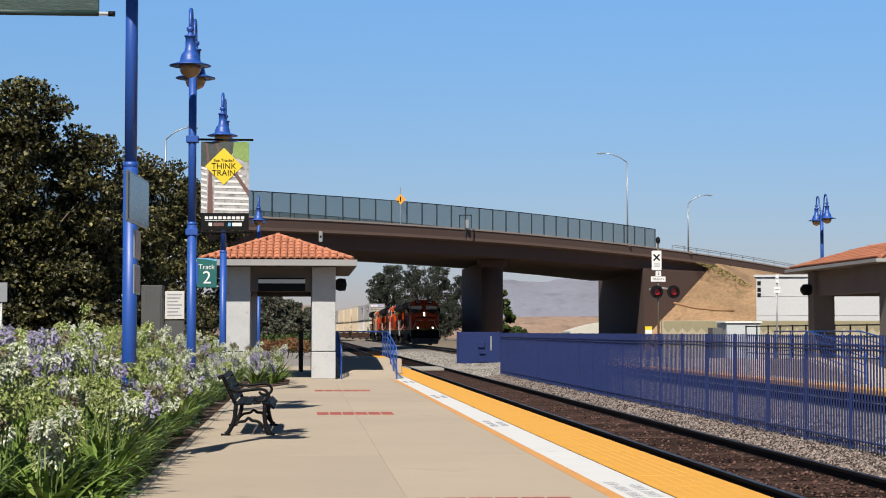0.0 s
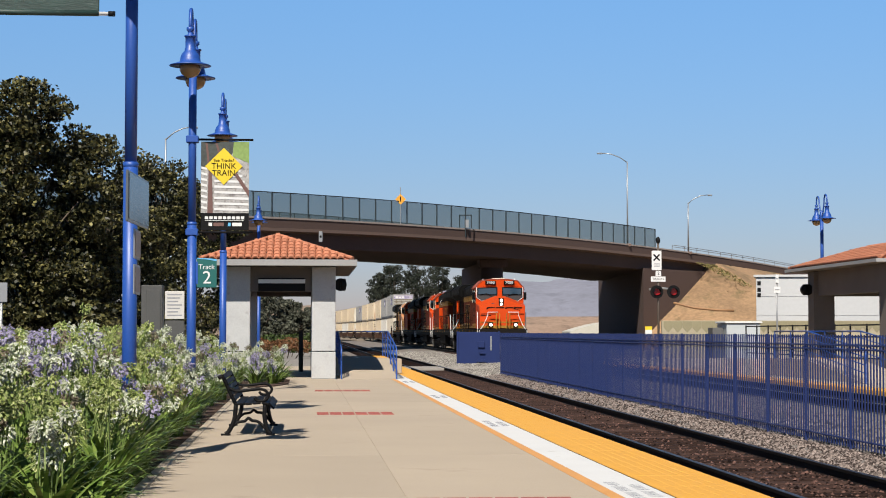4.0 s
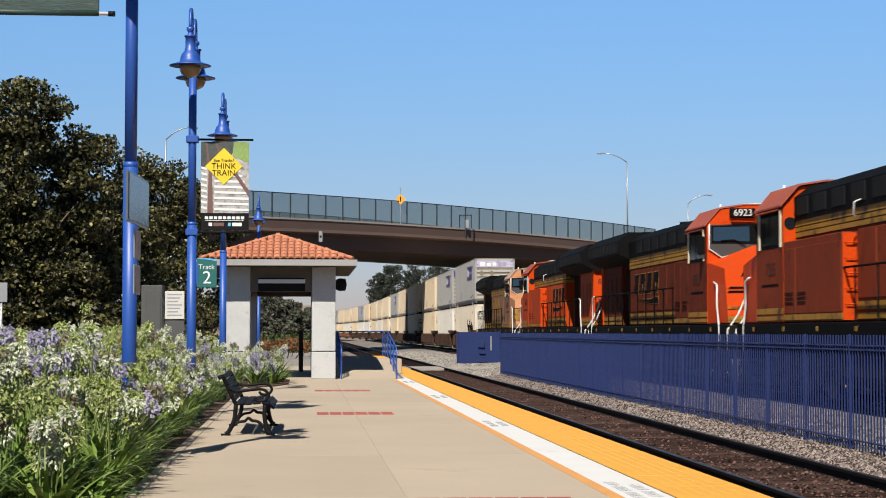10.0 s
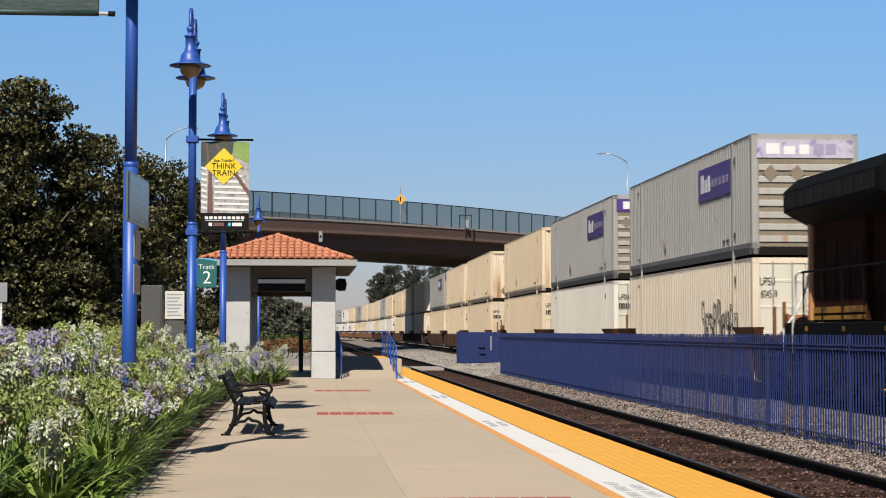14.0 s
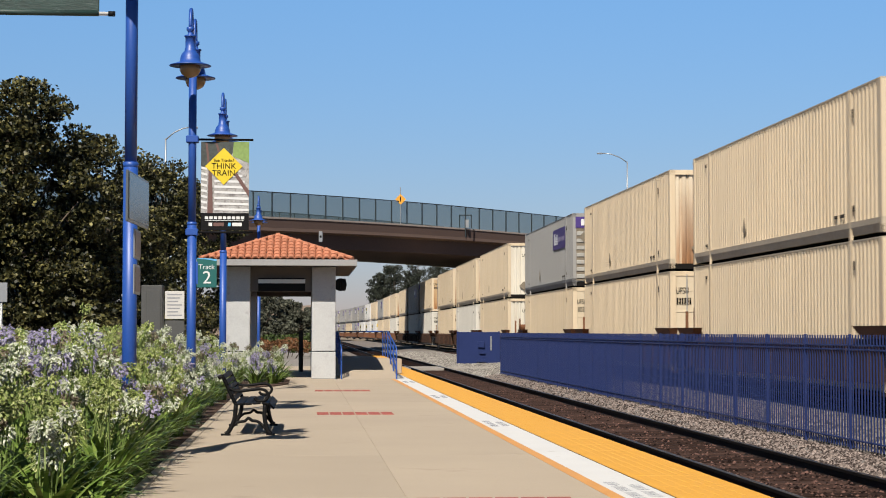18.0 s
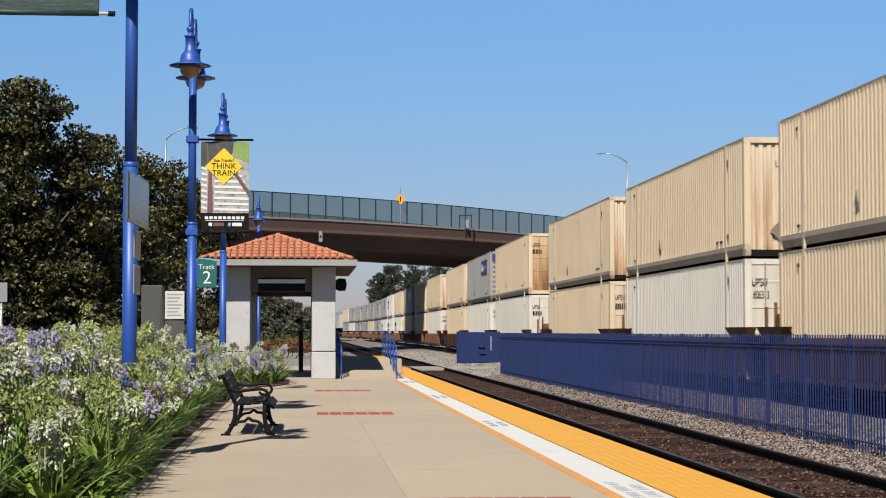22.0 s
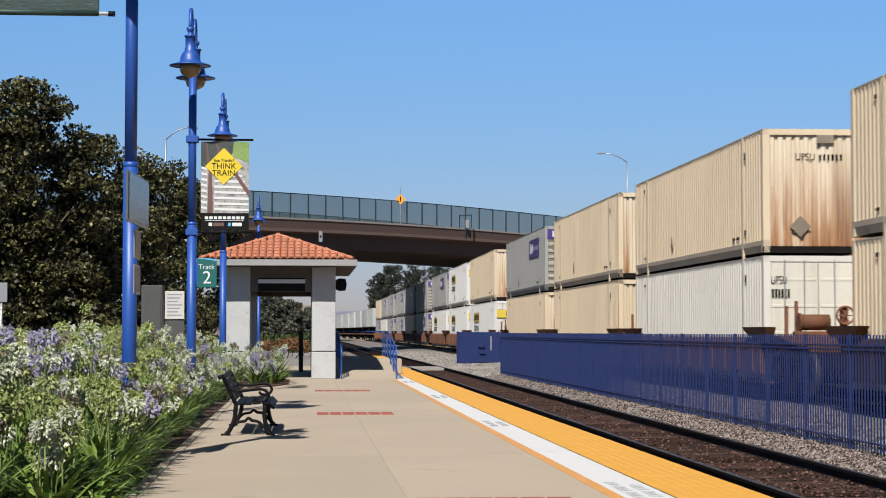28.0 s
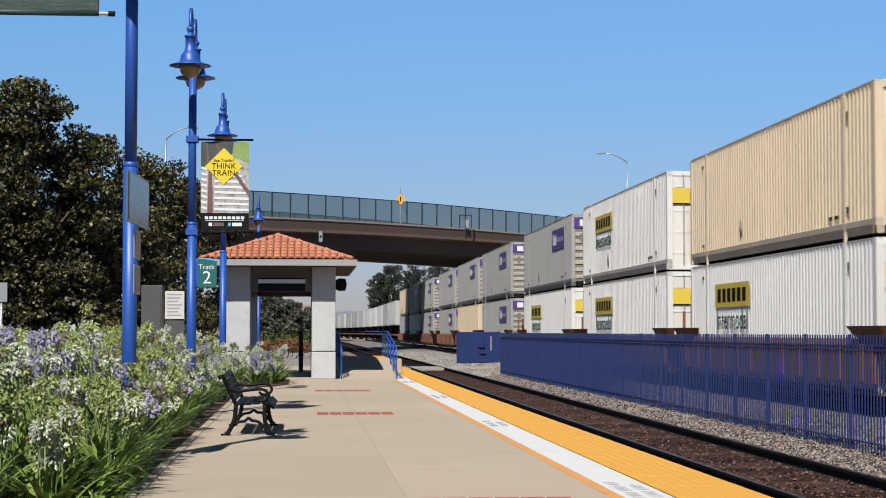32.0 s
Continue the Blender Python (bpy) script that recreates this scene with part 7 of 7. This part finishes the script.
        box(bm, -W - 0.004, -W + 0.01, y + w * 0.05, y + w / 2, z, z + h * 0.6)
    part("lettering", bm, MARKINK, s, "small unreadable marks as bars")
    bm = bmesh.new()
    prism(bm, [(2.24, 0.64), (2.36, 0.46), (2.48, 0.64), (2.36, 0.92)], "x", -W - 0.012, -W + 0.004)
    part("placard", bm, PLACARD, s, "diamond placard holder")

    def side_plate(nm, y0, y1, z0, z1, mt, parent, d, lab=""):
        bm = bmesh.new()
        box(bm, -W - 0.006 - d, -W - 0.002 - d + 0.003, y0, y1, z0, z1)
        return part(nm, bm, mt, parent, lab)

    ye = -L + 0.05
    if logo in ("purple", "faded"):
        pn = side_plate("sign_panel", -L + 2.15, -L + 5.8, 1.65, 2.51, PURPLE, s, 0.0, "purple panel with white and grey shapes")
        for y0, y1, z0, z1 in ((5.12, 5.5, 1.86, 2.34), (4.75, 5.02, 1.86, 2.2), (4.4, 4.66, 1.86, 2.28)):
            side_plate("emblem", -L + y0, -L + y1, z0, z1, WHITE, pn, 0.006)
        for k in range(5):
            side_plate("emblem", -L + 2.4 + k * 0.4, -L + 2.62 + k * 0.4, 1.95, 2.15, LILAC, pn, 0.006)
        bm = bmesh.new()
        box(bm, -W + 0.12, W - 0.12, ye - 0.075, ye - 0.055, 2.32, 2.76)
        pe = part("sign_panel", bm, PURPLE if logo == "purple" else FADEDPANEL, s, "purple panel above the ribbed end" if logo == "purple" else "faded lilac panel above the ribbed end")
        for x0, x1, z0, z1 in ((-0.95, -0.62, 2.41, 2.67), (-0.52, -0.24, 2.41, 2.6), (-0.14, 0.1, 2.41, 2.64)):
            bm = bmesh.new()
            box(bm, x0, x1, ye - 0.082, ye - 0.076, z0, z1)
            part("emblem", bm, WHITE, pe)
        for x0, x1 in ((0.2, 0.45), (0.5, 0.75)):
            bm = bmesh.new()
            box(bm, x0, x1, ye - 0.082, ye - 0.076, 2.4, 2.66)
            part("emblem", bm, LILAC, pe)
        for k in range(7):
            bm = bmesh.new()
            box(bm, -W + 0.16, W - 0.16, ye - 0.085, ye - 0.05, 0.30 + k * 0.285, 0.46 + k * 0.285, 0.015)
            part("end_rib", bm, end, s)
        bm = bmesh.new()
        box(bm, -W + 0.15, W - 0.15, ye - 0.052, ye - 0.049, 0.2, 2.3)
        part("end_groove", bm, PLACARD, s, "dark grooves between ribs")
        for x in (-0.85, -0.2):
            bm = bmesh.new()
            prism(bm, [(x - 0.2, 1.95), (x, 1.75), (x + 0.2, 1.95), (x, 2.15)], "y", ye - 0.10, ye - 0.09)
            part("placard", bm, PLACARD, s, "grey diamond placard holder")
    if logo == "yellow":
        pn = side_plate("sign_panel", -L + 9.6, -L + 13.2, 1.75, 2.35, YELPANEL, s, 0.0, "yellow panel with dark shapes")
        for k in range(6):
            side_plate("emblem", -L + 9.95 + k * 0.52, -L + 10.3 + k * 0.52, 1.88, 2.22, LOCOBLACK, pn, 0.006)
        words("wording", "Intermodal", 0.74, GREENINK, s, pose(-W - 0.008, -L + 11.4, 1.42, 90, 0, -90))
        bm = bmesh.new()
        box(bm, -W + 0.15, W - 0.15, ye - 0.10, ye - 0.09, 1.95, 2.4)
        pe = part("sign_panel", bm, YELPANEL, s, "yellow panel on the doors")
        for k in range(7):
            bm = bmesh.new()
            box(bm, -0.62 + k * 0.24, -0.48 + k * 0.24, ye - 0.106, ye - 0.101, 2.07, 2.27)
            part("emblem", bm, BROWNINK, pe)
    if logo == "scrawl":
        g = random.Random(4)
        for k in range(9):
            y, z0, z1 = -L + 1.5 + k * 0.46, 0.95 + g.uniform(-0.1, 0.1), 1.75 + g.uniform(-0.2, 0.25)
            bm = bmesh.new()
            d = -W - 0.004
            tube(bm, [(d, y, z0), (d, y + 0.04, z1), (d, y + 0.3, z1 + g.uniform(-0.1, 0.1)), (d, y + 0.28, (z0 + z1) / 2), (d, y + 0.05, (z0 + z1) / 2 + g.uniform(-0.1, 0.1))], 0.013, 4)
            if k % 2:
                tube(bm, [(d - 0.001, y + 0.28, (z0 + z1) / 2), (d - 0.001, y + 0.36, z0)], 0.013, 4)
            part("scrawl", bm, LOCOBLACK, s, "black sprayed scrawl")
        bm = bmesh.new()
        tube(bm, [(-W - 0.004, -L + 1.4 + k * 0.6, 0.82 + 0.05 * math.sin(k * 2.0)) for k in range(8)], 0.014, 4)
        part("scrawl", bm, LOCOBLACK, s, "black sprayed underline")
    return s


def rusty(name, col, amount, dirt=0.35):
    """Painted steel: long brown rust runs that thicken towards the sill, thin dirt streaks, dents."""
    mt = bpy.data.materials.new(name)
    mt.use_nodes = True
    N, L = mt.node_tree.nodes, mt.node_tree.links
    b = N["Principled BSDF"]
    b.inputs["Roughness"].default_value, b.inputs["Specular IOR Level"].default_value = 0.62, 0.35
    col = [c * K for c in col]
    oi, tc, sc, ad = N.new("ShaderNodeObjectInfo"), N.new("ShaderNodeTexCoord"), N.new("ShaderNodeMath"), N.new("ShaderNodeVectorMath")
    sc.operation = "MULTIPLY"
    sc.inputs[1].default_value = 53.0
    L.new(oi.outputs["Random"], sc.inputs[0])
    L.new(tc.outputs["Object"], ad.inputs[0])
    L.new(sc.outputs[0], ad.inputs[1])

    def streaks(scale, stretch, lo, hi, detail=5.0):
        mp, n, mr = N.new("ShaderNodeMapping"), N.new("ShaderNodeTexNoise"), N.new("ShaderNodeMapRange")
        mp.inputs["Scale"].default_value = stretch
        n.inputs["Scale"].default_value, n.inputs["Detail"].default_value, n.inputs["Roughness"].default_value = scale, detail, 0.6
        mr.inputs[1].default_value, mr.inputs[2].default_value = lo, hi
        L.new(ad.outputs[0], mp.inputs["Vector"])
        L.new(mp.outputs[0], n.inputs["Vector"])
        L.new(n.outputs["Fac"], mr.inputs[0])
        return mr.outputs[0]

    def blend(a, fac, colour):
        m = N.new("ShaderNodeMix")
        m.data_type = "RGBA"
        L.new(fac, m.inputs[0])
        if hasattr(a, "links"):
            L.new(a, m.inputs[6])
        else:
            m.inputs[6].default_value = (*a, 1)
        m.inputs[7].default_value = (*colour, 1)
        return m.outputs[2]

    def times(a, b_):
        m = N.new("ShaderNodeMath")
        m.operation = "MULTIPLY"
        m.use_clamp = True
        L.new(a, m.inputs[0])
        if hasattr(b_, "links"):
            L.new(b_, m.inputs[1])
        else:
            m.inputs[1].default_value = b_
        return m.outputs[0]

    faded = [c * 0.88 + 0.02 for c in col]
    out = blend(col, streaks(0.35, (1, 1, 1), 0.35, 0.65), faded)
    out = blend(out, times(streaks(1.6, (2.4, 2.4, 0.16), 0.5, 0.78), dirt), [c * q for c, q in zip(col, (0.52, 0.43, 0.33))])
    out = blend(out, times(streaks(9.0, (1, 1, 1), 0.56, 0.72), dirt * 0.6), [c * q for c, q in zip(col, (0.6, 0.5, 0.4))])
    if amount:
        sp, low = N.new("ShaderNodeSeparateXYZ"), N.new("ShaderNodeMapRange")
        L.new(tc.outputs["Object"], sp.inputs[0])
        low.inputs[1].default_value, low.inputs[2].default_value = 2.5, 0.1
        low.inputs[3].default_value, low.inputs[4].default_value = 0.10, 1.0
        L.new(sp.outputs["Z"], low.inputs[0])
        lo = 0.69 - 0.34 * amount
        run = streaks(1.25, (1.7, 1.7, 0.12), lo, lo + 0.15)
        rust = times(run, low.outputs[0])
        out = blend(out, times(rust, 0.9), (0.42 * K, 0.165 * K, 0.04 * K))
        core = times(streaks(1.25, (1.7, 1.7, 0.12), lo + 0.12, lo + 0.27), low.outputs[0])
        out = blend(out, times(core, 0.9), (0.085 * K, 0.032 * K, 0.014 * K))
    hs, mr = N.new("ShaderNodeHueSaturation"), N.new("ShaderNodeMapRange")
    mr.inputs[3].default_value, mr.inputs[4].default_value = 0.95, 1.06
    L.new(oi.outputs["Random"], mr.inputs[0])
    L.new(mr.outputs[0], hs.inputs["Value"])
    L.new(out, hs.inputs["Color"])
    L.new(hs.outputs[0], b.inputs["Base Color"])
    nb, bp = N.new("ShaderNodeTexNoise"), N.new("ShaderNodeBump")
    nb.inputs["Scale"].default_value, nb.inputs["Detail"].default_value = 2.2, 6.0
    bp.inputs["Strength"].default_value, bp.inputs["Distance"].default_value = 0.10, 0.03
    L.new(ad.outputs[0], nb.inputs["Vector"])
    L.new(nb.outputs["Fac"], bp.inputs["Height"])
    L.new(bp.outputs[0], b.inputs["Normal"])
    return mt


SHEETS = {}
PURPLE = M("purple_panel", (0.07, 0.035, 0.22), 0.5, var=0.1, coarse=2, fine=20)
FADEDPANEL = M("faded_panel", (0.50, 0.46, 0.58), 0.6, var=0.15, coarse=2, fine=12, second=(0.20, 0.15, 0.36), amount=0.4)
LILAC = M("faded_lilac", (0.32, 0.28, 0.42), 0.6)
YELPANEL = M("yellow_panel", (0.75, 0.55, 0.06), 0.5, var=0.1)
BROWNINK = M("brown_ink", (0.09, 0.022, 0.012), 0.7, spec=0.1)
GREENINK = M("green_ink", (0.008, 0.075, 0.06), 0.7, spec=0.1)
DARKRAIL = M("lower_rail_dark", (0.16, 0.16, 0.165), 0.7, var=0.25, coarse=0.6, fine=12)
UPPERRAIL = M("lower_rail_grey", (0.46, 0.42, 0.37), 0.7, var=0.2, coarse=0.6, fine=12)
BEIGERAIL = M("lower_rail_beige", (0.50, 0.42, 0.32), 0.7, var=0.2, coarse=0.6, fine=12, second=(0.3, 0.22, 0.14), amount=0.3)
PLACARD = M("placard_grey", (0.22, 0.18, 0.13), 0.75, var=0.3)
MARKINK = M("worn_black_marks", (0.05, 0.042, 0.035), 0.8, spec=0.1)
BEIGE = rusty("beige_box", (0.76, 0.615, 0.43), 0.0, dirt=0.30)
PALE = rusty("pale_box", (0.76, 0.725, 0.65), 0.0, dirt=0.22)
CREAMBOX = rusty("cream_box", (0.76, 0.665, 0.53), 0.0, dirt=0.3)
GREY = rusty("grey_box", (0.365, 0.36, 0.35), 0.0, dirt=0.3)
JWHITE = rusty("white_box", (0.78, 0.77, 0.75), 0.0, dirt=0.16)


# Base lighter than the box sides: the sun on the ends is put in.
BEIGERUST = rusty("rusty_sunlit_beige_end", (0.82, 0.71, 0.54), 0.92)
RUSTDOOR = rusty("rusty_door", (0.66, 0.47, 0.26), 1.15)
BEIGECLEAN = rusty("beige_end", (0.72, 0.60, 0.43), 0.45)
# Paler again than the sides, for the sun that strikes these ends.
BEIGESUNEND = rusty("sunlit_beige_end", (0.80, 0.745, 0.63), 0.3)
PALEEND = rusty("pale_end", (0.72, 0.68, 0.585), 0.4)
GREYEND = rusty("grey_end", (0.44, 0.43, 0.395), 0.2)
WHITEEND = rusty("white_end", (0.76, 0.74, 0.69), 0.3)

KINDS = {
    "B": container("B", "beige corrugated container with rust-streaked closed end", BEIGE, BEIGERUST, False),
    "b": container("b", "beige corrugated container with pale closed end", BEIGE, BEIGECLEAN, False),
    "p": container("b", "beige corrugated container with black numbers on its closed end", BEIGE, BEIGESUNEND, False, None, "604782"),
    "q": container("b", "beige corrugated container with black numbers on its closed end", BEIGE, BEIGESUNEND, False, None, "604311"),
    "D": container("B", "beige corrugated container with rusty double doors", BEIGE, RUSTDOOR, True),
    "d": container("b", "beige corrugated container with hinged double doors", BEIGE, BEIGECLEAN, True),
    "w": container("w", "pale white corrugated container with hinged double doors", PALE, PALEEND, True),
    "s": container("s", "cream-white corrugated container with black sprayed scrawls", CREAMBOX, PALEEND, True, "scrawl", "604559"),
    "n": container("w", "pale white corrugated container with black numbers on its door", PALE, PALEEND, True, None, "606313"),
    "m": container("w", "pale white corrugated container with black numbers on its door", PALE, PALEEND, True, None, "603469"),
    "e": container("b", "beige corrugated container with black numbers on its door", BEIGE, BEIGECLEAN, True, None, "605291"),
    "F": container("F", "grey corrugated container with a purple sign panel", GREY, GREYEND, False, "purple"),
    "f": container("F", "grey corrugated container with a faded sign panel", GREY, GREYEND, False, "faded"),
    "J": container("J", "white corrugated container with a yellow sign panel", JWHITE, WHITEEND, True, "yellow"),
}


def well_car(steel, label):
    """One unit of a well car: two side sills, a floor, raised end platforms and trucks; the origin is on the rails below its middle."""
    s = thing("well_car", label, "railway wagon", group="well wagons")
    for sx in (-1, 1):
        bm = bmesh.new()
        prism(bm, [(sx * 1.34, 0.45), (sx * 1.46, 0.45), (sx * 1.46, 1.15), (sx * 1.36, 1.28), (sx * 1.34, 1.28)], "y", -8.3, 8.3)
        for k in range(12):
            box(bm, sx * 1.48 - 0.03, sx * 1.48 + 0.03, -7.7 + k * 1.4 - 0.05, -7.7 + k * 1.4 + 0.05, 0.48, 1.18)
        part("side_sill", bm, steel, s, "brown side sill with stakes")
    bm = bmesh.new()
    box(bm, -1.34, 1.34, -8.3, 8.3, 0.22, 0.275)
    part("floor", bm, steel, s)
    for sy in (-1, 1):
        bm = bmesh.new()
        hull(bm, [(-1.45, sy * 8.3, 1.32), (1.45, sy * 8.3, 1.32), (-1.3, sy * 9.2, 1.32), (1.3, sy * 9.2, 1.32), (-1.45, sy * 8.3, 1.05), (1.45, sy * 8.3, 1.05), (-0.5, sy * 9.6, 1.3), (0.5, sy * 9.6, 1.3), (-0.5, sy * 9.6, 0.9), (0.5, sy * 9.6, 0.9)])
        part("end_platform", bm, steel, s)
        for sx in (-1, 1):
            bm = bmesh.new()
            hull(bm, [(sx * 1.30, sy * 7.3, 1.30), (sx * 1.48, sy * 7.3, 1.30), (sx * 1.3, sy * 9.0, 1.30), (sx * 1.48, sy * 9.0, 1.30), (sx * 1.3, sy * 7.0, 1.52), (sx * 1.56, sy * 7.0, 1.52), (sx * 1.3, sy * 9.15, 1.52), (sx * 1.56, sy * 9.15, 1.52)])
            part("guide", bm, BROWN, s, "flared brown container guide")
        for x in (-0.95, -0.72):
            bm = bmesh.new()
            box(bm, x - 0.035, x + 0.035, sy * 8.75 - 0.035, sy * 8.75 + 0.035, 1.3, 2.15 + 0.2 * math.sin(x * 9))
            part("end_stanchion", bm, BROWN, s)
    truck(s, -9.4, 2, 1.75, 0.46, UNDER)
    return s


NUMBERGREY = M("faded_numerals", (0.045, 0.03, 0.026), 0.8, spec=0.1)
ENGINES = ((9.65, "7080", ORANGE, ORANGESIDEDARK, LOCOBLACK, False, "bright orange and black freight locomotive with lit headlights"),
           (32.05, "7355", ORANGE, ORANGESIDE, ORANGESIDE, True, "grimy orange and black freight locomotive running backwards"),
           (54.75, "6923", ORANGE, ORANGESIDEDARK, LOCOBLACK, False, "orange and black freight locomotive with white handrails"),
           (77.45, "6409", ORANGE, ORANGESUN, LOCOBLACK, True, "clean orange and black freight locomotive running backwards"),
           (100.95, "5383", PUMPKIN, PUMPKINSIDE, LOCOYEL, False, "faded orange freight locomotive with yellow and dark stripes"))
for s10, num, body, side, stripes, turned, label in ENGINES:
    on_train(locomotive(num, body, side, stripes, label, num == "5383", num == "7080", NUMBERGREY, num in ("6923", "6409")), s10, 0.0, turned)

UNITS = ["fs", "Fw", "Bd", "Bd", "Bd", "Fe", "pq", "Bn", "Bd", "Dw", "Fm", "Bb", "Bw", "Bb", "FB", "BJ", "JJ", "FJ", "FF", "Fb", "FF", "FF", "Fw", "bF"]
STARTS = [115.3, 178.1, 240.9, 303.0, 364.5, 426.0, 487.0, 549.0]
used = set()


def ride(ch, s10, dz):
    src = KINDS[ch]
    ob = src if ch not in used else copy_thing(src, Matrix())
    used.add(ch)
    on_train(ob, s10, dz)


def hand_brake(s):
    """Brake wheel, cylinder and stand on the leading platform of a wagon."""
    bm = bmesh.new()
    ring = [(0.25 + 0.2 * math.cos(k * math.pi / 9), -9.32, 1.78 + 0.2 * math.sin(k * math.pi / 9)) for k in range(19)]
    tube(bm, ring, 0.025, 6)
    for k in range(6):
        a = k * math.pi / 3
        rod(bm, (0.25, -9.32, 1.78), (0.25 + 0.2 * math.cos(a), -9.32, 1.78 + 0.2 * math.sin(a)), 0.012, n=5)
    part("brake_wheel", bm, BROWN, s, "rusty round hand brake wheel")
    bm = bmesh.new()
    rod(bm, (-0.75, -9.2, 1.62), (-0.1, -9.2, 1.62), 0.18, n=16)
    rod(bm, (-0.8, -9.2, 1.62), (-0.74, -9.2, 1.62), 0.21, n=16)
    part("brake_cylinder", bm, BROWN, s, "rusty brake cylinder")
    bm = bmesh.new()
    box(bm, 0.17, 0.33, -9.28, -9.1, 1.25, 1.95, 0.02)
    box(bm, -0.9, 0.4, -9.3, -9.05, 1.28, 1.42, 0.02)
    part("brake_stand", bm, BROWN, s, "rusty stand")


DARKBROWN = M("grimy_brown_steel", (0.065, 0.034, 0.022), 0.85, var=0.4, coarse=1.5, fine=15, jitter=0.2, spec=0.15)
WELLS = [well_car(DARKBROWN, "grimy dark brown well wagon carrying two stacked containers"), well_car(BROWN, "orange-rust steel well wagon carrying two stacked containers")]
for i, pair in enumerate(UNITS):
    front = STARTS[i // 3] + (i % 3) * 19.3
    mid = front + 8.075
    on_train(WELLS[i // 12] if i in (0, 12) else copy_thing(WELLS[i // 12], Matrix()), mid)
    if i % 3 == 0:
        hand_brake(MOVERS[-1][0])
    ride(pair[1], mid, 0.28)
    ride(pair[0], mid, 3.24)


TRAILERGREY = M("dull_trailer_paint", (0.47, 0.48, 0.47), 0.6, var=0.12, coarse=0.5, fine=14, jitter=0.25, stretch=(1, 1, 0.4))


def trailer_car():
    """A flat wagon with one white road trailer on it."""
    s = thing("trailer_wagon", "flat wagon carrying a white road trailer", "railway wagon", group="trailer wagons")
    bm = bmesh.new()
    box(bm, -1.35, 1.35, -9.0, 9.0, 0.95, 1.15)
    box(bm, -0.4, 0.4, -9.6, 9.6, 0.6, 1.0)
    part("deck", bm, BROWN, s)
    truck(s, -7.0, 2, 1.75, 0.46, UNDER)
    truck(s, 7.0, 2, 1.75, 0.46, UNDER)
    bm = bmesh.new()
    box(bm, -1.29, 1.29, -8.0, 8.0, 2.25, 5.25, 0.03)
    for k in range(16):
        box(bm, -1.315, -1.292, -7.9 + k, -7.84 + k, 2.35, 5.15)
    part("trailer_body", bm, TRAILERGREY, s, "dull white trailer body with upright ribs")
    for y in (4.6, 5.9):
        for sx in (-1, 1):
            bm = bmesh.new()
            rod(bm, (sx * 0.9, y, 1.66), (sx * 1.25, y, 1.66), 0.5, n=18)
            part("tyre", bm, LOCOBLACK, s)
    bm = bmesh.new()
    box(bm, -0.8, 0.8, -6.2, -5.8, 1.15, 2.25)
    part("hitch", bm, UNDER, s)
    return s


tw = trailer_car()
for k in range(14):
    on_train(tw if k == 0 else copy_thing(tw, Matrix()), 622.0 + k * 20.0)
motions()
